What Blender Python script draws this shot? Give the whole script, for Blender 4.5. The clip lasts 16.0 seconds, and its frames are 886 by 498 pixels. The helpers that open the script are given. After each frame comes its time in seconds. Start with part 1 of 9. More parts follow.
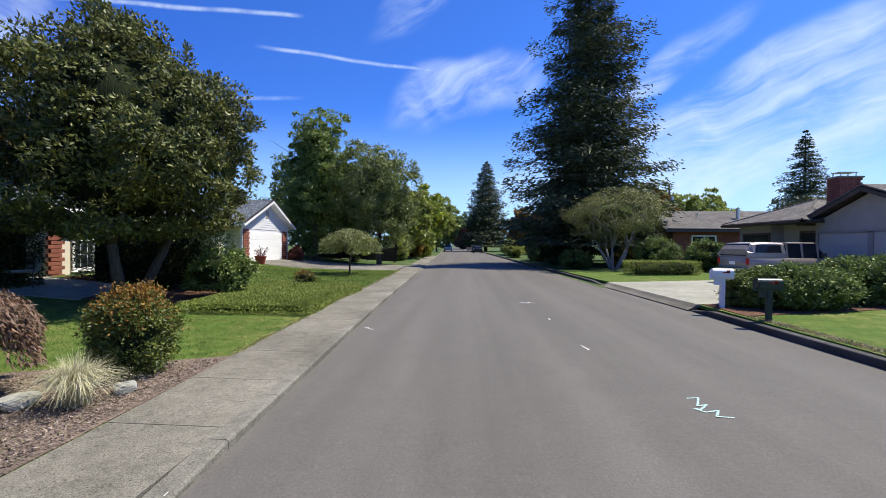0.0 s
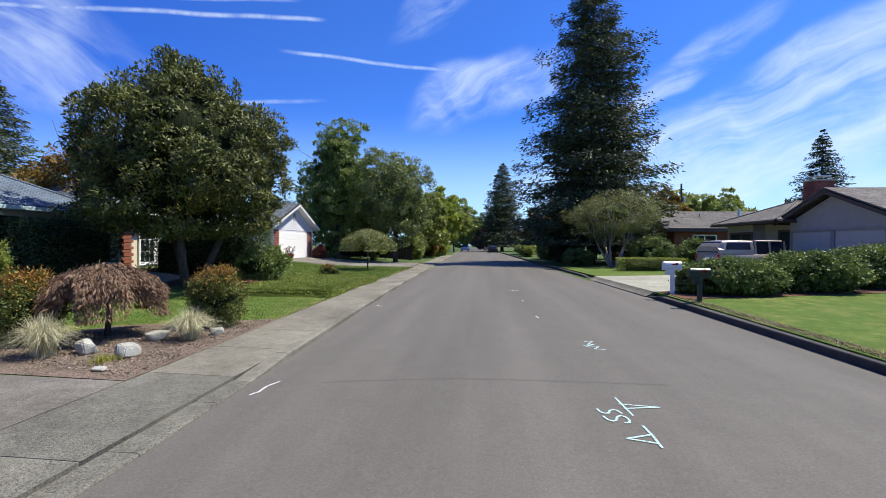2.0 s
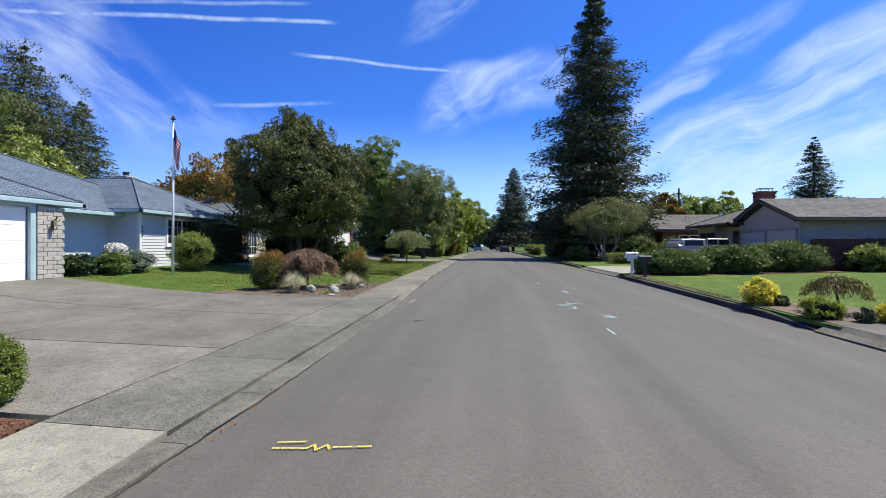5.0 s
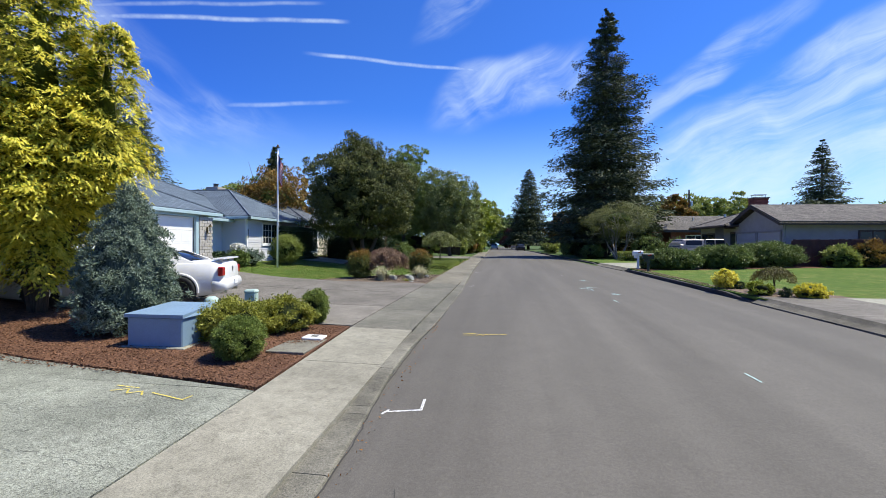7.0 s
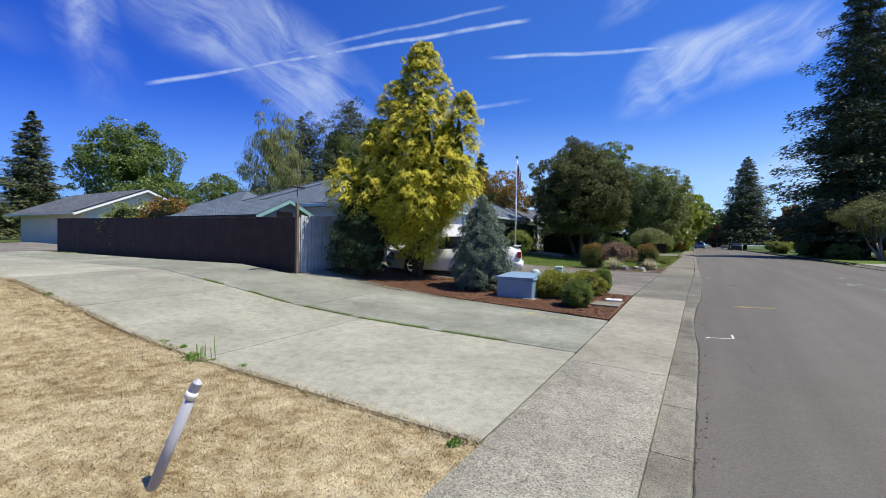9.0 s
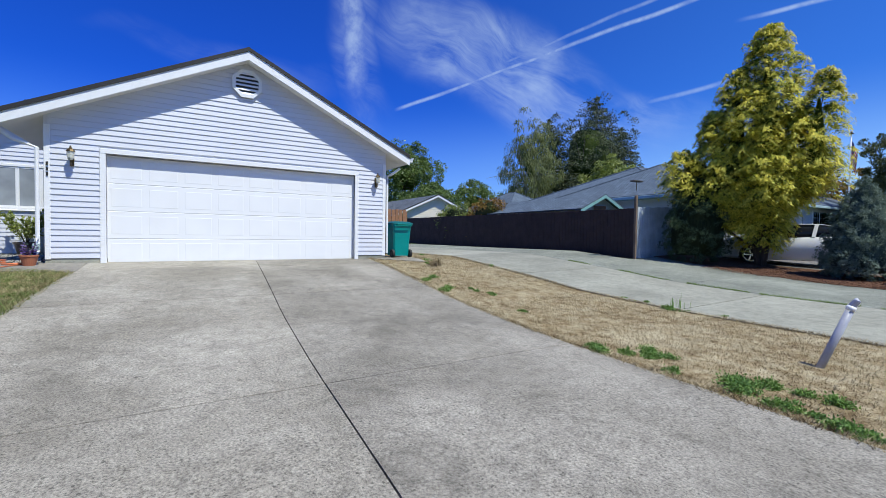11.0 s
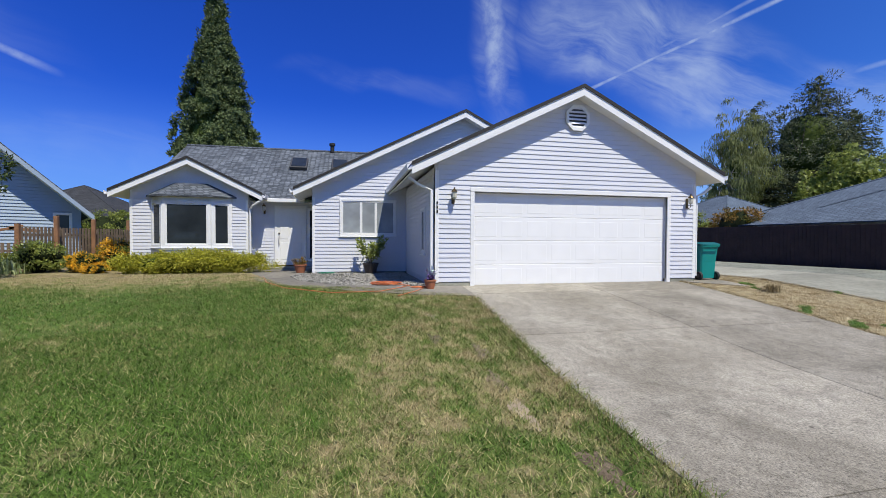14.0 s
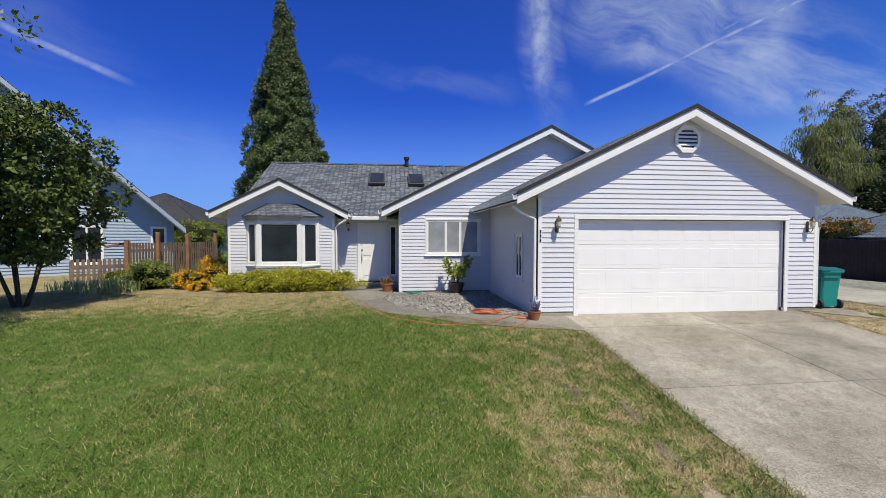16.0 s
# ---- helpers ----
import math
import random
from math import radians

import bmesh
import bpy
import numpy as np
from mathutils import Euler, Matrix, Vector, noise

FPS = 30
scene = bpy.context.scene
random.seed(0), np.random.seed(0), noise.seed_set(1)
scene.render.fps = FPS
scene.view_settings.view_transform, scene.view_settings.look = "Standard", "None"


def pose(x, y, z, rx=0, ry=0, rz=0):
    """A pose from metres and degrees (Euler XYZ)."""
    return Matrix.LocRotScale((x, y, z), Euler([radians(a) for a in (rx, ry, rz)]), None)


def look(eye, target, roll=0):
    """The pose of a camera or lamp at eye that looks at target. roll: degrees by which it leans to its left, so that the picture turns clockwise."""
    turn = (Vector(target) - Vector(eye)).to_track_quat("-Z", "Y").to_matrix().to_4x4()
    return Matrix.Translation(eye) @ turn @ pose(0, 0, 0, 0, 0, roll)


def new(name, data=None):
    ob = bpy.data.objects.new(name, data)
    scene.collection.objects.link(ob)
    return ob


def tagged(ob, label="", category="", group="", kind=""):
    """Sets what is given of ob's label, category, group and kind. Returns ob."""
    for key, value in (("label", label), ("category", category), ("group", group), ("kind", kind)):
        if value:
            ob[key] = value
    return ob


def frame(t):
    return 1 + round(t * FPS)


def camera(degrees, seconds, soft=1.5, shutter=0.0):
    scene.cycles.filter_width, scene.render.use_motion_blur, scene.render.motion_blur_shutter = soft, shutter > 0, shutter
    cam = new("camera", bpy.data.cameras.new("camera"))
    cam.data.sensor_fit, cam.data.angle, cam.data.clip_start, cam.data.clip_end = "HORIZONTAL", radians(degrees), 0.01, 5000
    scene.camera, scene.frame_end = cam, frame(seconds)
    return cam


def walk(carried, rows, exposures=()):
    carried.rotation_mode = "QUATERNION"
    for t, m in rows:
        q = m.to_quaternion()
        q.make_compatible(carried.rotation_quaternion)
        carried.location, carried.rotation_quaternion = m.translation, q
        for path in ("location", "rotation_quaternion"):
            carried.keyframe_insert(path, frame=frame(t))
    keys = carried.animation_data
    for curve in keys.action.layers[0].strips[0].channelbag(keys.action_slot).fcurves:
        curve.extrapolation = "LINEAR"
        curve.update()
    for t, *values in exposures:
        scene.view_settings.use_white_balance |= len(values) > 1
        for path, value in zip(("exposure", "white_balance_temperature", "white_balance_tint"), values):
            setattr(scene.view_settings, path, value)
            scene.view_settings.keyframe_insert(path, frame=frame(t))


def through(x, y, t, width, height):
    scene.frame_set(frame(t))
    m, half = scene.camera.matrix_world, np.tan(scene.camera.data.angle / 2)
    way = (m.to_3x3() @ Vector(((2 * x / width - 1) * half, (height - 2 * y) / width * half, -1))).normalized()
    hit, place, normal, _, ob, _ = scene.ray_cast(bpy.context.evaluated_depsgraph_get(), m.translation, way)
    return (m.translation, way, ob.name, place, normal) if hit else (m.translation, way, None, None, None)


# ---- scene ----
cam = camera(91.0, 16.0, soft=0.5)
PATH = [  # seconds, x, y, z, yaw, pitch, roll
    (0.0, 0.015, 0.003, 1.847, 2.20, -0.55, -0.45),
    (0.5, 0.324, -0.550, 1.827, 3.19, -0.56, -0.51),
    (1.0, 0.640, -1.118, 1.788, 4.15, -0.52, -0.51),
    (1.5, 0.756, -1.776, 1.760, 4.57, -0.52, -0.45),
    (2.0, 0.825, -2.482, 1.741, 4.86, -0.50, -0.41),
    (2.5, 0.936, -3.349, 1.707, 5.15, -0.48, -0.42),
    (3.0, 1.140, -4.217, 1.675, 5.53, -0.42, -0.46),
    (3.5, 1.162, -5.202, 1.604, 6.08, -0.36, -0.39),
    (4.0, 0.998, -6.318, 1.533, 6.20, -0.35, -0.39),
    (4.2, 0.895, -6.846, 1.505, 6.19, -0.35, -0.40),
    (6.3, -0.380, -11.933, 1.506, 6.52, -0.49, -0.49),
    (6.5, -0.427, -12.357, 1.517, 6.84, -0.52, -0.49),
    (7.0, -0.600, -13.337, 1.547, 7.76, -0.60, -0.48),
    (7.5, -0.775, -14.326, 1.559, 12.27, -0.68, -0.63),
    (8.0, -1.081, -15.226, 1.561, 18.15, -0.80, -0.81),
    (8.5, -1.485, -16.163, 1.470, 25.28, -0.97, -0.94),
    (9.0, -1.866, -17.255, 1.325, 30.93, -1.17, -1.02),
    (9.5, -2.148, -18.366, 1.234, 37.00, -1.47, -0.97),
    (10.0, -2.424, -19.395, 1.145, 44.34, -1.71, -1.03),
    (10.2, -2.580, -19.845, 1.091, 47.63, -1.78, -1.06),
    (12.3, -3.759, -22.797, 0.894, 70.65, -1.25, -0.25),
    (12.5, -3.855, -23.190, 0.951, 71.75, -1.26, -0.25),
    (13.0, -4.061, -24.006, 1.104, 74.14, -1.25, -0.32),
    (13.5, -4.209, -24.658, 1.228, 76.03, -1.25, -0.24),
    (14.0, -4.392, -25.339, 1.385, 77.33, -1.26, -0.24),
    (14.5, -4.553, -25.797, 1.544, 78.63, -1.34, -0.23),
    (15.0, -4.672, -26.148, 1.755, 80.48, -1.47, -0.20),
    (15.5, -4.717, -26.412, 1.960, 82.34, -1.66, -0.15),
    (16.0, -4.702, -26.605, 2.127, 83.23, -1.77, -0.07),
]
walk(cam, [(t, pose(x, y, z, 90 + pitch, roll, yaw)) for t, x, y, z, yaw, pitch, roll in PATH],
     exposures=[(0.0, 0.58, 6750, 4), (7.0, 0.52, 6700, 1), (8.9, 0.38, 6850, 3), (9.5, 0.32, 6300, 2), (10.0, 0.24, 5950, 0),
               (12.5, 0.06, 6200, 4), (14.0, 0.07, 6500, 4), (16.0, 0.09, 7050, 4)])

# ---- sun and sky ----
SUN_WAY = Vector((0.52, 0.18, 1.0)).normalized()
sun_data = bpy.data.lights.new("sun", "SUN")
sun_data.energy, sun_data.angle, sun_data.color = 5.0, radians(0.53), (1.0, 0.92, 0.80)
sun = new("sun", sun_data)
sun.matrix_world = look(SUN_WAY * 60, (0, 0, 0))

world = bpy.data.worlds.new("world")
scene.world = world
world.use_nodes = True
WT = world.node_tree
WT.nodes.clear()


class Net:
    """Small helper to wire shader nodes."""

    def __init__(self, tree):
        self.t = tree

    def put(self, socket, value):
        if isinstance(value, bpy.types.NodeSocket):
            self.t.links.new(value, socket)
        elif value is not None:
            socket.default_value = value

    def math(self, op, a, b=None, c=None, clamp=False):
        n = self.t.nodes.new("ShaderNodeMath")
        n.operation, n.use_clamp = op, clamp
        for s, v in zip(n.inputs, (a, b, c)):
            self.put(s, v)
        return n.outputs[0]

    def vmath(self, op, a, b=None, out=0):
        n = self.t.nodes.new("ShaderNodeVectorMath")
        n.operation = op
        self.put(n.inputs[0], a)
        if b is not None:
            self.put(n.inputs[1], b)
        return n.outputs[out]

    def scale(self, v, s):
        n = self.t.nodes.new("ShaderNodeMapping")
        self.put(n.inputs["Vector"], v)
        n.inputs["Scale"].default_value = s
        return n.outputs[0]

    def noise(self, vector, scale, detail=4.0, rough=0.55, distort=0.0, out="Fac"):
        n = self.t.nodes.new("ShaderNodeTexNoise")
        self.put(n.inputs["Vector"], vector)
        n.inputs["Scale"].default_value, n.inputs["Detail"].default_value = scale, detail
        n.inputs["Roughness"].default_value, n.inputs["Distortion"].default_value = rough, distort
        return n.outputs[out]

    def ramp(self, value, *stops):
        n = self.t.nodes.new("ShaderNodeValToRGB")
        self.put(n.inputs[0], value)
        e = n.color_ramp.elements
        while len(e) < len(stops):
            e.new(0.5)
        for el, (p, c) in zip(e, stops):
            el.position = p
            el.color = (*c, 1) if isinstance(c, tuple) else (c, c, c, 1)
        return n.outputs[0]

    def range(self, value, a, b, lo=0.0, hi=1.0):
        n = self.t.nodes.new("ShaderNodeMapRange")
        n.interpolation_type = "SMOOTHSTEP"
        self.put(n.inputs[0], value)
        for i, v in enumerate((a, b, lo, hi)):
            n.inputs[i + 1].default_value = v
        return n.outputs[0]

    def mix(self, fac, a, b, mode="MIX"):
        n = self.t.nodes.new("ShaderNodeMix")
        n.data_type, n.blend_type = "RGBA", mode
        self.put(n.inputs[0], fac)
        for s, v in ((n.inputs[6], a), (n.inputs[7], b)):
            self.put(s, (*v, 1) if isinstance(v, tuple) and len(v) == 3 else v)
        return n.outputs[2]


def aim(yaw, up):
    """Unit way by degrees to the left of +y and degrees above the horizon."""
    y, u = radians(yaw), radians(up)
    return Vector((-math.sin(y) * math.cos(u), math.cos(y) * math.cos(u), math.sin(u)))


def build_sky():
    n = Net(WT)
    sky = WT.nodes.new("ShaderNodeTexSky")
    sky.sky_type, sky.sun_disc = "NISHITA", False
    sky.sun_elevation, sky.sun_rotation = math.asin(SUN_WAY.z), math.atan2(SUN_WAY.x, SUN_WAY.y)
    sky.altitude, sky.air_density, sky.dust_density, sky.ozone_density = 60, 1.0, 0.6, 2.4
    way = WT.nodes.new("ShaderNodeTexCoord").outputs["Generated"]
    # thin high cloud: soft oval banks, broken up by stretched noise
    shake = n.vmath("SUBTRACT", n.noise(way, 3.8, 2.5, 0.5, out="Color"), (0.5, 0.5, 0.5))
    drift = n.vmath("ADD", way, n.vmath("SCALE", shake, None))
    drift.node.inputs[1].links[0].from_node.inputs["Scale"].default_value = 0.17
    bank = None
    for yaw, up, wide, tall, lean, amount in CLOUD_BANKS:
        c = aim(yaw, up)
        side = Vector((0, 0, 1)).cross(c).normalized() * -1
        top = c.cross(side) * -1
        a = radians(lean)
        u = side * math.cos(a) + top * math.sin(a)
        v = top * math.cos(a) - side * math.sin(a)
        du = n.math("DIVIDE", n.vmath("DOT_PRODUCT", drift, tuple(u), "Value"), math.sin(radians(wide)))
        dv = n.math("DIVIDE", n.vmath("DOT_PRODUCT", drift, tuple(v), "Value"), math.sin(radians(tall)))
        r = n.math("ADD", n.math("MULTIPLY", du, du), n.math("MULTIPLY", dv, dv))
        front = n.range(n.vmath("DOT_PRODUCT", way, tuple(c), "Value"), 0.2, 0.5)
        f = n.math("MULTIPLY", n.math("MULTIPLY", n.range(r, 2.4, 0.0), amount), front)
        bank = f if bank is None else n.math("MAXIMUM", bank, f)
    warp = n.vmath("ADD", way, n.vmath("SCALE", n.noise(way, 3.0, 3.0, out="Color"), None))
    warp.node.inputs[1].links[0].from_node.inputs["Scale"].default_value = 0.16
    # soft smears, drawn out along one lean on each side of the street
    def combed(u, v):
        c = n.t.nodes.new("ShaderNodeCombineXYZ")
        n.put(c.inputs[0], n.math("MULTIPLY", n.vmath("DOT_PRODUCT", warp, u, "Value"), 2.6))
        n.put(c.inputs[1], n.math("MULTIPLY", n.vmath("DOT_PRODUCT", warp, v, "Value"), 12.0))
        n.put(c.inputs[2], n.math("MULTIPLY", n.vmath("DOT_PRODUCT", warp, (0.3, 0.9, 0.2), "Value"), 2.2))
        return n.noise(c.outputs[0], 1.5, 6.0, 0.62, 0.5)
    right = n.range(n.vmath("DOT_PRODUCT", way, (1, 0, 0), "Value"), -0.45, -0.05)
    streak = n.mix(right, combed((0.58, 0.70, -0.42), (0.27, 0.32, 0.90)), combed((0.90, 0.1, 0.42), (-0.42, 0.0, 0.90)))
    puff = n.noise(warp, 9.0, 4.0, 0.5, 0.4)
    broken = n.math("ADD", n.math("MULTIPLY", streak, 0.70), n.math("MULTIPLY", puff, 0.37))
    cloud = n.math("MULTIPLY", n.math("MULTIPLY", n.range(bank, 0.0, 0.9), n.range(broken, 0.36, 0.78)), 0.85)
    # vapour trails: arcs of great circles with uneven width
    ragged = n.noise(way, 26.0, 4.0, 0.65)
    for (y0, u0), (y1, u1), width, amount in TRAILS:
        a, b = aim(y0, u0), aim(y1, u1)
        across, mid = a.cross(b).normalized(), (a + b).normalized()
        bend = n.math("MULTIPLY", n.math("SUBTRACT", n.noise(way, 5.0, 2.0), 0.5), 0.012)
        off = n.math("ABSOLUTE", n.math("ADD", n.vmath("DOT_PRODUCT", way, tuple(across), "Value"), bend))
        wide = math.sin(radians(width))
        near = n.range(n.math("DIVIDE", off, wide), 1.0, 0.1)
        along = n.vmath("DOT_PRODUCT", way, tuple(mid), "Value")
        end = a.dot(mid)
        inside = n.range(along, end - 0.002, end + 0.012)
        f = n.math("MULTIPLY", n.math("MULTIPLY", near, inside), n.math("MULTIPLY", n.range(ragged, 0.25, 0.7, 0.35, 1.0), amount))
        cloud = n.math("MAXIMUM", cloud, f)
    # pale haze low over the horizon
    low = n.vmath("DOT_PRODUCT", way, (0, 0, 1), "Value")
    tinted = n.mix(1.0, sky.outputs[0], SKY_TINT, "MULTIPLY")
    # the sky deepens away from the sun
    flat_sun = Vector((SUN_WAY.x, SUN_WAY.y, 0)).normalized()
    deep = n.range(n.vmath("DOT_PRODUCT", way, tuple(flat_sun), "Value"), -0.95, 0.1)
    hazed = n.mix(n.range(low, 0.30, 0.0, 0.0, 0.72), tinted, HAZE)
    hazed = n.mix(1.0, hazed, n.ramp(deep, (0.0, (0.42, 0.58, 0.93)), (1.0, (1.0, 1.0, 1.0))), "MULTIPLY")
    colour = n.mix(n.math("MULTIPLY", cloud, 0.85), hazed, CLOUD_WHITE)
    bg = WT.nodes.new("ShaderNodeBackground")
    bg.inputs["Strength"].default_value = SKY_STRENGTH
    WT.links.new(colour, bg.inputs["Color"])
    out = WT.nodes.new("ShaderNodeOutputWorld")
    WT.links.new(bg.outputs[0], out.inputs[0])


SKY_STRENGTH = 0.10
SKY_TINT, HAZE, CLOUD_WHITE = (0.275, 0.60, 1.42), (5.1, 7.3, 10.0), (6.0, 6.9, 8.6)
CLOUD_BANKS = [  # yaw, height, half width, half height, lean, amount
    (-1, 19.2, 8, 3.0, 22, 1.0), (-32, 13.5, 15, 3.5, 14, .95), (-35, 17.5, 10, 2.6, 22, .85), (-24, 20, 8, 1.6, 27, .7), (46, 18, 14, 4, -24, .5),
    (70.0, 22.5, 2.6, 8.0, 0, .45), (42.7, 15.7, 12, 3, -12, .58), (53, 21, 12, 4.5, -22, .60), (84, 18.4, 10, 1.2, -5, .22), (5, 28, 6, 1.5, 38, .62),
    (-30, 8, 22, 4, 0, .9), (120, 8, 15, 3, 0, .2), (-45, 14, 12, 5, 20, .8), (140, 25, 20, 5, -20, .25)]
TRAILS = [  # from (yaw, height) to (yaw, height), width, amount
    ((25.5, 22.5), (-.5, 21.2), .3, .6), ((-16.6, 18.1), (-23, 16.5), .2, .6), ((65.5, 15.8), (20, 26.3), .32, .6), ((53, 20.8), (23, 27.8), .28, .35),
    ((36, 15.4), (20, 17.7), .35, .45), ((132.5, 19.6), (118.4, 15.6), .55, .85), ((70.3, 16.2), (71.4, 33.0), 1.9, .62)]
build_sky()

# ---- shape of the land ----
KERB_L, KERB_R, WALK_L = -2.03, 6.25, -3.32
LAND_Y = ([-60, -40, -16, -14, -11.2, -8.6, -5.5, 2.8, 12, 150, 400], [-.38, -.37, -.36, -.35, -.28, -.19, -.05, .03, .15, .45, .6])
YARD_L = ([2.03, 3.3, 5, 7, 9.2, 10.7, 12.4, 14.15, 20, 60], [.04, .06, .08, .1, .2, .36, .51, .65, .62, .6])
YARD_R = ([6.25, 10, 20, 60], [.15, .2, .35, .6])


def bend(y):
    """How far the street's line swings sideways at y."""
    return -.018 * max(0.0, min(y, 220.0) - 4)


def land(x, y):
    """Height of the ground."""
    z = float(np.interp(y, *LAND_Y))
    x -= bend(y)
    if x < KERB_L:
        return z + float(np.interp(-x, *YARD_L))
    if x > KERB_R:
        return z + float(np.interp(x, *YARD_R))
    return z + .08 * (1 - ((x - 2.1) / 4.15) ** 2)


# ---- mesh helpers ----
class Shape:
    """Vertices and faces of one mesh."""

    def __init__(self):
        self.v, self.f = [], []

    def add(self, pts, faces):
        k = len(self.v)
        self.v += [tuple(p) for p in pts]
        self.f += [tuple(k + i for i in f) for f in faces]
        return self

    def box(self, x0, y0, z0, x1, y1, z1, c=0.0, m=None):
        """A box, with chamfered edges of width c."""
        if c <= 0:
            pts = [Vector((x, y, z)) for z in (z0, z1) for y in (y0, y1) for x in (x0, x1)]
            faces = [(0, 2, 3, 1), (4, 5, 7, 6), (0, 1, 5, 4), (2, 6, 7, 3), (0, 4, 6, 2), (1, 3, 7, 5)]
        else:
            lo, hi = (x0, y0, z0), (x1, y1, z1)
            pts, key = [], {}
            for s in [(i, j, k) for k in (0, 1) for j in (0, 1) for i in (0, 1)]:
                for ax in range(3):
                    p = [hi[a] if s[a] else lo[a] for a in range(3)]
                    for a in range(3):
                        if a != ax:
                            p[a] += -c if s[a] else c
                    key[s, ax] = len(pts)
                    pts.append(Vector(p))
            faces = []
            for ax in range(3):
                b, d = [a for a in range(3) if a != ax]
                for side in (0, 1):
                    ring = []
                    for i, j in ((0, 0), (1, 0), (1, 1), (0, 1)):
                        s = [0, 0, 0]
                        s[ax], s[b], s[d] = side, i, j
                        ring.append(key[tuple(s), ax])
                    faces.append(tuple(ring) if (side == 1) == (ax != 1) else tuple(reversed(ring)))
            for ax in range(3):
                b, d = [a for a in range(3) if a != ax]
                for i in (0, 1):
                    for j in (0, 1):
                        s0, s1 = [0, 0, 0], [0, 0, 0]
                        s0[b] = s1[b] = i
                        s0[d] = s1[d] = j
                        s1[ax] = 1
                        faces.append((key[tuple(s0), b], key[tuple(s1), b], key[tuple(s1), d], key[tuple(s0), d]))
            for s in [(i, j, k) for k in (0, 1) for j in (0, 1) for i in (0, 1)]:
                faces.append(tuple(key[s, a] for a in range(3)))
        if m is not None:
            pts = [m @ p for p in pts]
        return self.add(pts, faces)

    def slab(self, pts, depth, way=None):
        """A flat polygon, thickened by depth against way (its normal if not given)."""
        p = [Vector(q) for q in pts]
        nrm = way or (p[1] - p[0]).cross(p[2] - p[0]).normalized()
        n = len(p)
        q = [a - Vector(nrm) * depth for a in p]
        return self.add(p + q, [tuple(range(n)), tuple(reversed(range(n, 2 * n)))] + [(i, i + n, (i + 1) % n + n, (i + 1) % n) for i in range(n)])

    def tube(self, path, radii, sides=8, caps=True):
        path = [Vector(p) for p in path]
        if not hasattr(radii, "__len__"):
            radii = [radii] * len(path)
        rings, up = [], None
        for i, p in enumerate(path):
            d = (path[min(i + 1, len(path) - 1)] - path[max(i - 1, 0)]).normalized()
            if up is None:
                up = d.orthogonal().normalized()
            up = (up - d * up.dot(d)).normalized()
            s = d.cross(up)
            rings.append([p + (up * math.cos(2 * math.pi * k / sides) + s * math.sin(2 * math.pi * k / sides)) * radii[i] for k in range(sides)])
        faces = []
        for i in range(len(path) - 1):
            for k in range(sides):
                a, b = i * sides + k, i * sides + (k + 1) % sides
                faces.append((a, b, b + sides, a + sides))
        if caps:
            faces += [tuple(reversed(range(sides))), tuple(range((len(path) - 1) * sides, len(path) * sides))]
        return self.add([q for r in rings for q in r], faces)

    def lathe(self, profile, sides=20, m=None, caps=True):
        """A turned form from (radius, height) pairs."""
        pts = [Vector((r * math.cos(2 * math.pi * k / sides), r * math.sin(2 * math.pi * k / sides), z)) for r, z in profile for k in range(sides)]
        if m is not None:
            pts = [m @ p for p in pts]
        faces = [(i * sides + k, i * sides + (k + 1) % sides, (i + 1) * sides + (k + 1) % sides, (i + 1) * sides + k)
                 for i in range(len(profile) - 1) for k in range(sides)]
        if caps:
            faces += [tuple(reversed(range(sides))), tuple(range((len(profile) - 1) * sides, len(profile) * sides))]
        return self.add(pts, faces)

    def lump(self, centre, size, rough=0.15, seed=0, rows=9, cols=14):
        """An uneven rounded lump."""
        c, pts, faces = Vector(centre), [], []
        for i in range(rows + 1):
            for k in range(cols):
                a, b = math.pi * i / rows, 2 * math.pi * k / cols
                d = Vector((math.sin(a) * math.cos(b), math.sin(a) * math.sin(b), math.cos(a)))
                r = 1 + rough * 2 * noise.noise(d * 1.6 + Vector((seed * 3.1, seed, 0))) + rough * noise.noise(d * 4 + Vector((seed, 0, 7)))
                pts.append(c + Vector((d.x * size[0], d.y * size[1], d.z * size[2])) * r)
        for i in range(rows):
            for k in range(cols):
                faces.append((i * cols + k, (i + 1) * cols + k, (i + 1) * cols + (k + 1) % cols, i * cols + (k + 1) % cols))
        return self.add(pts, faces)

    def mesh(self, name, material=None, smooth=False):
        me = bpy.data.meshes.new(name)
        me.from_pydata(self.v, [], self.f)
        if material:
            me.materials.append(material)
        if smooth:
            me.polygons.foreach_set("use_smooth", [True] * len(me.polygons))
        me.update()
        return me


def part(name, shape, material, parent=None, label="", smooth=False):
    """One mesh object, under its thing or part if one is given."""
    me = shape if isinstance(shape, bpy.types.Mesh) else shape.mesh(name, material, smooth)
    ob = new(name, me)
    if parent is not None:
        ob.parent = parent
    if label:
        ob["label"] = label
    return ob


def thing(name, label, category, at=(0, 0, 0), turn=0.0, group="", kind=""):
    """An empty at the foot of a thing."""
    ob = new(name)
    ob.empty_display_size = 0.1
    ob.matrix_basis = pose(*at, 0, 0, turn)
    return tagged(ob, label, category, group, kind)


# ---- materials ----
def material(name, rough=0.6, metal=0.0, spec=0.5):
    m = bpy.data.materials.new(name)
    m.use_nodes = True
    b = m.node_tree.nodes["Principled BSDF"]
    b.inputs["Roughness"].default_value, b.inputs["Metallic"].default_value = rough, metal
    b.inputs["Specular IOR Level"].default_value = spec
    return m, Net(m.node_tree), b


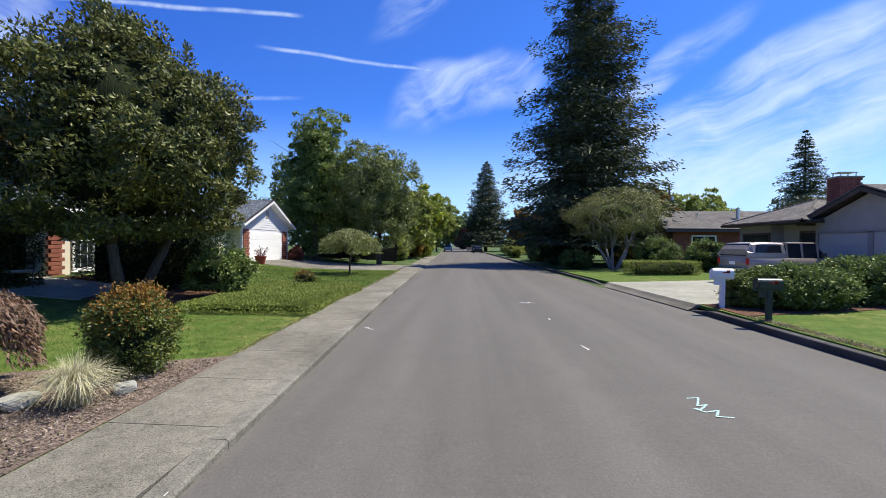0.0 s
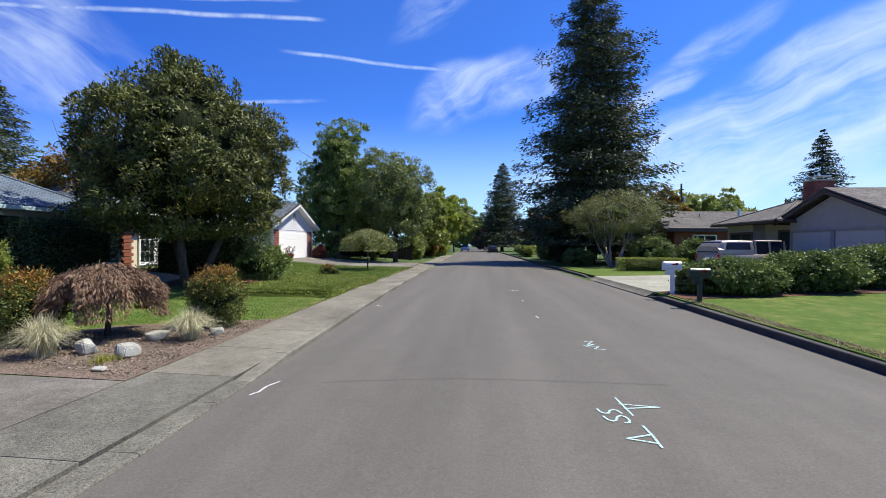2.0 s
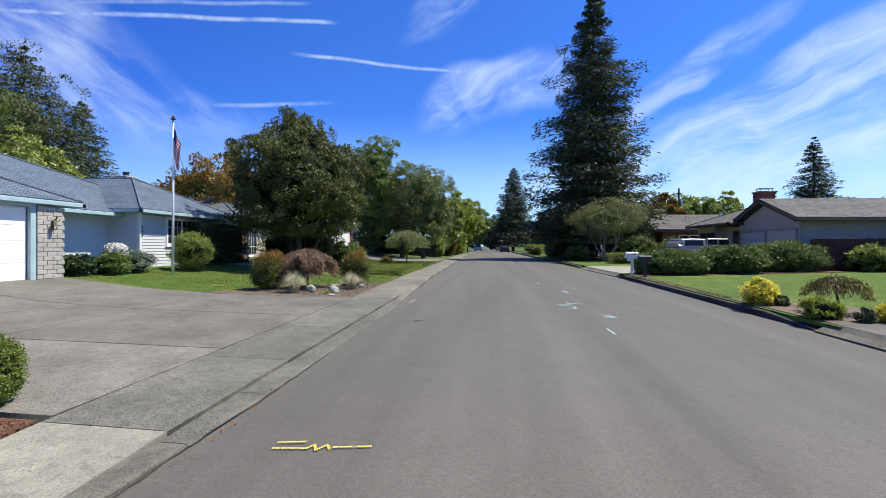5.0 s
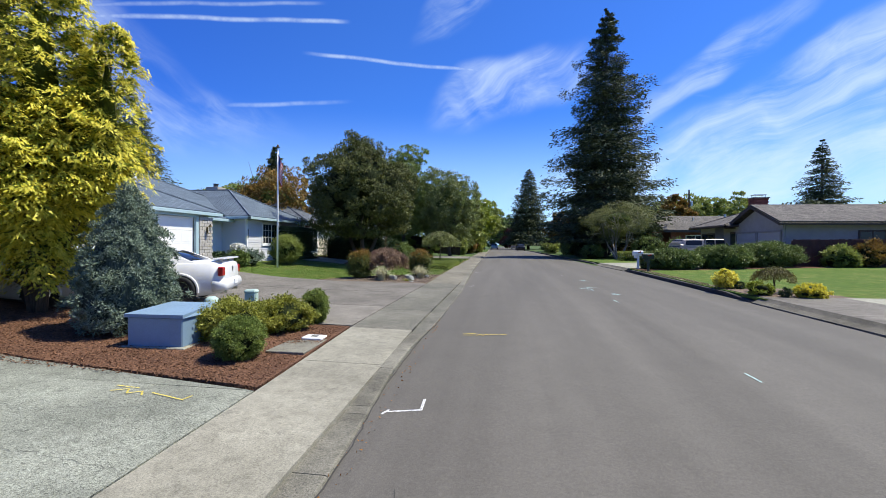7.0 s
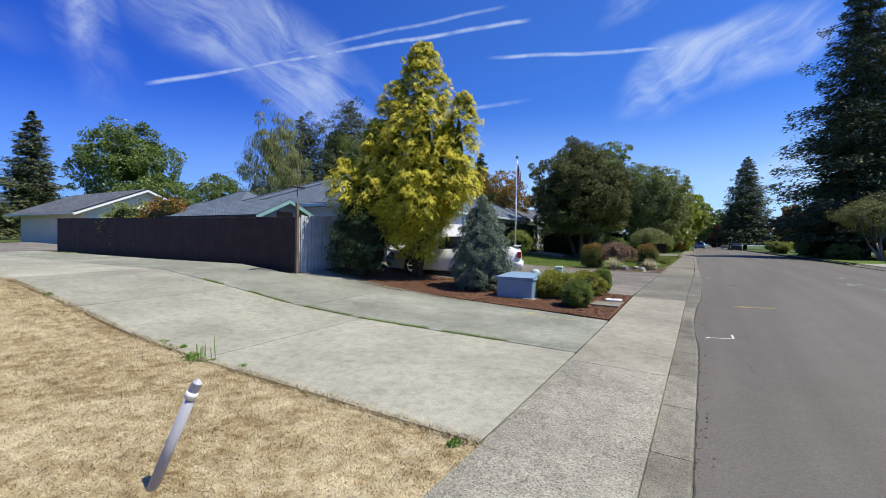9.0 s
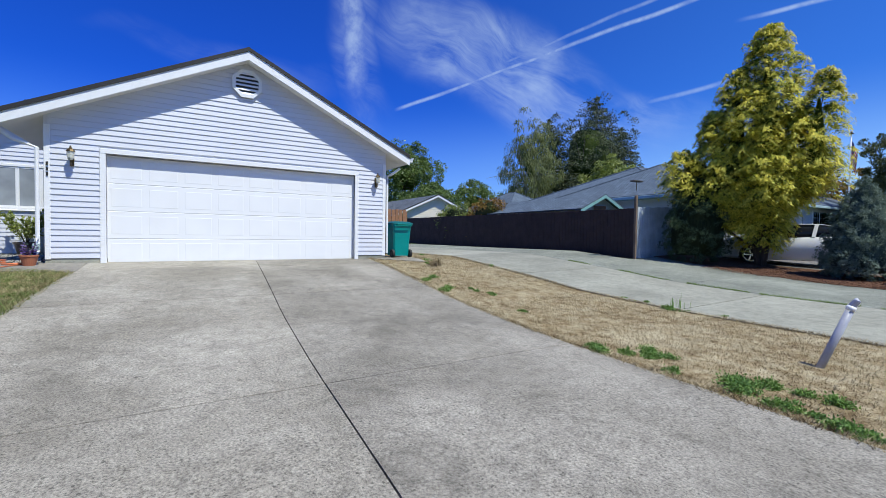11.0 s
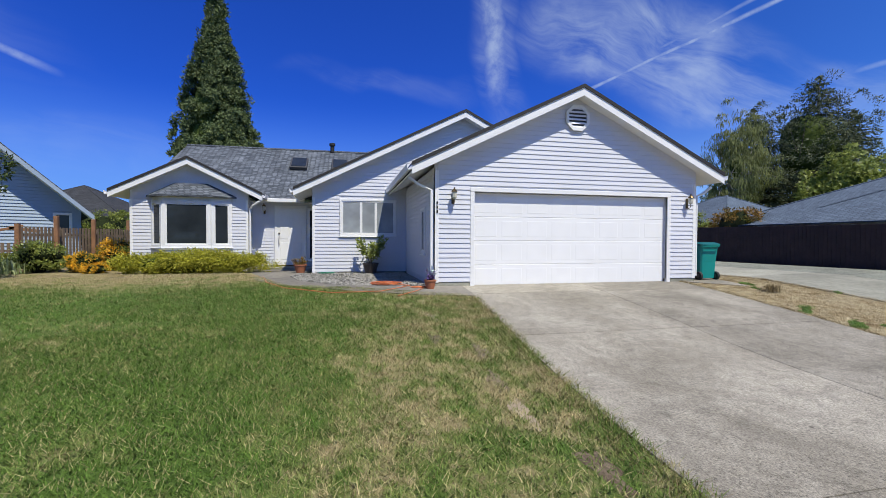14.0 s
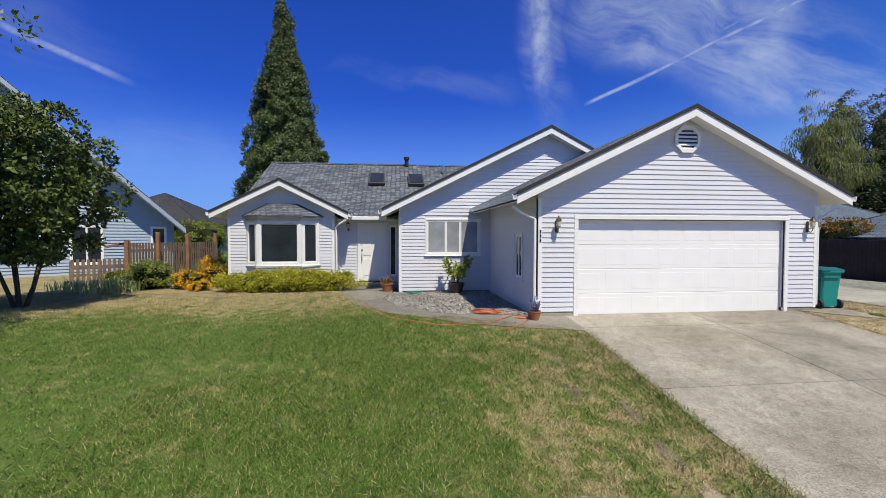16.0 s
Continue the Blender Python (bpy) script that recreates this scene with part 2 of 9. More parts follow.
def place(n):
    return n.t.nodes.new("ShaderNodeNewGeometry").outputs["Position"]


def bump(n, b, height, strength=0.4, distance=0.02):
    k = n.t.nodes.new("ShaderNodeBump")
    k.inputs["Strength"].default_value, k.inputs["Distance"].default_value = strength, distance
    n.put(k.inputs["Height"], height)
    n.put(b.inputs["Normal"], k.outputs[0])


def plain(name, colour, rough=0.6, metal=0.0, spec=0.5, vary=0.12, scale=3.0, grain=60.0, relief=0.0):
    """Paint, plastic, metal: one colour with slight soiling at two scales."""
    m, n, b = material(name, rough, metal, spec)
    p = place(n)
    a = n.ramp(n.noise(p, scale, 5), (0.3, tuple(c * (1 - vary) for c in colour)), (0.7, tuple(min(1, c * (1 + vary * 0.5)) for c in colour)))
    f = n.ramp(n.noise(p, grain, 2), (0.3, 0.88), (0.7, 1.0))
    n.put(b.inputs["Base Color"], n.mix(1.0, a, f, "MULTIPLY"))
    n.put(b.inputs["Roughness"], n.range(n.noise(p, grain * 0.4, 3), 0.3, 0.7, max(0.02, rough - 0.08), min(1, rough + 0.08)))
    if relief:
        bump(n, b, n.noise(p, grain, 3), relief, 0.01)
    return m


def foliage(name, dark, light, odd=None, share=0.0, rough=0.5, shine=0.35, through=0.25):
    """Leaves: every leaf a colour of its own, a little light passing through."""
    m, n, b = material(name, rough, 0.0, shine)
    g = n.t.nodes.new("ShaderNodeNewGeometry")
    rnd = g.outputs["Random Per Island"]
    big = n.math("ADD", n.math("MULTIPLY", n.noise(g.outputs["Position"], 0.9, 3), 0.5), n.math("MULTIPLY", n.noise(g.outputs["Position"], 4.5, 2), 0.5))
    c = n.ramp(n.math("ADD", n.math("MULTIPLY", rnd, 0.7), n.math("MULTIPLY", n.math("SUBTRACT", big, 0.35), 0.9)), (0.15, dark), (0.85, light))
    if odd:
        pick = n.range(n.math("ADD", n.math("MULTIPLY", n.noise(g.outputs["Position"], 1.7, 3), 1.0), n.math("MULTIPLY", rnd, 0.35)), 1.02 - share, 1.12 - share)
        c = n.mix(pick, c, odd)
    n.put(b.inputs["Base Color"], c)
    if through > 0:
        t = n.t.nodes.new("ShaderNodeBsdfTranslucent")
        n.put(t.inputs["Color"], n.mix(0.35, c, light))
        mx = n.t.nodes.new("ShaderNodeMixShader")
        mx.inputs[0].default_value = through
        n.t.links.new(b.outputs[0], mx.inputs[1])
        n.t.links.new(t.outputs[0], mx.inputs[2])
        n.t.links.new(mx.outputs[0], n.t.nodes["Material Output"].inputs[0])
    return m


def asphalt():
    m, n, b = material("asphalt", 0.85, 0, 0.35)
    p = place(n)
    c = n.ramp(n.noise(n.scale(p, (1.0, 0.05, 1)), 1.1, 4), (0.28, (0.090, 0.0825, 0.0725)), (0.72, (0.130, 0.120, 0.106)))
    stone = n.ramp(n.noise(p, 110, 3, 0.8), (0.3, 0.72), (0.52, 1.0), (0.72, 1.34))
    c = n.mix(1.0, c, stone, "MULTIPLY")
    chip = n.ramp(n.noise(p, 36, 5, 0.9), (0.34, 0.80), (0.50, 1.0), (0.66, 1.24))
    c = n.mix(1.0, c, chip, "MULTIPLY")
    c = n.mix(1.0, c, n.ramp(n.noise(p, 2.2, 4, 0.6), (0.3, 0.95), (0.7, 1.05)), "MULTIPLY")
    stain = n.range(n.noise(p, 0.55, 5, 0.65), 0.62, 0.78)
    c = n.mix(n.math("MULTIPLY", stain, 0.12), c, (0.07, 0.066, 0.066))
    n.put(b.inputs["Base Color"], c)
    bump(n, b, n.noise(p, 150, 2), 0.35, 0.006)
    return m


def concrete(name, dark, light, blotch=0.5, stone=0.5, relief=0.35):
    """Weathered concrete: broad tone, mottling, pitted grit, dark stains."""
    m, n, b = material(name, 0.88, 0, 0.3)
    p = place(n)
    rnd = n.t.nodes.new("ShaderNodeObjectInfo").outputs["Random"]
    c = n.ramp(n.noise(p, 0.7, 6, 0.62), (0.32, dark), (0.68, light))
    c = n.mix(1.0, c, n.ramp(n.noise(p, 7.5, 5, 0.7, 0.6), (0.30, 0.72), (0.5, 1.0), (0.72, 1.16)), "MULTIPLY")
    grit = n.ramp(n.noise(p, 58, 4, 0.85), (0.30, 1 - stone), (0.48, 1.0), (0.68, 1 + stone * 0.95))
    c = n.mix(1.0, c, grit, "MULTIPLY")
    pit = n.range(n.noise(p, 34, 2, 0.5), 0.66, 0.73)
    c = n.mix(n.math("MULTIPLY", pit, stone), c, tuple(v * 0.35 for v in dark))
    c = n.mix(1.0, c, n.ramp(rnd, (0.0, 0.88), (1.0, 1.08)), "MULTIPLY")
    worn = n.range(n.noise(p, 0.42, 6, 0.72, 0.8), 0.50, 0.70)
    c = n.mix(n.math("MULTIPLY", worn, blotch), c, tuple(v * 0.6 for v in dark))
    n.put(b.inputs["Base Color"], c)
    bump(n, b, n.noise(p, 75, 3, 0.75), relief, 0.012)
    return m


def turf(name, lush, mid, dry, dryness, scale=0.55, worn=()):
    """Grass seen from above: green, worn and dry patches; worn: (axis, from, to, amount) where feet and heat thin it."""
    m, n, b = material(name, 0.95, 0, 0.15)
    g = n.t.nodes.new("ShaderNodeNewGeometry")
    p = g.outputs["Position"]
    rnd = g.outputs["Random Per Island"]
    patch = n.math("ADD", n.math("ADD", n.math("ADD", n.math("MULTIPLY", n.noise(p, scale, 4, 0.6), 0.5), 0.25), n.math("MULTIPLY", n.math("SUBTRACT", n.noise(p, scale * 6, 5, 0.7), 0.5), 1.1)), n.math("MULTIPLY", n.math("SUBTRACT", rnd, 0.5), 0.16))
    sep = n.t.nodes.new("ShaderNodeSeparateXYZ")
    n.put(sep.inputs[0], p)
    for axis, lo, hi, amount in worn:
        patch = n.math("ADD", patch, n.range(sep.outputs[axis], lo, hi, 0.0, amount))
    c = n.ramp(patch, (dryness - 0.20, lush), (dryness - 0.02, mid), (dryness + 0.12, dry))
    c = n.mix(1.0, c, n.ramp(n.noise(p, 38, 3, 0.7), (0.25, 0.66), (0.75, 1.26)), "MULTIPLY")
    c = n.mix(1.0, c, n.ramp(n.noise(p, 4.3, 4, 0.65), (0.3, 0.80), (0.7, 1.16)), "MULTIPLY")
    c = n.mix(n.math("MULTIPLY", n.range(rnd, 0.80, 0.86), 0.55), c, tuple(min(1.0, 1.15 * v) for v in dry))
    c = n.mix(1.0, c, n.ramp(n.math("FRACT", n.math("MULTIPLY", rnd, 7.3)), (0.0, 0.74), (1.0, 1.24)), "MULTIPLY")
    n.put(b.inputs["Base Color"], c)
    bump(n, b, n.noise(p, 60, 3), 0.6, 0.03)
    return m


def bark_mulch(name, dark, light):
    m, n, b = material(name, 0.95, 0, 0.2)
    g = n.t.nodes.new("ShaderNodeNewGeometry")
    p = g.outputs["Position"]
    v = n.t.nodes.new("ShaderNodeTexVoronoi")
    n.put(v.inputs["Vector"], n.scale(p, (1, 1.6, 1)))
    v.inputs["Scale"].default_value = 26
    c = n.mix(n.math("ADD", n.math("MULTIPLY", v.outputs["Color"], 0.6), n.math("MULTIPLY", g.outputs["Random Per Island"], 0.5), clamp=True), dark, light)
    n.put(b.inputs["Base Color"], n.mix(1.0, c, n.ramp(n.noise(p, 1.6, 4), (0.3, 0.75), (0.7, 1.15)), "MULTIPLY"))
    bump(n, b, v.outputs["Distance"], 0.8, 0.03)
    return m


def shingles(name, dark, light):
    """Roof shingles: courses that step with height, tabs of uneven tone."""
    m, n, b = material(name, 0.92, 0, 0.25)
    p = place(n)
    sep = n.t.nodes.new("ShaderNodeSeparateXYZ")
    n.put(sep.inputs[0], p)
    comb = n.t.nodes.new("ShaderNodeCombineXYZ")
    n.put(comb.inputs[0], n.math("ADD", sep.outputs[0], sep.outputs[1]))
    n.put(comb.inputs[1], n.math("MULTIPLY", sep.outputs[2], 2.8))
    br = n.t.nodes.new("ShaderNodeTexBrick")
    n.put(br.inputs["Vector"], comb.outputs[0])
    br.inputs["Scale"].default_value = 1.0
    br.inputs["Brick Width"].default_value, br.inputs["Row Height"].default_value = 0.19, 0.17
    br.inputs["Mortar Size"].default_value, br.inputs["Mortar Smooth"].default_value = 0.016, 0.3
    for i, c in ((0, dark), (1, light), (2, tuple(v * 0.6 for v in dark))):
        br.inputs[1 + i].default_value = (*c, 1)
    c = n.mix(1.0, br.outputs[0], n.ramp(n.noise(p, 1.2, 5), (0.3, 0.82), (0.7, 1.12)), "MULTIPLY")
    c = n.mix(1.0, c, n.ramp(n.noise(p, 70, 2), (0.3, 0.8), (0.7, 1.15)), "MULTIPLY")
    n.put(b.inputs["Base Color"], c)
    bump(n, b, n.math("SUBTRACT", 1.0, br.outputs["Fac"]), 0.9, 0.03)
    return m


def bark(name, dark, light):
    m, n, b = material(name, 0.95, 0, 0.15)
    p = place(n)
    v = n.noise(n.scale(p, (9, 9, 1.6)), 2.5, 6, 0.65, 0.8)
    n.put(b.inputs["Base Color"], n.ramp(v, (0.3, dark), (0.7, light)))
    bump(n, b, v, 0.8, 0.04)
    return m


def glass_pane(name, tint=(0.02, 0.025, 0.03)):
    m, n, b = material(name, 0.03, 0.0, 0.25)
    p = place(n)
    n.put(b.inputs["Base Color"], n.ramp(n.noise(p, 1.5, 3), (0.3, tint), (0.7, tuple(v * 1.6 for v in tint))))
    return m


ASPHALT = asphalt()
PALE_CONCRETE = concrete("pale_concrete", (0.240, 0.236, 0.190), (0.345, 0.338, 0.276), 0.25, 0.30)
ROUGH_CONCRETE = concrete("rough_concrete", (0.165, 0.172, 0.142), (0.280, 0.290, 0.242), 0.34, 0.95, 0.9)
WALK_CONCRETE = concrete("walk_concrete", (0.225, 0.212, 0.170), (0.335, 0.318, 0.260), 0.30, 0.45)
DRIVE_CONCRETE = concrete("drive_concrete", (0.208, 0.188, 0.150), (0.350, 0.322, 0.268), 0.42, 0.85, 0.9)
DRIVE_STAINED = concrete("stained_drive_concrete", (0.182, 0.165, 0.133), (0.318, 0.292, 0.244), 0.50, 0.8, 0.9)
DARK_CONCRETE = concrete("dark_concrete", (0.118, 0.107, 0.093), (0.198, 0.182, 0.159), 0.45, 0.8, 0.6)
DARK_WALK = concrete("dark_walk_concrete", (0.102, 0.098, 0.080), (0.178, 0.170, 0.142), 0.40, 1.0, 0.9)
KERB_CONCRETE = concrete("kerb_concrete", (0.120, 0.112, 0.090), (0.225, 0.213, 0.175), 0.75, 0.65, 0.8)
TARRED_KERB = concrete("tarred_kerb", (0.035, 0.033, 0.031), (0.085, 0.081, 0.075), 0.4, 0.5)
TURF = turf("turf", (0.088, 0.146, 0.030), (0.165, 0.190, 0.060), (0.33, 0.275, 0.145), 0.71, 0.5, ((1, -27.2, -23.7, 0.21), (0, -13.0, -17.6, 0.36)))
TURF_GREEN = turf("turf_green", (0.090, 0.150, 0.026), (0.148, 0.186, 0.044), (0.31, 0.27, 0.12), 0.66, 0.4)
TURF_DRY = turf("turf_dry", (0.225, 0.160, 0.080), (0.390, 0.315, 0.185), (0.50, 0.425, 0.275), 0.52, 0.9)
FAR_LAND = turf("far_land", (0.06, 0.11, 0.03), (0.09, 0.13, 0.04), (0.20, 0.18, 0.09), 0.60, 0.2)
MULCH = bark_mulch("mulch", (0.055, 0.028, 0.018), (0.20, 0.105, 0.065))
GREY_MULCH = bark_mulch("grey_mulch", (0.07, 0.05, 0.04), (0.25, 0.19, 0.15))
GRAVEL = bark_mulch("gravel", (0.10, 0.095, 0.085), (0.36, 0.34, 0.305))
SIDING = plain("white_siding", (0.70, 0.71, 0.765), 0.5, vary=0.05, scale=0.8)
SIDING_CREAM = plain("cream_siding", (0.72, 0.66, 0.54), 0.6, vary=0.06)
SIDING_BLUE = plain("blue_siding", (0.34, 0.42, 0.52), 0.55, vary=0.06)
GREY_WALL = plain("grey_wall", (0.38, 0.35, 0.31), 0.75, vary=0.08)
TRIM = plain("white_trim", (0.88, 0.88, 0.88), 0.45, vary=0.04)
DOOR_WHITE = plain("door_white", (0.90, 0.90, 0.90), 0.4, vary=0.03)
BLUE_TRIM = plain("blue_trim", (0.42, 0.56, 0.62), 0.5)
SLATE = shingles("slate_shingles", (0.074, 0.086, 0.104), (0.185, 0.204, 0.235))
BLUE_SLATE = shingles("blue_slate", (0.100, 0.130, 0.172), (0.145, 0.185, 0.240))
BROWN_SHINGLE = shingles("brown_shingle", (0.115, 0.105, 0.10), (0.20, 0.185, 0.17))
GLASS = glass_pane("dark_glass")
BLIND_GLASS = glass_pane("blind_glass", (0.24, 0.26, 0.28))
BARK = bark("bark", (0.045, 0.035, 0.028), (0.14, 0.115, 0.09))
PALE_BARK = bark("pale_bark", (0.14, 0.125, 0.11), (0.42, 0.40, 0.37))
DARK_FENCE = plain("dark_fence", (0.040, 0.022, 0.020), 0.8, vary=0.4, grain=30, relief=0.3)
RED_FENCE = plain("red_fence", (0.085, 0.032, 0.024), 0.8, vary=0.3, grain=30, relief=0.3)
CEDAR = plain("cedar_wood", (0.30, 0.15, 0.075), 0.8, vary=0.35, grain=30, relief=0.3)
OLD_WOOD = plain("old_wood", (0.20, 0.145, 0.105), 0.85, vary=0.35, grain=30, relief=0.3)
BLACK = plain("matte_black", (0.018, 0.018, 0.018), 0.7)
STEEL = plain("steel", (0.55, 0.56, 0.58), 0.35, 0.9)

DRIP = plain("dark_drip_edge", (0.022, 0.02, 0.02), 0.7)
GREY_TRIM = plain("grey_trim", (0.30, 0.275, 0.245), 0.6)
PALE_DOOR = plain("grey_door_paint", (0.46, 0.43, 0.39), 0.6, vary=0.05)
# Near-black core tone: the shade deep inside foliage is put into this colour.
LEAF_CORE = bark("shaded_core", (0.008, 0.013, 0.005), (0.03, 0.04, 0.014))
CEDAR_CORE = bark("cedar_core_fill", (0.035, 0.05, 0.008), (0.12, 0.14, 0.02))
GOLD_CORE = bark("gold_core_fill", (0.05, 0.06, 0.008), (0.16, 0.16, 0.02))
WALK_GREY = concrete("grey_walk_concrete", (0.140, 0.127, 0.108), (0.235, 0.217, 0.185), 0.4, 0.45)
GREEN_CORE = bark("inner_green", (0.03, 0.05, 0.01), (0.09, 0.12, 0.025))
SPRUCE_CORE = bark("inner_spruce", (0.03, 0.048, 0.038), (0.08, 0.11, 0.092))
CHARCOAL = shingles("charcoal_shingles", (0.040, 0.042, 0.047), (0.075, 0.078, 0.085))
AGGREGATE = concrete("aggregate_walk", (0.165, 0.158, 0.130), (0.285, 0.272, 0.225), 0.35, 1.0, 0.8)
OLD_WALK = concrete("old_walk_concrete", (0.122, 0.112, 0.088), (0.212, 0.196, 0.158), 0.45, 0.75, 0.7)
TURF_BLADE = turf("turf_blade", (0.114, 0.192, 0.036), (0.212, 0.252, 0.076), (0.45, 0.375, 0.20), 0.71, 0.5, ((1, -27.2, -23.7, 0.21), (0, -13.0, -17.6, 0.36)))

# ---- ground, street, pavement ----
def strip(name, xs, ys, height, mat, depth=0.12, along=False):
    """A sheet over the land between the x lines, following the street, with edges turned down."""
    s, cols = Shape(), len(xs)
    pts = [(x + (bend(y) if along else 0), y, height(x, y)) for y in ys for x in xs]
    faces = [(j * cols + i, j * cols + i + 1, (j + 1) * cols + i + 1, (j + 1) * cols + i) for j in range(len(ys) - 1) for i in range(cols - 1)]
    s.add(pts, faces)
    rim = [j * cols for j in range(len(ys))]
    for line in (rim, [j + cols - 1 for j in rim][::-1], list(range(cols))[::-1], list(range((len(ys) - 1) * cols, len(ys) * cols))):
        k, m = len(s.v), len(line)
        s.v += [s.v[i] for i in line] + [(s.v[i][0], s.v[i][1], s.v[i][2] - depth) for i in line]
        s.f += [(k + i, k + i + 1, k + m + i + 1, k + m + i) for i in range(m - 1)]
    return s.mesh(name, mat, True)


def steps(a, b, size):
    n = max(1, round(abs(b - a) / size))
    return [a + (b - a) * i / n for i in range(n + 1)]


def ground_sheet():
    xs = [-3000, -900, -300, -160] + steps(-100, -30, 10) + steps(-26, 26, 1.0) + steps(30, 100, 10) + [160, 300, 900, 3000]
    ys = [-3000, -900, -300, -120, -80] + steps(-60, 60, 1.5) + steps(65, 230, 8) + [300, 400, 900, 3000]
    s = Shape()
    s.add([(x, y, land(x, y) - 0.09 - (0.02 if KERB_L - 1.4 < x - bend(y) < KERB_R + .2 else 0)) for y in ys for x in xs],
          [(j * len(xs) + i, j * len(xs) + i + 1, (j + 1) * len(xs) + i + 1, (j + 1) * len(xs) + i) for j in range(len(ys) - 1) for i in range(len(xs) - 1)])
    return tagged(part("ground", s, FAR_LAND, smooth=True), "earth and rough grass under the whole street", "ground", kind="structure")


def road_sheet():
    ys = steps(-70, 60, 2.0) + steps(68, 230, 9)[0:]
    xs = steps(KERB_L, KERB_R, 0.75)
    me = strip("road", xs, ys, lambda x, y: land(x + bend(y), y), ASPHALT, along=True)
    return tagged(part("road", me, None), "worn grey asphalt street with paint marks", "road", kind="structure")


def flat(name, pts, lift, mat, parent=None, label="", cell=0.6, depth=0.08):
    """A four-cornered patch laid on the land."""
    a, b, c, d = [Vector((*p, 0)) for p in pts]
    nu = max(1, round(max((b - a).length, (c - d).length) / cell))
    nv = max(1, round(max((d - a).length, (c - b).length) / cell))
    s = Shape()
    grid = []
    for j in range(nv + 1):
        for i in range(nu + 1):
            u, v = i / nu, j / nv
            p = a * (1 - u) * (1 - v) + b * u * (1 - v) + c * u * v + d * (1 - u) * v
            grid.append((p.x, p.y, land(p.x, p.y) + lift))
    w = nu + 1
    s.add(grid, [(j * w + i, j * w + i + 1, (j + 1) * w + i + 1, (j + 1) * w + i) for j in range(nv) for i in range(nu)])
    rim = [i for i in range(w)] + [j * w + nu for j in range(1, nv + 1)] + [nv * w + i for i in range(nu - 1, -1, -1)] + [j * w for j in range(nv - 1, 0, -1)]
    k, m = len(s.v), len(rim)
    s.v += [s.v[i] for i in rim] + [(s.v[i][0], s.v[i][1], s.v[i][2] - depth) for i in rim]
    s.f += [(k + i, k + m + i, k + m + (i + 1) % m, k + (i + 1) % m) for i in range(m)]
    return part(name, s, mat, parent, label, True)


def inset(pts, g):
    """The four corners drawn in by g."""
    c = sum((Vector((*p, 0)) for p in pts), Vector()) / 4
    out = []
    for p in pts:
        d = Vector((*p, 0)) - c
        out.append((p[0] - math.copysign(g, d.x), p[1] - math.copysign(g, d.y)))
    return out


def bilerp(pts, u, v):
    a, b, c, d = [Vector(p) for p in pts]
    return tuple(a * (1 - u) * (1 - v) + b * u * (1 - v) + c * u * v + d * (1 - u) * v)


def slabs(thing_ob, pts, us, vs, lift, mats, name="slab", gap=0.008):
    """Concrete poured in slabs, with open joints between them."""
    k = 0
    for i in range(len(us) - 1):
        for j in range(len(vs) - 1):
            q = [bilerp(pts, us[i], vs[j]), bilerp(pts, us[i + 1], vs[j]), bilerp(pts, us[i + 1], vs[j + 1]), bilerp(pts, us[i], vs[j + 1])]
            flat(name, inset(q, gap), lift, mats[k % len(mats)] if isinstance(mats, (list, tuple)) else mats, thing_ob, cell=0.8)
            k += 1


ground_sheet()
road_sheet()

SIDEWALK = tagged(new("pavement"), "pale concrete sidewalk of square slabs", "sidewalk", kind="structure")
KERB_LEFT = tagged(new("kerb"), "weathered concrete kerb along the sidewalk", "kerb", kind="structure")
KERB_RIGHT = tagged(new("kerb"), "dark tar-stained concrete kerb beside lawns", "kerb", kind="structure")


JOINTS = steps(-44, -17.0, 1.6) + [-11.55, -7.67] + steps(-5.7, 2.65, 2.1) + steps(4.0, 59.76, 1.36)


def walk_run():
    for y, ye in zip(JOINTS, JOINTS[1:]):
        flat("slab", [(WALK_L + bend(y), y + .005), (KERB_L - .16 + bend(y), y + .005), (KERB_L - .16 + bend(ye), ye - .005), (WALK_L + bend(ye), ye - .005)],
             0.028, OLD_WALK if y > 2.6 else DARK_WALK if y > -5.8 else AGGREGATE if y < -12 else WALK_CONCRETE, SIDEWALK, cell=1.0)


def kerb_edge(y):
    """How far the kerb's foot stands out into the road."""
    return float(np.interp(y, [-9.8, -8.2, -6.4, -4.8, 1.2, 2.8, 8.0], [.14, .03, .05, .14, .13, .06, .0]))


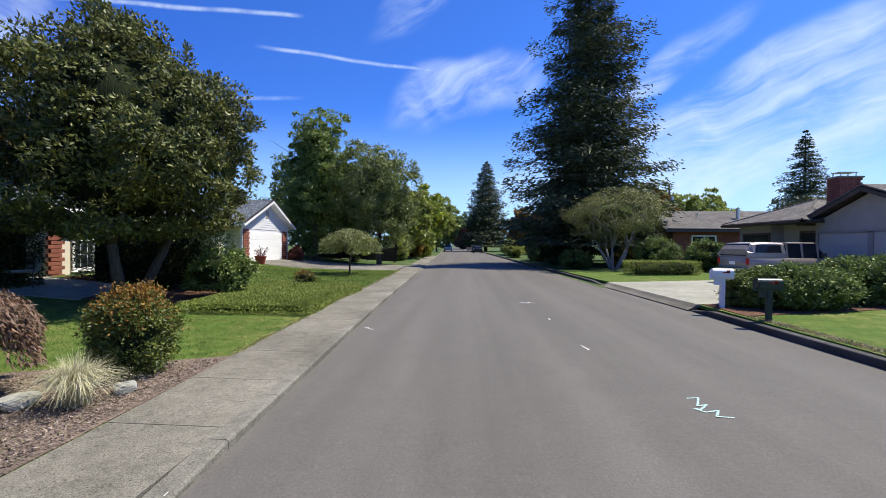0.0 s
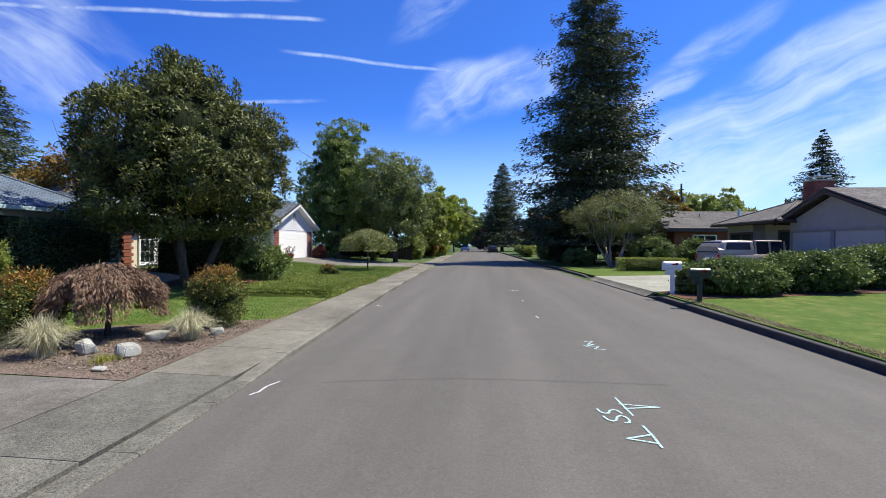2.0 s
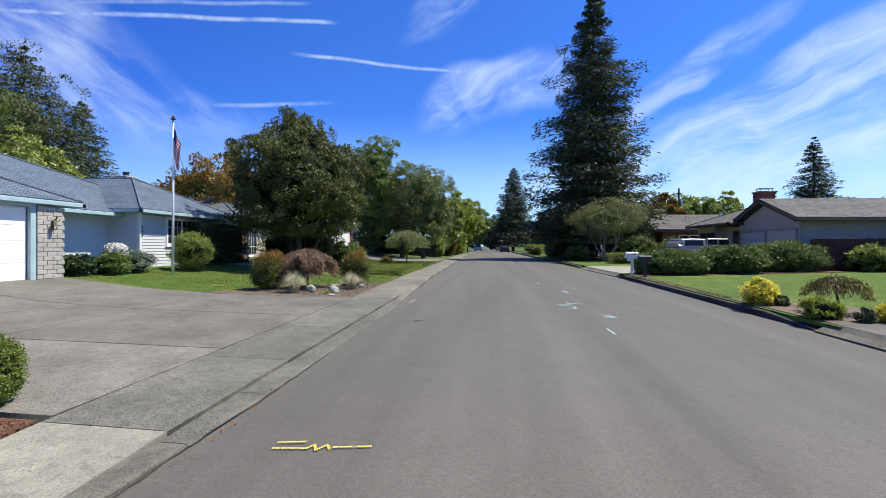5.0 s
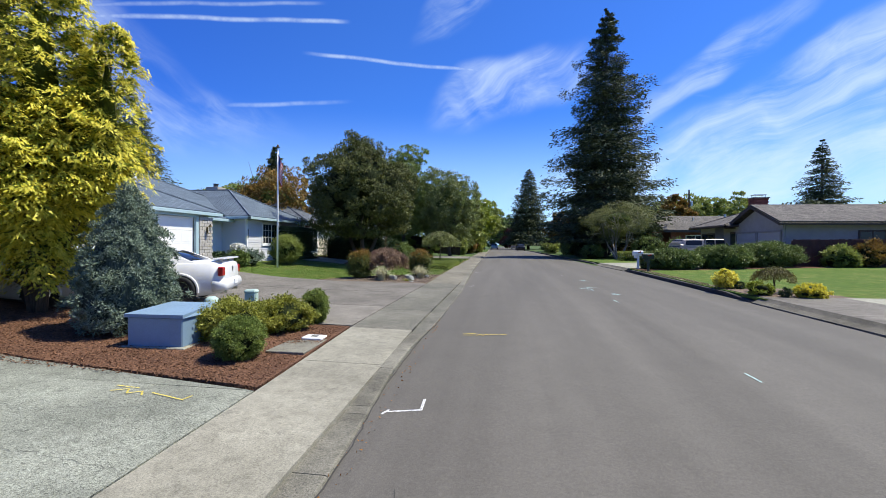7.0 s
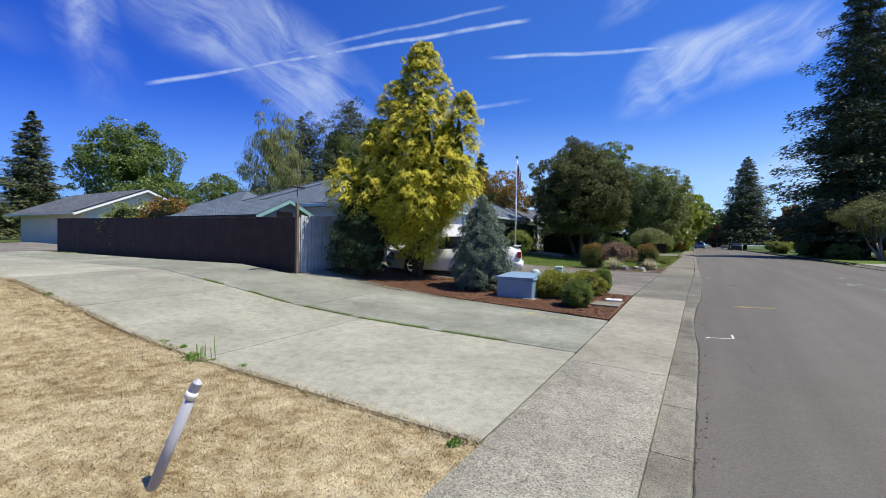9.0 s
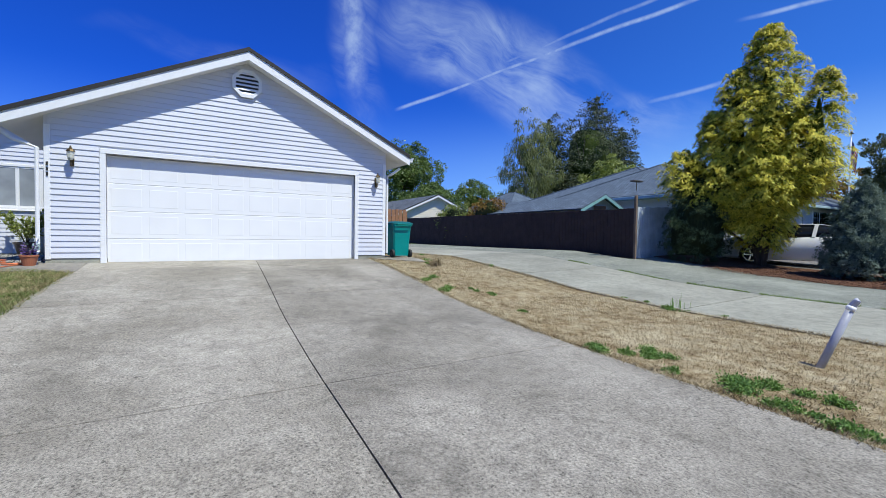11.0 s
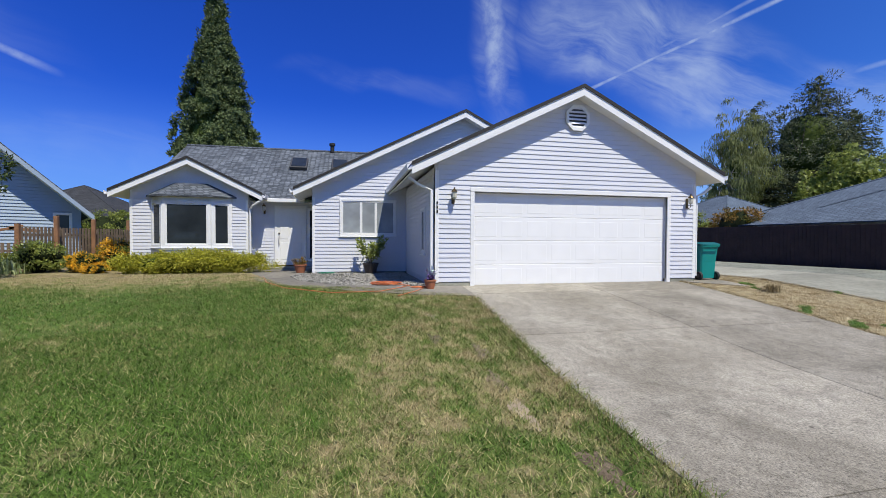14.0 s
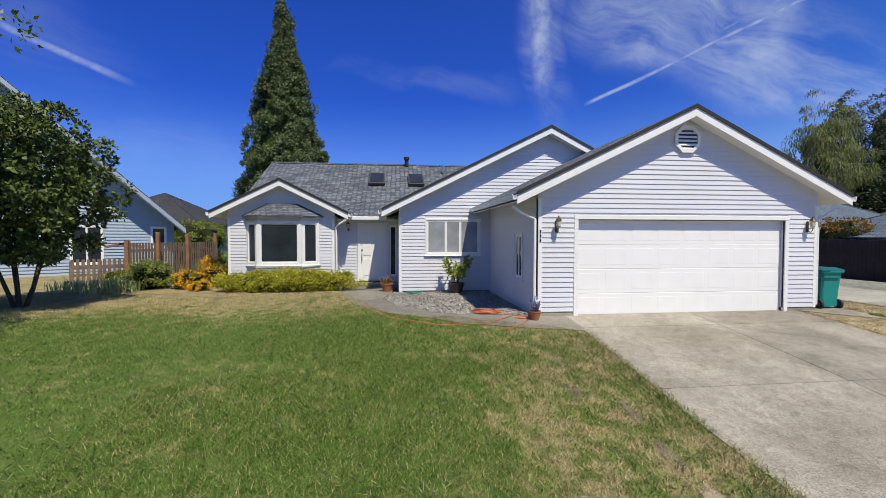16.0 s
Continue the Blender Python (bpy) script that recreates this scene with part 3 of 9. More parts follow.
def kerb_run(side, y0, y1, size, up, mat, parent, ends=(None, None)):
    """Kerb stones with a rounded upper edge, from y0 to y1."""
    y = y0
    while y < y1 - 0.1:
        ye = min(y + size, y1)
        s = Shape()
        x0 = KERB_L if side < 0 else KERB_R
        rows = []
        for yy in (y + .004, ye - .004):
            u_ = ends[0] if yy < y0 + .01 and ends[0] else ends[1] if yy > y1 - .01 and ends[1] else up
            e = kerb_edge(yy) if side < 0 else 0.0
            back = .155 if up < .05 else .137 if y0 > 2 else .152
            prof = [(-e, -.12), (-e, u_ - .022), (.008 - e, u_ - .008), (.024 - e, u_), (back, u_ + .002), (back, -.12)]
            if side > 0 and u_ < .05 and up < .05:
                prof = [(-.08, -.12), (-.08, .036), (-.05, .046), (.06, .10), (.17, .182), (.17, -.12)]
            zb = land((x0 + (0.02 if side < 0 else -0.02)) + bend(yy), yy)
            rows.append([(x0 + bend(yy) + side * a, yy, zb + h) for a, h in prof])
        n = len(prof)
        s.add(rows[0] + rows[1], [(i, i + n, i + n + 1, i + 1) if side > 0 else (i, i + 1, i + n + 1, i + n) for i in range(n - 1)] + [tuple(range(n)), tuple(range(2 * n - 1, n - 1, -1))])
        part("kerb_stone", s, mat, parent)
        y = ye


DROPS_L = [(-24.2, -17.0), (-14.6, -8.9), (-5.8, 2.6), (27.0, 33.0)]
DROPS_R = [(-6.5, -0.4), (11.7, 18.3), (-30, -22)]


def kerb_spans(drops, lo, hi):
    out, y = [], lo
    for a, b in sorted(drops):
        out += [(y, a, False), (a, b, True)]
        y = b
    return out + [(y, hi, False)]


walk_run()
for a, b, low in kerb_spans(DROPS_L, -44, 110):
    kerb_run(-1, a, b, 1.1 if b < 60 else 6.0, 0.03 if low else 0.095 if a > 2 else 0.075, DARK_WALK if low and a == -5.8 else KERB_CONCRETE, KERB_LEFT, (None, None) if low else (.03, .03))
for a, b, low in kerb_spans(DROPS_R, -44, 110):
    kerb_run(1, a, b, 1.6, 0.03 if low else 0.14, OLD_WALK if low else TARRED_KERB, KERB_RIGHT, (None, None) if low else (.03, .03))

# driveways and lanes
lane = tagged(new("driveway"), "shared lane of pale and rough concrete slabs", "driveway", kind="structure")
slabs(lane, [(WALK_L - .01, -14.2), (-30.5, -14.0), (-30.5, -11.0), (WALK_L - .01, -11.2)], [i / 7 for i in range(8)], [0, 1], 0.032, PALE_CONCRETE, gap=.01)
slabs(lane, [(WALK_L - .01, -11.19), (-30.5, -10.99), (-30.5, -9.0), (WALK_L - .01, -8.8)], [i / 5 for i in range(6)], [0, 1], 0.030, ROUGH_CONCRETE, gap=.012)
flat("slab", [(WALK_L - .05, -8.80), (-11.9, -8.9), (-11.9, -7.6), (-9.4, -7.92)], 0.030, ROUGH_CONCRETE, lane)
flat("slab", [(-30.5, -14.2), (-47, -14.6), (-47, -4.5), (-30.5, -6.5)], 0.029, DARK_CONCRETE, lane, cell=2)
drive_a = tagged(new("driveway"), "stained concrete driveway leading to the garage", "driveway", kind="structure")
slabs(drive_a, [(WALK_L - .01, -23.3), (-14.3, -22.69), (-14.3, -16.73), (WALK_L - .01, -17.65)], [0, .29, .638, .898, 1], [0, .52, 1], 0.031, [DRIVE_CONCRETE, DRIVE_STAINED], gap=.006)
flat("slab", [(-14.1, -16.75), (-15.4, -16.3), (-15.4, -15.3), (-13.3, -15.5)], 0.034, DRIVE_CONCRETE, drive_a)
drive_b = tagged(new("driveway"), "wide dark weathered concrete driveway", "driveway", kind="structure")
slabs(drive_b, [(WALK_L - .01, -5.6), (-12.1, -5.6), (-12.1, 2.4), (WALK_L - .01, 2.3)], [0, .42, 1], [0, .3, .65, 1], 0.030, [DARK_CONCRETE], gap=.012)
drive_c = tagged(new("driveway"), "grey driveway before a white garage", "driveway", kind="structure")
slabs(drive_c, [(WALK_L - .6, 26.6), (-13.0, 25.2), (-13.0, 32.5), (WALK_L - .6, 32.8)], [0, .5, 1], [0, 1], 0.031, DARK_CONCRETE)
drive_d = tagged(new("driveway"), "pale concrete driveway across the street", "driveway", kind="structure")
slabs(drive_d, [(KERB_R + .02, 11.7), (15.6, 13.6), (15.6, 20.0), (KERB_R - .09, 18.3)], [0, .35, .7, 1], [0, .5, 1], 0.032, PALE_CONCRETE)
drive_e = tagged(new("driveway"), "grey concrete driveway across the street", "driveway", kind="structure")
slabs(drive_e, [(KERB_R + .16, -6.5), (22, -6.5), (22, -.8), (KERB_R + .16, -.4)], [0, .13, .5, 1], [0, .5, 1], 0.032, [DARK_CONCRETE, DARK_CONCRETE, PALE_CONCRETE, PALE_CONCRETE, PALE_CONCRETE, PALE_CONCRETE])


# ---- leaves, trees and shrubs ----
def rng(seed):
    return np.random.default_rng(seed)


def leaf_mesh(name, pos, way, size, mat, ratio=0.5, fold=0.25, seed=0, spin=0.62, facing=None, tri=False):
    """Many small leaves: folded rhombs, or slim triangles, from pos along way. facing: the side that each leaf turns to the light."""
    r = rng(seed + 991)
    n = len(pos)
    way = way / (np.linalg.norm(way, axis=1, keepdims=True) + 1e-9)
    other = r.normal(size=(n, 3)) * spin + (np.array([0.25, 0.05, 0.9]) if facing is None else facing)
    side = np.cross(way, other)
    side /= np.linalg.norm(side, axis=1, keepdims=True) + 1e-9
    nrm = np.cross(way, side)
    size = np.asarray(size, float).reshape(-1, 1) * np.ones((n, 1))
    half = side * size * ratio * 0.5
    mid = pos + way * size * 0.45
    k = 3 if tri else 4
    if tri:
        verts = np.stack([pos - half, pos + half, pos + way * size], 1).reshape(-1, 3)
    else:
        verts = np.stack([pos, mid + half + nrm * size * fold * ratio, pos + way * size, mid - half + nrm * size * fold * ratio], 1).reshape(-1, 3)
    me = bpy.data.meshes.new(name)
    me.vertices.add(k * n)
    me.vertices.foreach_set("co", verts.ravel())
    me.loops.add(k * n)
    me.loops.foreach_set("vertex_index", np.arange(k * n, dtype=np.int32))
    me.polygons.add(n)
    me.polygons.foreach_set("loop_start", np.arange(n, dtype=np.int32) * k)
    me.materials.append(mat)
    me.update(calc_edges=True)
    return me


def unit(r, n):
    d = r.normal(size=(n, 3))
    return d / np.linalg.norm(d, axis=1, keepdims=True)


def bumpy(d, seed, amount):
    """Uneven radius of a crown in the ways d."""
    ph = rng(seed + 5).uniform(0, 6.28, (6, 3))
    fr = rng(seed + 6).uniform(1.2, 3.6, (6, 3))
    out = np.ones(len(d))
    for k in range(6):
        out += amount / 3 * np.sin(d[:, 0] * fr[k, 0] * 2 + ph[k, 0]) * np.sin(d[:, 1] * fr[k, 1] * 2 + ph[k, 1]) * np.cos(d[:, 2] * fr[k, 2] * 2 + ph[k, 2])
    return out


def crown_points(radii, clumps, per, spread, seed, lumpy=0.5, core=0.55, flat_base=-1.0):
    """Leaf places of a crown: clumps near an uneven surface, some deeper in."""
    r = rng(seed)
    d = unit(r, clumps * 3)
    d = d[d[:, 2] > flat_base][:clumps]
    dist = core + (1 - core) * r.uniform(0, 1, len(d)) ** 0.5
    c = d * (dist * bumpy(d, seed, lumpy))[:, None] * np.array(radii)
    k = np.repeat(np.arange(len(c)), per)
    off = r.normal(size=(len(k), 3)) * spread * np.array([1, 1, 0.7])
    pos = c[k] + off
    out = c[k] / (np.linalg.norm(c[k], axis=1, keepdims=True) + 1e-6)
    return pos, out, r


def puffs(centres, out, per, size, seed, flat=0.75, under=-0.25):
    """Leaf places on rounded tufts about the centres: place, way and the side turned outward."""
    r = rng(seed + 17)
    k = np.repeat(np.arange(len(centres)), per)
    d = unit(r, len(k))
    turn = np.sum(d * out[k], 1) < under
    d[turn] = -d[turn]
    big = (r.uniform(.6, 1.35, len(centres)) * size)[k][:, None]
    pos = centres[k] + d * big * r.uniform(.55, 1.08, (len(k), 1)) * np.array([1, 1, flat])
    way = d * .55 + unit(r, len(k)) * .75
    return pos, way, d * .85 + out[k] * .35 + np.array([0, 0, .45])


def limbs(base, tips, r0, seed, waist=0.35, sides=7, splay=0.55):
    """A stem that rises to a fork and splits into limbs towards the tips."""
    r = rng(seed)
    s = Shape()
    base = Vector(base)
    mean = sum((Vector(q) for q in tips), Vector()) / len(tips)
    fork = base.lerp(mean, waist)
    fork = Vector((base.x + (fork.x - base.x) * splay, base.y + (fork.y - base.y) * splay, fork.z))
    bow = base.lerp(fork, .5) + Vector(r.normal(size=3)) * r0 * .5
    s.tube([base - Vector((0, 0, .05)), base.lerp(bow, .3), bow, fork], [r0 * 1.25, r0 * 1.02, r0 * .92, r0 * .78], sides + 2)
    for tip in tips:
        tip = Vector(tip)
        long = (tip - fork).length
        m1 = fork.lerp(tip, .35) + Vector(r.normal(size=3)) * long * .06 + Vector((0, 0, long * .05))
        m2 = fork.lerp(tip, .7) + Vector(r.normal(size=3)) * long * .07
        s.tube([fork, m1, m2, tip], [r0 * .62, r0 * .44, r0 * .26, r0 * .08], sides)
        for j in range(2):
            e = m2 + Vector(r.normal(size=3)) * long * .28
            s.tube([m1.lerp(m2, .6), m2.lerp(e, .4), e], [r0 * .24, r0 * .15, r0 * .04], 5)
    return s


def broadleaf(name, at, height, radii, leaf, mat, label, seed, trunk=0.14, clumps=320, per=60, stems=1, clear=None, wood=None, lumpy=0.55, droop=0.0, ratio=0.5, spread=None, core=0.5, group="", splay=0.55, heart=0.42, tri=False, skirt=0.0, shoots=0):
    """A leafy tree: trunk with limbs, and a crown of leaf clumps."""
    z0 = land(at[0], at[1]) - 0.05
    t = thing(name, label, "tree", (at[0], at[1], z0), group=group)
    cz = height - radii[2]
    tips = []
    r = rng(seed + 77)
    for k in range(max(5, stems * 3)):
        a = 2 * math.pi * k / max(5, stems * 3) + r.uniform(-.3, .3)
        tips.append((math.cos(a) * radii[0] * .62, math.sin(a) * radii[1] * .62, cz + radii[2] * r.uniform(-.1, .55)))
    tips.append((0, 0, cz + radii[2] * .7))
    s = Shape()
    for k in range(stems):
        a = 2 * math.pi * (k + .35) / stems
        b = (math.cos(a) * trunk * 1.4 * (stems > 1), math.sin(a) * trunk * 1.4 * (stems > 1), -0.05)
        m = len(tips) // stems
        own = tips[k * m:(k + 1) * m] if stems > 1 else tips
        q = limbs(b, own, trunk, seed + k, splay=splay)
        s.add(q.v, q.f)
    part("trunk", s, wood or BARK, t, smooth=True)
    # Solid lump fills the crown; LEAF_CORE carries the shade between the leaves.
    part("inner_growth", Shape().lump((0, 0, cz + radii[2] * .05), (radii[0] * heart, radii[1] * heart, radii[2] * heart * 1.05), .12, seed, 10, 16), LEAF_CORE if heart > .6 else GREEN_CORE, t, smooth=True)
    r = rng(seed)
    d = unit(r, clumps)
    dist = core + (1 - core) * r.uniform(0, 1, clumps) ** .45
    c = d * (dist * bumpy(d, seed, lumpy))[:, None] * np.array(radii)
    c[:, :2] *= (1 - skirt * d[:, 2:3])
    c[:, 2] += cz
    if shoots:
        a, q = r.uniform(0, 6.28, shoots), r.uniform(0, .8, shoots)
        top = np.stack([np.cos(a) * q * radii[0] * (1 - skirt * .7), np.sin(a) * q * radii[1] * (1 - skirt * .7), cz + radii[2] * np.sqrt(1 - q ** 2)], 1)
        top = np.concatenate([top + np.array([0, 0, .14 * e]) for e in range(4)])
    if clear is not None:
        low = c[:, 2] < clear + .15
        c[low, 2] = clear + r.uniform(.05, .5, low.sum())
    pos, way, facing = puffs(c, d, per, spread or radii[0] * .17, seed)
    if shoots:
        more = puffs(top, np.tile([0, 0, 1.0], (len(top), 1)), 12, .085, seed + 3)
        pos, way, facing = (np.concatenate([a, b]) for a, b in zip((pos, way, facing), more))
    way = way + np.array([0, 0, .1 - droop])
    part("crown", leaf_mesh("crown", pos, way, r.uniform(.65, 1.25, len(pos)) * leaf, mat, ratio, seed=seed, spin=.45, facing=facing, tri=tri), None, t)
    return t


def conifer(name, at, height, radius, mat, label, seed, levels=26, arms=13, sprays=26, low=0.06, leaf=0.5, sweep=-0.18, gaps=0.25, trunk=0.25, power=0.9, ratio=0.28, wood=None):
    """A conifer: whorls of drooping boughs, ragged in length, round one stem."""
    z0 = land(at[0], at[1]) - 0.05
    t = thing(name, label, "tree", (at[0], at[1], z0))
    s = Shape().tube([(0, 0, -.1), (0, 0, height * .5), (0, 0, height * .97)], [trunk, trunk * .6, trunk * .08], 9)
    r = rng(seed)
    P, W, S = [], [], []
    for i in range(levels):
        f = i / (levels - 1)
        z = height * (low + (0.985 - low) * f)
        reach = radius * ((1 - f) ** power) * (0.75 + 0.5 * r.random()) + 0.03 * radius
        n = max(5, int(arms * (0.5 + 0.5 * (1 - f))))
        a0 = r.uniform(0, 6.28)
        for k in range(n):
            if r.random() < gaps * 0.5:
                continue
            a = a0 + 2 * math.pi * k / n + r.uniform(-.25, .25)
            L = reach * r.uniform(1 - gaps, 1.12)
            d = np.array([math.cos(a), math.sin(a), 0])
            zt = z + r.uniform(-.4, .4) * height / levels
            m = max(4, int(sprays * (0.35 + 0.65 * (1 - f))))
            u = r.uniform(0.12, 1.0, m)
            w = (0.13 + 0.16 * (1 - u)) * L
            lat = np.array([-d[1], d[0], 0])
            q = d[None] * (u * L)[:, None] + lat[None] * (r.normal(size=m) * w)[:, None]
            q[:, 2] = zt + sweep * L * u ** 1.3 - np.abs(r.normal(size=m)) * (0.07 * L + .05) + 0.06 * L * (u > .8) * u
            P.append(q)
            W.append(d[None] * 0.8 + lat[None] * r.normal(size=(m, 1)) * .7 + np.array([0, 0, -.28]) + r.normal(size=(m, 3)) * .25)
            S.append(r.uniform(.6, 1.25, m) * leaf * (0.55 + 0.45 * (1 - f)))
            if L > 0.25 * radius and k % 2 == 0:
                s.tube([(0, 0, zt), tuple(d * L * .5 + np.array([0, 0, zt + sweep * L * .3])), tuple(d * L * .92 + np.array([0, 0, zt + sweep * L * .85]))], [trunk * .22, trunk * .14, trunk * .03], 4, False)
    if gaps < .2:
        # Solid cone behind the boughs, near-black in place of inner shade.
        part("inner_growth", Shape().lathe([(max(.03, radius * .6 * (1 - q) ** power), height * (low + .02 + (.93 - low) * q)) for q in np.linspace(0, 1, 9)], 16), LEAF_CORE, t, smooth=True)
    part("trunk", s, wood or BARK, t, smooth=True)
    P, W, S = np.concatenate(P), np.concatenate(W), np.concatenate(S)
    up = P[:, 2] > height * low * .7
    part("crown", leaf_mesh("crown", P[up], W[up], S[up], mat, ratio, seed=seed, tri=True), None, t)
    return t


def shrub(name, at, height, radii, leaf, mat, label, seed, clumps=120, per=45, lumpy=0.3, ratio=0.5, stem=True, category="shrub", box=False, foot=0.0, spread=None, core=0.72, group="", core_mat=LEAF_CORE, tips=None):
    """A bush of small leaves on a few thin stems."""
    z0 = land(at[0], at[1])
    t = thing(name, label, category, (at[0], at[1], z0), group=group)
    rz = (height - foot) / 2
    if stem:
        s = Shape()
        r = rng(seed + 3)
        for k in range(5):
            a = r.uniform(0, 6.28)
            s.tube([(0.04 * math.cos(a), .04 * math.sin(a), -.05), (radii[0] * .25 * math.cos(a), radii[1] * .25 * math.sin(a), foot + rz * .6), (radii[0] * .6 * math.cos(a), radii[1] * .6 * math.sin(a), foot + rz * 1.3)],
                   [.03, .02, .008], 5)
        part("stem", s, BARK, t)
    # Filler inside the leaves; LEAF_CORE paints the inner shade as colour.
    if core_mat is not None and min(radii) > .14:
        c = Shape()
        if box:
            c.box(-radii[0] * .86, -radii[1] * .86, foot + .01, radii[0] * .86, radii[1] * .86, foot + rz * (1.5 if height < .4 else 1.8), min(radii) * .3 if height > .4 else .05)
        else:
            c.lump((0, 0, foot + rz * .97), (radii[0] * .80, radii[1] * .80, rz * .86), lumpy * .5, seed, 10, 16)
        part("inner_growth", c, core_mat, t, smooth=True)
        per = int(per * 1.5)
    pos, out, r = crown_points((radii[0], radii[1], rz), clumps, per, spread or min(radii[0], radii[1], rz) * 0.16, seed, lumpy, core)
    if box:
        q = r.uniform(-1, 1, (len(pos), 3))
        area = np.array([radii[1] * rz, radii[0] * rz, radii[0] * radii[1]])
        face = r.choice(3, len(q), p=area / area.sum())
        q[np.arange(len(q)), face] = np.sign(q[np.arange(len(q)), face]) * r.uniform(.86, 1.04, len(q))
        pos = q * np.array([radii[0], radii[1], rz]) * (1 + 0.06 * np.sin(q[:, [1]] * 5 + seed) * np.sin(q[:, [0]] * 4))
        out = q
    pos[:, 2] += foot + rz
    keep = pos[:, 2] > 0.0
    pos, out = pos[keep], out[keep]
    way = out * 0.7 + unit(r, len(pos)) * 0.9 + np.array([0, 0, .2])
    size = r.uniform(.6, 1.25, len(pos)) * leaf
    facing = out / (np.linalg.norm(out, axis=1, keepdims=True) + 1e-6) * .8 + np.array([0, 0, .5])
    if tips is not None:
        high = r.uniform(0, 1, len(pos)) < np.interp(pos[:, 2] / height + .12 * out[:, 2], [.45, .8, 1.1], [.0, .20, .85])
        part("new_growth", leaf_mesh("new_growth", pos[high], way[high], size[high], tips, ratio, seed=seed + 1, facing=facing[high]), None, t, "rust-orange young leaves" if tips is RUST_TIP else "bright golden young leaves")
        pos, way, size, facing = pos[~high], way[~high], size[~high], facing[~high]
    part("foliage", leaf_mesh("foliage", pos, way, size, mat, ratio, seed=seed, facing=facing), None, t)
    return t


def plumed(name, at, height, profile, clumps, per, leaf, mat, label, seed, core_mat, rise=0.5, trunk=.09, lumpy=.3, spread=.12, leaders=((0, 0, 1, 1),), ratio=.5, heart=.62, fall=.25, tri=False):
    """A dense evergreen of many small plumes round its leaders (dx, dy, height, girth). profile: radius at even steps from foot to tip."""
    t = thing(name, label, "tree", (at[0], at[1], land(at[0], at[1])))
    r = rng(seed)
    hs = np.linspace(0, 1, len(profile))
    P, W, N = [], [], []
    wood = Shape()
    for j, (dx, dy, hh, gg) in enumerate(leaders):
        prof = np.array(profile) * gg
        top, foot = height * hh, (.05 if j == 0 else height * hh * .19)
        n = int(clumps * hh * gg / sum(q[2] * q[3] for q in leaders))
        f = r.uniform(0, 1, n * 4)
        f = f[r.uniform(0, prof.max(), len(f)) < np.interp(f, hs, prof) + .05 * prof.max()][:n]
        a = r.uniform(0, 6.28, len(f))
        d = np.stack([np.cos(a) * 1.3, np.sin(a) * 1.3, f * 1.6 - .8], 1)
        rad = np.interp(f, hs, prof) * bumpy(d, seed + j, lumpy) * r.uniform(.62, 1.14, len(f))
        lean = np.interp(f, [0, .5, 1], [.35, .9, 1])
        c = np.stack([dx * lean + np.cos(a) * rad, dy * lean + np.sin(a) * rad, foot + f * (top - foot)], 1)
        o = np.stack([np.cos(a), np.sin(a), np.full(len(a), rise)], 1)
        pos, way, side = puffs(c, o / np.linalg.norm(o, axis=1, keepdims=True), per, spread, seed + j, .9, -.1)
        pos[:, 2] = np.maximum(pos[:, 2], .02)
        P.append(pos)
        W.append(way + np.array([0, 0, -fall]))
        N.append(side)
        wood.tube([(dx * .2, dy * .2, -.1), (dx * .9, dy * .9, top * .5), (dx, dy, top * .95)], [trunk * gg, trunk * .6 * gg, trunk * .1], 8)
        # Turned filler core; darkness between the plumes is its plain colour.
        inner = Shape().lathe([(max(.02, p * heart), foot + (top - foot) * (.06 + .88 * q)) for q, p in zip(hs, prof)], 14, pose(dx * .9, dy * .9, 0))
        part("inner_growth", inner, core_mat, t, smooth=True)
    part("trunk", wood, BARK, t, smooth=True)
    pos = np.concatenate(P)
    part("crown", leaf_mesh("crown", pos, np.concatenate(W), r.uniform(.6, 1.3, len(pos)) * leaf, mat, ratio, seed=seed, spin=.4, facing=np.concatenate(N), tri=tri), None, t)
    return t


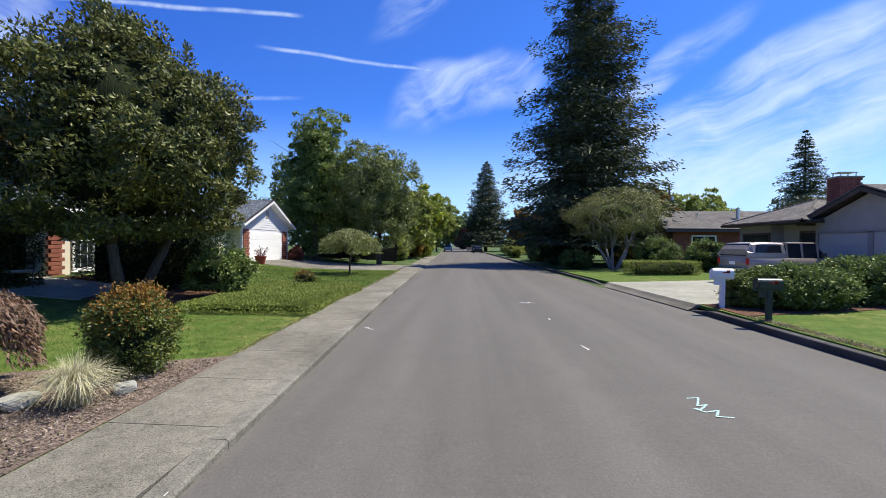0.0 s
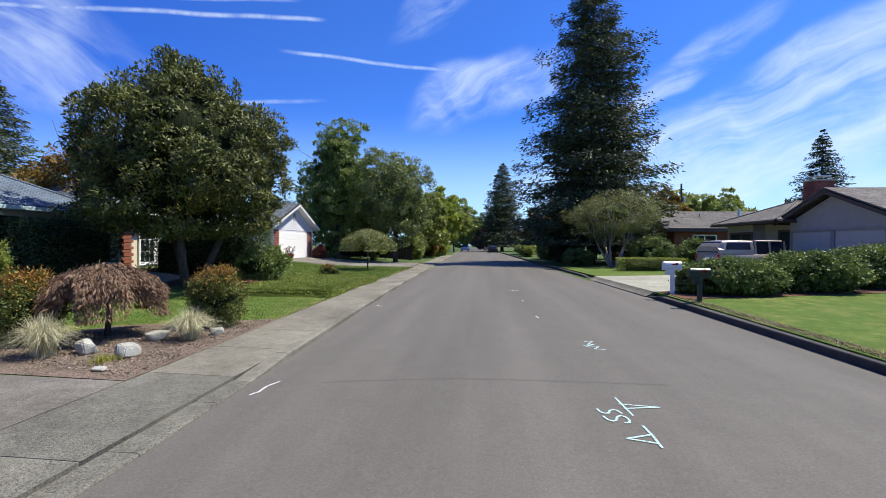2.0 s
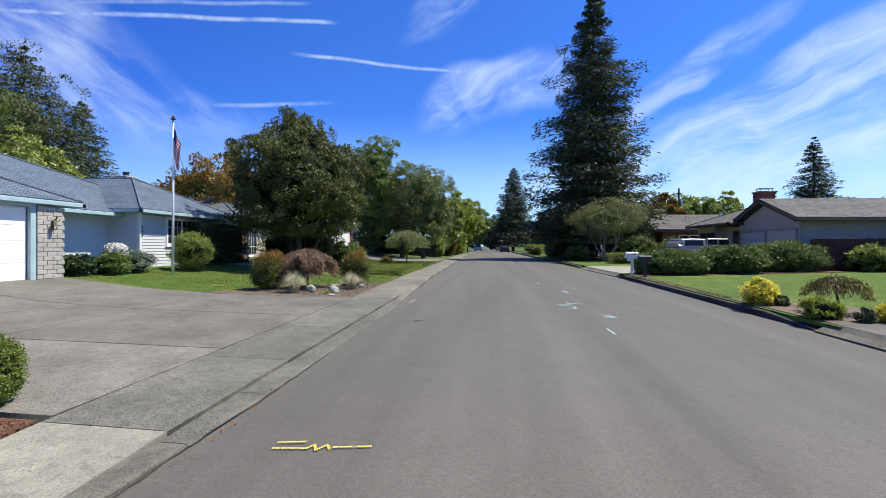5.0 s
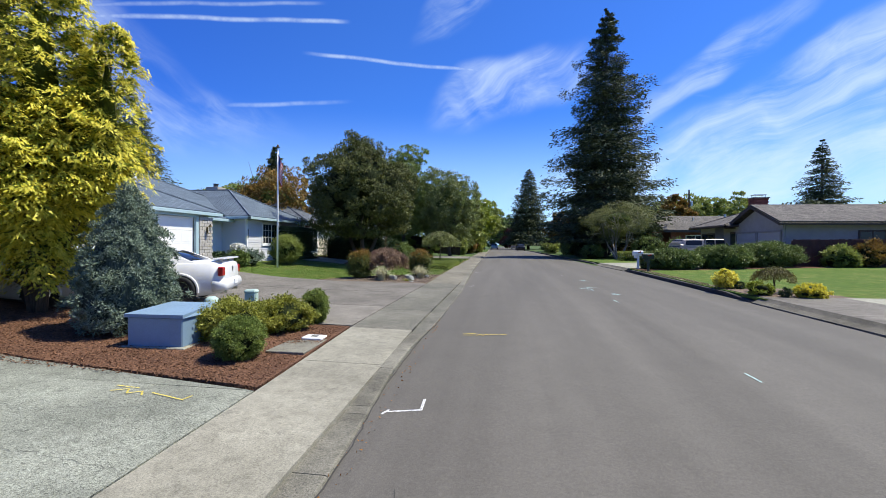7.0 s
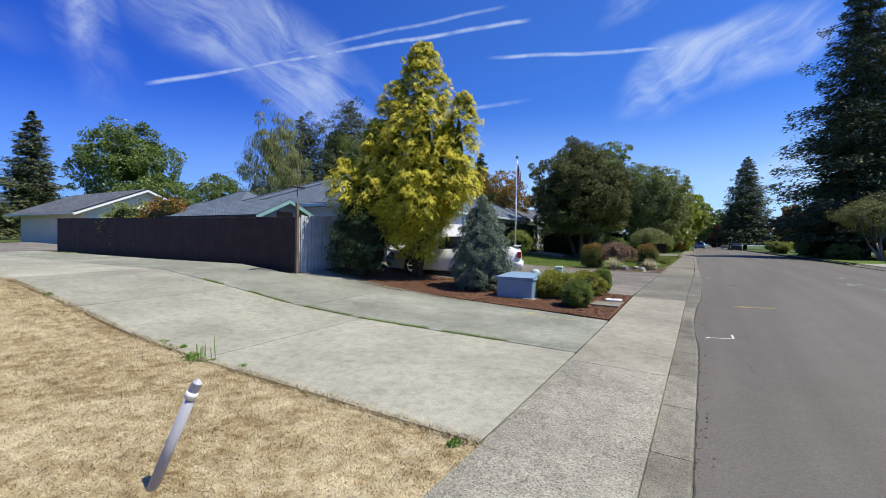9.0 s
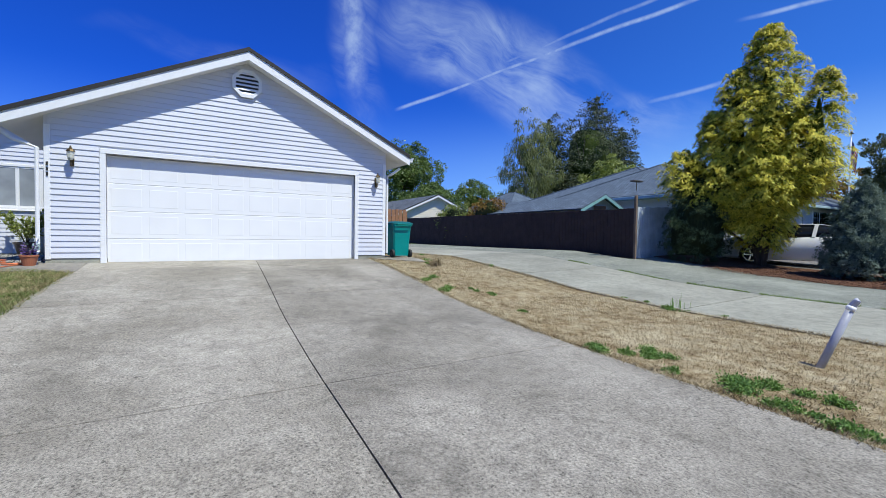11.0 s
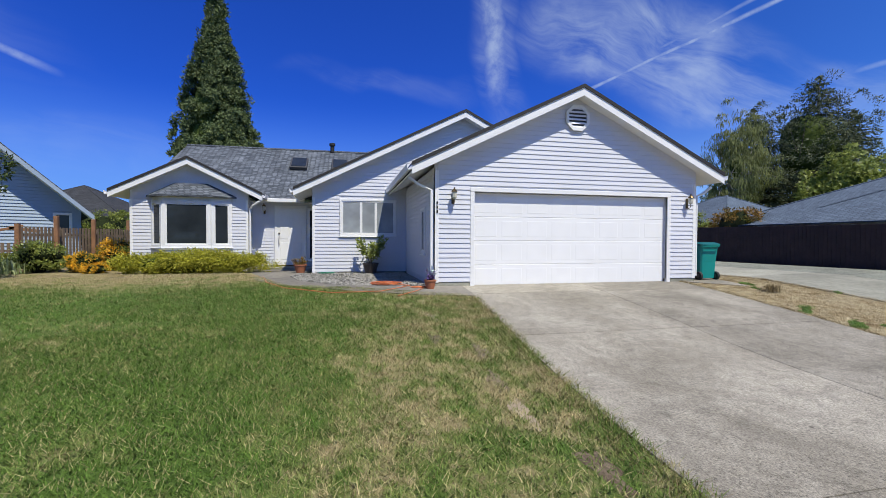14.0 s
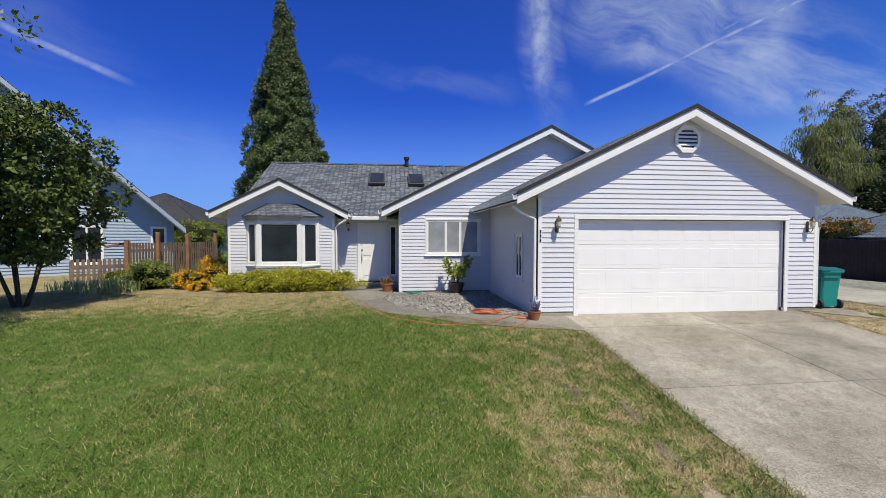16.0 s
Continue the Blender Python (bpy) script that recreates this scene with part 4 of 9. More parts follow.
def feathered(name, at, height, leaders, sprays, per, leaf, mat, inner_mat, core_mat, label, seed, reach=.40, trunk=.11):
    """A cypress-like tree of flat drooping sprays round several leaders (dx, dy, height, girth, foot); green inside, young gold outside."""
    t = thing(name, label, "tree", (at[0], at[1], land(at[0], at[1])))
    r = rng(seed)
    sets = ([], [])
    total = sum(q[2] * q[3] for q in leaders)
    for j, (dx, dy, hh, girth, foot) in enumerate(leaders):
        n = int(sprays * hh * girth / total)
        f = r.beta(1.15, 1.25, n)
        wide = girth * np.interp(f, [0, .12, .3, .55, .8, .93, 1], [.16, .48, 1.0, .86, .50, .2, .04])
        a = r.uniform(0, 6.28, n)
        d = np.stack([np.cos(a) * 1.4, np.sin(a) * 1.4, f * 3.2], 1)
        share = r.uniform(.35, 1.0, n) ** .6
        rad = wide * bumpy(d, seed + j, .95) * share
        lean = np.interp(f, [0, .45, 1], [.45, .92, 1.0])
        c = np.stack([dx * lean + np.cos(a) * rad, dy * lean + np.sin(a) * rad, height * (foot + f * (hh - foot))], 1)
        o = np.stack([np.cos(a), np.sin(a), np.interp(f, [0, .6, 1], [.05, .45, 1.6])], 1)
        o /= np.linalg.norm(o, axis=1, keepdims=True)
        k = np.repeat(np.arange(n), per)
        u = r.uniform(0, 1, len(k)) ** .8
        lat = np.stack([-np.sin(a), np.cos(a), np.zeros(n)], 1)[k] * (r.normal(size=(len(k), 1)) * .36)
        L = (reach * r.uniform(.6, 1.35, n))[k][:, None]
        pos = c[k] + o[k] * L * u[:, None] + lat * L * (1.15 - .75 * u[:, None]) + r.normal(size=(len(k), 3)) * .018
        pos[:, 2] -= (L[:, 0] * .62) * u ** 2 + np.abs(lat).sum(1) * L[:, 0] * .5
        pos[:, 2] = np.maximum(pos[:, 2], .1)
        way = o[k] * (.75 - .4 * u[:, None]) + lat * 1.3 + np.array([0, 0, -.15]) - np.array([0, 0, .65]) * u[:, None]
        face = o[k] * .55 + np.array([0, 0, .8])
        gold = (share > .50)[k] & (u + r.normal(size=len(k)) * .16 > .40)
        for keep, store in ((gold, sets[0]), (~gold, sets[1])):
            store.append((pos[keep], way[keep], face[keep]))
        stem = Shape().tube([(dx * .05, dy * .05, -.1), (dx * .10, dy * .10, height * .08), (dx * .75, dy * .75, height * hh * .45), (dx, dy, height * hh * .95)], [trunk * (1 if j == 0 else .5), trunk * (.9 if j == 0 else .4), trunk * .4, trunk * .06], 8)
        part("trunk" if j == 0 else "stem", stem, BARK, t, smooth=True)
        prof = [(max(.02, girth * .42 * p), height * (foot + (hh - foot) * (.08 + .80 * q))) for q, p in ((.02, .3), (.2, .9), (.45, .8), (.7, .5), (.9, .12))]
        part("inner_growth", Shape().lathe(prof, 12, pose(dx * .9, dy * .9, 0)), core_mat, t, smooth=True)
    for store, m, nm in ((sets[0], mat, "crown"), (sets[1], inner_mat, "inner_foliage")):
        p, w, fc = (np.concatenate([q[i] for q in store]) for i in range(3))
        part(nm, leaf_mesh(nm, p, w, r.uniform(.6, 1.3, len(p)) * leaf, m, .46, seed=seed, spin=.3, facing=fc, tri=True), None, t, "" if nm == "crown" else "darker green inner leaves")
    return t


MAGNOLIA = foliage("magnolia_leaf", (0.020, 0.034, 0.009), (0.175, 0.188, 0.048), (0.26, 0.23, 0.06), 0.12, 0.5, 0.3, 0.16)
FIR = foliage("fir_needle", (0.028, 0.043, 0.020), (0.145, 0.165, 0.072), None, 0, 0.6, 0.3, 0.1)
SEQUOIA = foliage("sequoia_needle", (0.040, 0.070, 0.026), (0.165, 0.205, 0.075), None, 0, 0.6, 0.3, 0.12)
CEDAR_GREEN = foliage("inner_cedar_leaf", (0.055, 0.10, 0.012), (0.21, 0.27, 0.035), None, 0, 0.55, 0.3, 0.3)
OLIVE_LEAF = foliage("olive_leaf", (0.070, 0.085, 0.024), (0.27, 0.28, 0.09), None, 0, 0.5, 0.3, 0.28)
BOX_LEAF = foliage("box_leaf", (0.075, 0.12, 0.02), (0.25, 0.31, 0.07), None, 0, 0.5, 0.3, 0.2)
BRONZE_LEAF = foliage("bronze_leaf", (0.075, 0.070, 0.018), (0.25, 0.225, 0.06), None, 0, 0.5, 0.3, 0.25)
GOLDEN = foliage("golden_cedar_leaf", (0.36, 0.37, 0.03), (1.0, 0.86, 0.13), (0.16, 0.21, 0.02), 0.14, 0.55, 0.3, 0.34)
BLUE_SPRUCE = foliage("blue_spruce_needle", (0.072, 0.108, 0.074), (0.235, 0.295, 0.225), None, 0, 0.65, 0.2, 0.08)
JUNIPER = foliage("juniper_leaf", (0.028, 0.050, 0.024), (0.105, 0.145, 0.068), None, 0, 0.7, 0.15, 0.08)
BROAD = foliage("broad_leaf", (0.048, 0.088, 0.017), (0.195, 0.265, 0.060), None, 0, 0.45, 0.4, 0.3)
LIGHT_BROAD = foliage("light_leaf", (0.10, 0.145, 0.026), (0.38, 0.42, 0.10), None, 0, 0.45, 0.4, 0.38)
LIME = foliage("lime_leaf", (0.12, 0.18, 0.015), (0.38, 0.42, 0.05), None, 0, 0.5, 0.35, 0.3)
ORANGE_LEAF = foliage("orange_leaf", (0.10, 0.075, 0.014), (0.40, 0.22, 0.045), (0.10, 0.13, 0.025), 0.25, 0.5, 0.3, 0.25)
RED_LEAF = foliage("red_leaf", (0.06, 0.022, 0.018), (0.20, 0.065, 0.045), None, 0, 0.5, 0.3, 0.2)
HEDGE_LEAF = foliage("hedge_leaf", (0.050, 0.086, 0.019), (0.235, 0.300, 0.080), None, 0, 0.5, 0.3, 0.18)
WEEPING_RED = foliage("weeping_red_leaf", (0.095, 0.060, 0.038), (0.29, 0.18, 0.115), (0.24, 0.05, 0.05), 0.05, 0.55, 0.3, 0.2)
RUST_TOP = foliage("rust_shrub_leaf", (0.042, 0.070, 0.014), (0.175, 0.205, 0.042), (0.26, 0.16, 0.035), 0.10, 0.5, 0.35, 0.18)
YELLOW_SHRUB = foliage("yellow_shrub_leaf", (0.105, 0.128, 0.018), (0.39, 0.385, 0.06), None, 0, 0.5, 0.35, 0.25)
YELLOW_HEDGE = foliage("yellow_hedge_leaf", (0.17, 0.185, 0.016), (0.60, 0.57, 0.06), None, 0, 0.5, 0.35, 0.25)
WILLOW = foliage("willow_leaf", (0.085, 0.105, 0.030), (0.28, 0.30, 0.10), None, 0, 0.5, 0.3, 0.3)
GRASS_TUFT = foliage("pale_grass_blade", (0.34, 0.33, 0.19), (0.74, 0.70, 0.48), None, 0, 0.6, 0.25, 0.25)
RUST_TIP = foliage("rust_young_leaf", (0.13, 0.07, 0.014), (0.38, 0.20, 0.04), None, 0, 0.5, 0.3, 0.25)
POPLAR = foliage("poplar_leaf", (0.072, 0.120, 0.024), (0.28, 0.35, 0.085), None, 0, 0.45, 0.4, 0.32)
COVER_LEAF = foliage("ground_cover_leaf", (0.12, 0.165, 0.030), (0.34, 0.39, 0.10), None, 0, 0.6, 0.2, 0.25)
CHERRY = foliage("cherry_leaf", (0.070, 0.098, 0.028), (0.25, 0.29, 0.085), None, 0, 0.45, 0.4, 0.3)
LILAC = foliage("lilac_leaf", (0.028, 0.050, 0.011), (0.145, 0.190, 0.050), None, 0, 0.5, 0.3, 0.2)


# ---- houses ----
def boards(parent, o, u, n, z0, z1, span, mat, holes=(), rise=0.112, single=True, proud=0.022):
    """Lap siding on a wall through o, along u, facing n: one wedge a course, cut at the openings. span(z): the wall's ends along u."""
    o, u, n = Vector(o), Vector(u), Vector(n)
    joined = Shape()
    z = z0
    while z < z1 - 0.02:
        zt = min(z + rise, z1)
        a, b = span(z)
        runs = [(a, b)]
        for h0, h1, hz0, hz1 in holes:
            if zt > hz0 + .01 and z < hz1 - .01:
                runs = [q for r0, r1 in runs for q in ((r0, min(r1, h0)), (max(r0, h1), r1)) if q[1] - q[0] > 0.03]
        for r0, r1 in runs:
            if r1 - r0 < 0.05:
                continue
            pts = []
            for uu in (r0, r1):
                for zz, d in ((z, 0.0), (z, proud), (zt, proud * .25), (zt, 0.0)):
                    p = o + u * uu + n * d
                    pts.append((p.x, p.y, zz))
            s = Shape() if single else joined
            s.add(pts, [(0, 1, 2, 3), (7, 6, 5, 4), (0, 4, 5, 1), (1, 5, 6, 2), (2, 6, 7, 3)])
            if single:
                part("siding_board", s, mat, parent)
        z = zt
    if not single:
        part("siding", joined, mat, parent)


def box_part(name, lo, hi, mat, parent, c=0.0, label=""):
    return part(name, Shape().box(*lo, *hi, c), mat, parent, label)


def gable_x(house, xf, xb, yr, zp, y0, y1, slope, mat, trim, thick=0.16, fascia=0.19):
    """A gable roof whose ridge runs along x at yr. Front end at xf."""
    for ye, s in ((y0, -1), (y1, 1)):
        ze = zp - slope * abs(ye - yr)
        q = [(xf, yr, zp), (xb, yr, zp), (xb, ye, ze), (xf, ye, ze)]
        if s > 0:
            q = q[::-1]
        part("roof", Shape().slab(q, 0.05), mat, house)
        # dark drip edge, white barge board and soffit under the overhang
        nz = Vector((0, s * slope, 1)).normalized()
        d = 0.055
        a, b = Vector((xf + .012, yr, zp - d)), Vector((xf + .012, ye, ze - d))
        part("barge_board", Shape().slab([a, b, b - Vector((0, 0, fascia)), a - Vector((0, 0, fascia))], 0.03, Vector((1, 0, 0))), trim, house)
        e0, e1 = Vector((xf + .035, yr, zp + .03)), Vector((xf + .035, ye, ze + .03))
        part("drip_edge", Shape().slab([e0, e1, e1 - Vector((0, 0, .085)), e0 - Vector((0, 0, .085))], .06, Vector((1, 0, 0))), DRIP, house)
        c = [Vector((xf - .02, yr, zp - fascia - .03)), Vector((xb, yr, zp - fascia - .03)), Vector((xb, ye, ze - fascia - .01)), Vector((xf - .02, ye, ze - fascia - .01))]
        part("soffit", Shape().slab(c if s > 0 else c[::-1], 0.02), trim, house)
        g = Shape()
        prof = [(0, 0), (0.02, -.11), (.10, -.12), (.125, 0), (.11, 0), (.09, -.10), (.03, -.095), (.012, 0)]
        pts = [(x, ye + s * (a_ - .01), ze - .035 + b_) for x in (xf + .01, xb) for a_, b_ in prof]
        m = len(prof)
        g.add(pts, [(i, (i + 1) % m, (i + 1) % m + m, i + m) for i in range(m)] + [tuple(range(m)), tuple(range(2 * m - 1, m - 1, -1))])
        part("gutter", g, trim, house)


def hip_roof(house, x0, x1, y0, y1, ze, slope, mat, trim, over=0.45, gutter=True):
    """A hip roof over a rectangle."""
    x0, x1, y0, y1 = x0 - over, x1 + over, y0 - over, y1 + over
    w, d = x1 - x0, y1 - y0
    if w >= d:
        h = slope * d / 2
        r0, r1 = Vector((x0 + d / 2, (y0 + y1) / 2, ze + h)), Vector((x1 - d / 2, (y0 + y1) / 2, ze + h))
        faces = [[(x0, y0, ze), (x1, y0, ze), r1, r0], [(x1, y1, ze), (x0, y1, ze), r0, r1], [(x1, y0, ze), (x1, y1, ze), r1], [(x0, y1, ze), (x0, y0, ze), r0]]
    else:
        h = slope * w / 2
        r0, r1 = Vector(((x0 + x1) / 2, y0 + w / 2, ze + h)), Vector(((x0 + x1) / 2, y1 - w / 2, ze + h))
        faces = [[(x0, y0, ze), (x1, y0, ze), r0], [(x1, y1, ze), (x0, y1, ze), r1], [(x1, y0, ze), (x1, y1, ze), r1, r0], [(x0, y1, ze), (x0, y0, ze), r0, r1]]
    for f in faces:
        part("roof", Shape().slab(f, 0.06), mat, house)
    cap = Shape()
    tops = [r0, r1]
    for c in [(x0, y0), (x1, y0), (x1, y1), (x0, y1)]:
        t = min(tops, key=lambda q: (q.x - c[0]) ** 2 + (q.y - c[1]) ** 2)
        cap.tube([(c[0], c[1], ze + .005), (t.x, t.y, t.z + .005)], .05, 5)
    if (r1 - r0).length > .1:
        cap.tube([r0, r1], .05, 5)
    part("ridge_cap", cap, mat, house)
    e = Shape()
    for a, b in (((x0, y0), (x1, y0)), ((x1, y0), (x1, y1)), ((x1, y1), (x0, y1)), ((x0, y1), (x0, y0))):
        lo, hi = (min(a[0], b[0]) - .06, min(a[1], b[1]) - .06), (max(a[0], b[0]) + .06, max(a[1], b[1]) + .06)
        e.box(lo[0], lo[1], ze - .16, hi[0], hi[1], ze - .035, .012)
    part("gutter", e, trim, house)
    part("soffit", Shape().box(x0, y0, ze - .14, x1, y1, ze - .12), trim, house)
    return ze + h


def window(parent, o, u, n, w, h, sashes, frame=TRIM, glass=GLASS, name="window", rim=0.07, bars=0):
    """A window: outer frame, and each pane in its own sash. o: lower left corner seen from outside."""
    o, u, n = Vector(o), Vector(u), Vector(n)
    m = Matrix((u, n * -1, Vector((0, 0, 1)))).transposed().to_4x4()
    m.translation = o
    ob = new(name)
    ob.parent = parent
    s = Shape()
    for a in ((-rim, -.035, -rim, w + rim, .02, 0), (-rim, -.035, h, w + rim, .02, h + rim), (-rim, -.035, 0, 0, .02, h), (w, -.035, 0, w + rim, .02, h)):
        s.box(*a, .006, m)
    part("window_frame", s, frame, ob)
    part("window_sill", Shape().box(-rim - .03, -.06, -rim - .03, w + rim + .03, .02, -rim, .008, m), frame, ob)
    x = 0
    for k, f in enumerate(sashes):
        x1 = x + f * w
        t = Shape()
        for a in ((x, -.018, 0, x1, .03, .04), (x, -.018, h - .04, x1, .03, h), (x, -.018, .04, x + .04, .03, h - .04), (x1 - .04, -.018, .04, x1, .03, h - .04)):
            t.box(*a, .004, m)
        for b in range(bars):
            xx = x + (x1 - x) * (b + 1) / (bars + 1)
            t.box(xx - .01, -.012, .04, xx + .01, .01, h - .04, 0, m)
        if bars:
            for b in (1, 2):
                t.box(x + .04, -.012, h * b / 3 - .01, x1 - .04, .01, h * b / 3 + .01, 0, m)
        part("sash", t, frame, ob)
        part("pane", Shape().box(x + .03, -.010, .03, x1 - .03, -.002, h - .03, 0, m), glass, ob)
        x = x1
    return ob


def garage_door(parent, o, u, n, w, h, rows=4, cols=8, mat=DOOR_WHITE, name="garage_door"):
    """A sectional door: sections with pressed panels."""
    o, u, n = Vector(o), Vector(u), Vector(n)
    m = Matrix((u, n * -1, Vector((0, 0, 1)))).transposed().to_4x4()
    m.translation = o
    ob = new(name)
    ob.parent = parent
    for r in range(rows):
        z0, z1 = h * r / rows + .0015, h * (r + 1) / rows - .0015
        s = Shape().box(0, .0, z0, w, .04, z1, .008, m)
        for c in range(cols):
            x0, x1 = w * c / cols + .06, w * (c + 1) / cols - .06
            a, b = z0 + .09, z1 - .09
            # raised panel with sloping sides
            pts = [(x0, 0, a), (x1, 0, a), (x1, 0, b), (x0, 0, b), (x0 + .016, -.0022, a + .012), (x1 - .016, -.0022, a + .012), (x1 - .016, -.0022, b - .012), (x0 + .016, -.0022, b - .012)]
            s.add([m @ Vector(p) for p in pts], [(0, 1, 5, 4), (1, 2, 6, 5), (2, 3, 7, 6), (3, 0, 4, 7), (4, 5, 6, 7)])
        part("door_section", s, mat, ob)
    return ob


def wall_lamp(at, n, label="small brass and glass coach lamp on the wall", name="wall_lamp"):
    """A coach lamp on a scrolled bracket."""
    t = thing(name, label, "lamp", at, math.degrees(math.atan2(n[1], n[0])))
    part("back_plate", Shape().box(0, -.035, -.16, .018, .035, .10, .006), BRASS, t)
    part("bracket", Shape().tube([(0, 0, -.1), (.08, 0, -.17), (.14, 0, -.12), (.14, 0, -.06)], .009, 6), BRASS, t)
    part("lantern", Shape().lathe([(.035, -.06), (.055, -.02), (.062, .10), (.05, .105)], 8, pose(.14, 0, 0)), LAMP_GLASS, t, "milky glass lantern")
    part("cap", Shape().lathe([(.075, .10), (.055, .14), (.02, .17), (.012, .21), (.001, .215)], 8, pose(.14, 0, 0)), BRASS, t)
    return t


BRASS = plain("old_brass", (0.15, 0.105, 0.05), 0.35, 0.8)
LAMP_GLASS = plain("lamp_glass", (0.62, 0.60, 0.50), 0.15, 0, 0.8)


def house_a():
    h = thing("house", "white lap-sided one-storey house with a grey shingle roof", "house", (-14.15, -23.34, 0.28))
    inv = h.matrix_basis.inverted()
    kids_before = set(bpy.data.objects)
    fz = 0.29
    X = Vector((0, 1, 0))
    gx, gy0, gy1 = -14.15, -23.34, -16.33
    yr, zp, sl = -19.80, 5.06, 0.487
    # garage block
    dy0, dy1, dz1 = -22.40, -17.20, 2.50
    eave0, eave1 = zp - .19 - sl * (yr - gy0), zp - .19 - sl * (gy1 - yr)
    wall = part("wall", Shape().slab([(gx, gy0, dz1), (gx, gy1, dz1), (gx, gy1, eave1), (gx, yr, zp - .19), (gx, gy0, eave0)], .12, Vector((1, 0, 0))), SIDING, h)
    part("wall", Shape().box(gx - .12, gy0, fz + .1, gx, dy0, dz1), SIDING, h)
    part("wall", Shape().box(gx - .12, dy1, fz + .1, gx, gy1, dz1), SIDING, h)
    hole = [(dy0 - .10 - gy0, dy1 + .10 - gy0, 0, dz1 + .10)]
    boards(wall, (gx, gy0, 0), X, (1, 0, 0), fz + .12, zp - .26, lambda z: (max(0.06, gy0 * -1 + yr - (zp - .20 - z) / sl), min(gy1 - gy0 - .06, -gy0 + yr + (zp - .20 - z) / sl)), SIDING, hole)
    for y in (gy0, gy1 - .09):
        box_part("corner_board", (gx - .06, y, fz + .1), (gx + .022, y + .09, 2.96 if y < -20 else 2.86), TRIM, h, .004)
    for lo, hi in (((gx - .05, dy0 - .10, fz), (gx + .03, dy0, dz1)), ((gx - .05, dy1, fz), (gx + .03, dy1 + .10, dz1)), ((gx - .05, dy0 - .10, dz1), (gx + .034, dy1 + .10, dz1 + .10))):
        box_part("door_trim", lo, hi, TRIM, h, .005)
    box_part("foundation", (gx - .1, gy0, fz - .25), (gx + .004, dy0 - .1, fz + .11), PALE_CONCRETE, h)
    box_part("foundation", (gx - .1, dy1 + .1, fz - .25), (gx + .004, gy1, fz + .11), PALE_CONCRETE, h)
    # the door's recess shows darker jambs, the leaf sits back in it
    garage_door(h, (gx - .10, dy0, fz - .06), X, (1, 0, 0), dy1 - dy0, dz1 - fz + .05)
    # side walls of the garage
    side = part("wall", Shape().box(-18.9, gy0, fz - .2, gx - .06, gy0 + .1, 3.04), SIDING, h)
    boards(side, (gx - .1, gy0, 0), (-1, 0, 0), (0, -1, 0), fz + .12, 3.0, lambda z: (0, 4.7), SIDING, [(1.15, 1.75, 1.0, 2.2)])
    window(h, (-15.27, gy0 - .012, 1.08), (-1, 0, 0), (0, -1, 0), .5, 1.05, [.5, .5])
    side2 = part("wall", Shape().box(-26, gy1 - .1, fz - .2, gx - .06, gy1, 2.94), SIDING, h)
    boards(side2, (gx - .1, gy1, 0), (-1, 0, 0), (0, 1, 0), fz + .12, 2.9, lambda z: (0, 11.5), SIDING)
    gable_x(h, -13.82, -22.5, yr, zp, -23.92, -15.77, sl, SLATE, TRIM)
    # attic vent with slats
    v = new("attic_vent")
    v.parent = h
    oct_ = [(math.cos(radians(22.5 + 45 * k)), math.sin(radians(22.5 + 45 * k))) for k in range(8)]
    s = Shape()
    R, r_, VY, VZ = .335, .262, -19.80, 4.36
    pts = [(gx + .030, VY + a * R, VZ + b * R) for a, b in oct_] + [(gx + .075, VY + a * R, VZ + b * R) for a, b in oct_] + [(gx + .075, VY + a * r_, VZ + b * r_) for a, b in oct_] + [(gx + .034, VY + a * r_, VZ + b * r_) for a, b in oct_]
    s.add(pts, [(i, (i + 1) % 8, 8 + (i + 1) % 8, 8 + i) for i in range(8)] + [(8 + i, 8 + (i + 1) % 8, 16 + (i + 1) % 8, 16 + i) for i in range(8)] + [(16 + i, 16 + (i + 1) % 8, 24 + (i + 1) % 8, 24 + i) for i in range(8)])
    part("vent_frame", s, TRIM, v)
    part("backing", Shape().slab([(gx + .036, VY + a * .29, VZ + b * .29) for a, b in oct_], .01, Vector((1, 0, 0))), PLASTIC_DARK, v)
    for k in range(6):
        z = VZ - .235 + .088 * k
        half = min(.25, .25 - max(0, abs(z + .02 - VZ) - .11))
        part("slat", Shape().slab([(gx + .072, VY - half, z), (gx + .072, VY + half, z), (gx + .042, VY + half, z + .05), (gx + .042, VY - half, z + .05)], .006), TRIM, v)
    # middle gable
    mx, my0, my1 = -18.9, -26.36, -16.6
    yr2, zp2, sl2 = -21.38, 5.73, 0.50
    mid = part("wall", Shape().slab([(mx, my0, fz + .02), (mx, my1, fz + .02), (mx, my1, zp2 - .19 - sl2 * (my1 - yr2)), (mx, yr2, zp2 - .19), (mx, my0, zp2 - .19 - sl2 * (yr2 - my0))], .12, Vector((1, 0, 0))), SIDING, h)
    wy0, wy1, wz0, wz1 = -25.44, -23.74, 1.55, 2.62
    boards(mid, (mx, my0, 0), X, (1, 0, 0), fz + .04, zp2 - .27, lambda z: (max(.07, -my0 + yr2 - (zp2 - .20 - z) / sl2), min((3.05 if z < 2.7 else 9.7), -my0 + yr2 + (zp2 - .20 - z) / sl2)), SIDING,
           [(wy0 - .08 - my0, wy1 + .08 - my0, wz0 - .1, wz1 + .08)])
    box_part("corner_board", (mx - .05, my0 - .005, fz), (mx + .022, my0 + .085, 2.72), TRIM, h, .004)
    window(h, (mx + .006, wy0, wz0), X, (1, 0, 0), wy1 - wy0, wz1 - wz0, [.36, .28, .36], glass=BLIND_GLASS)
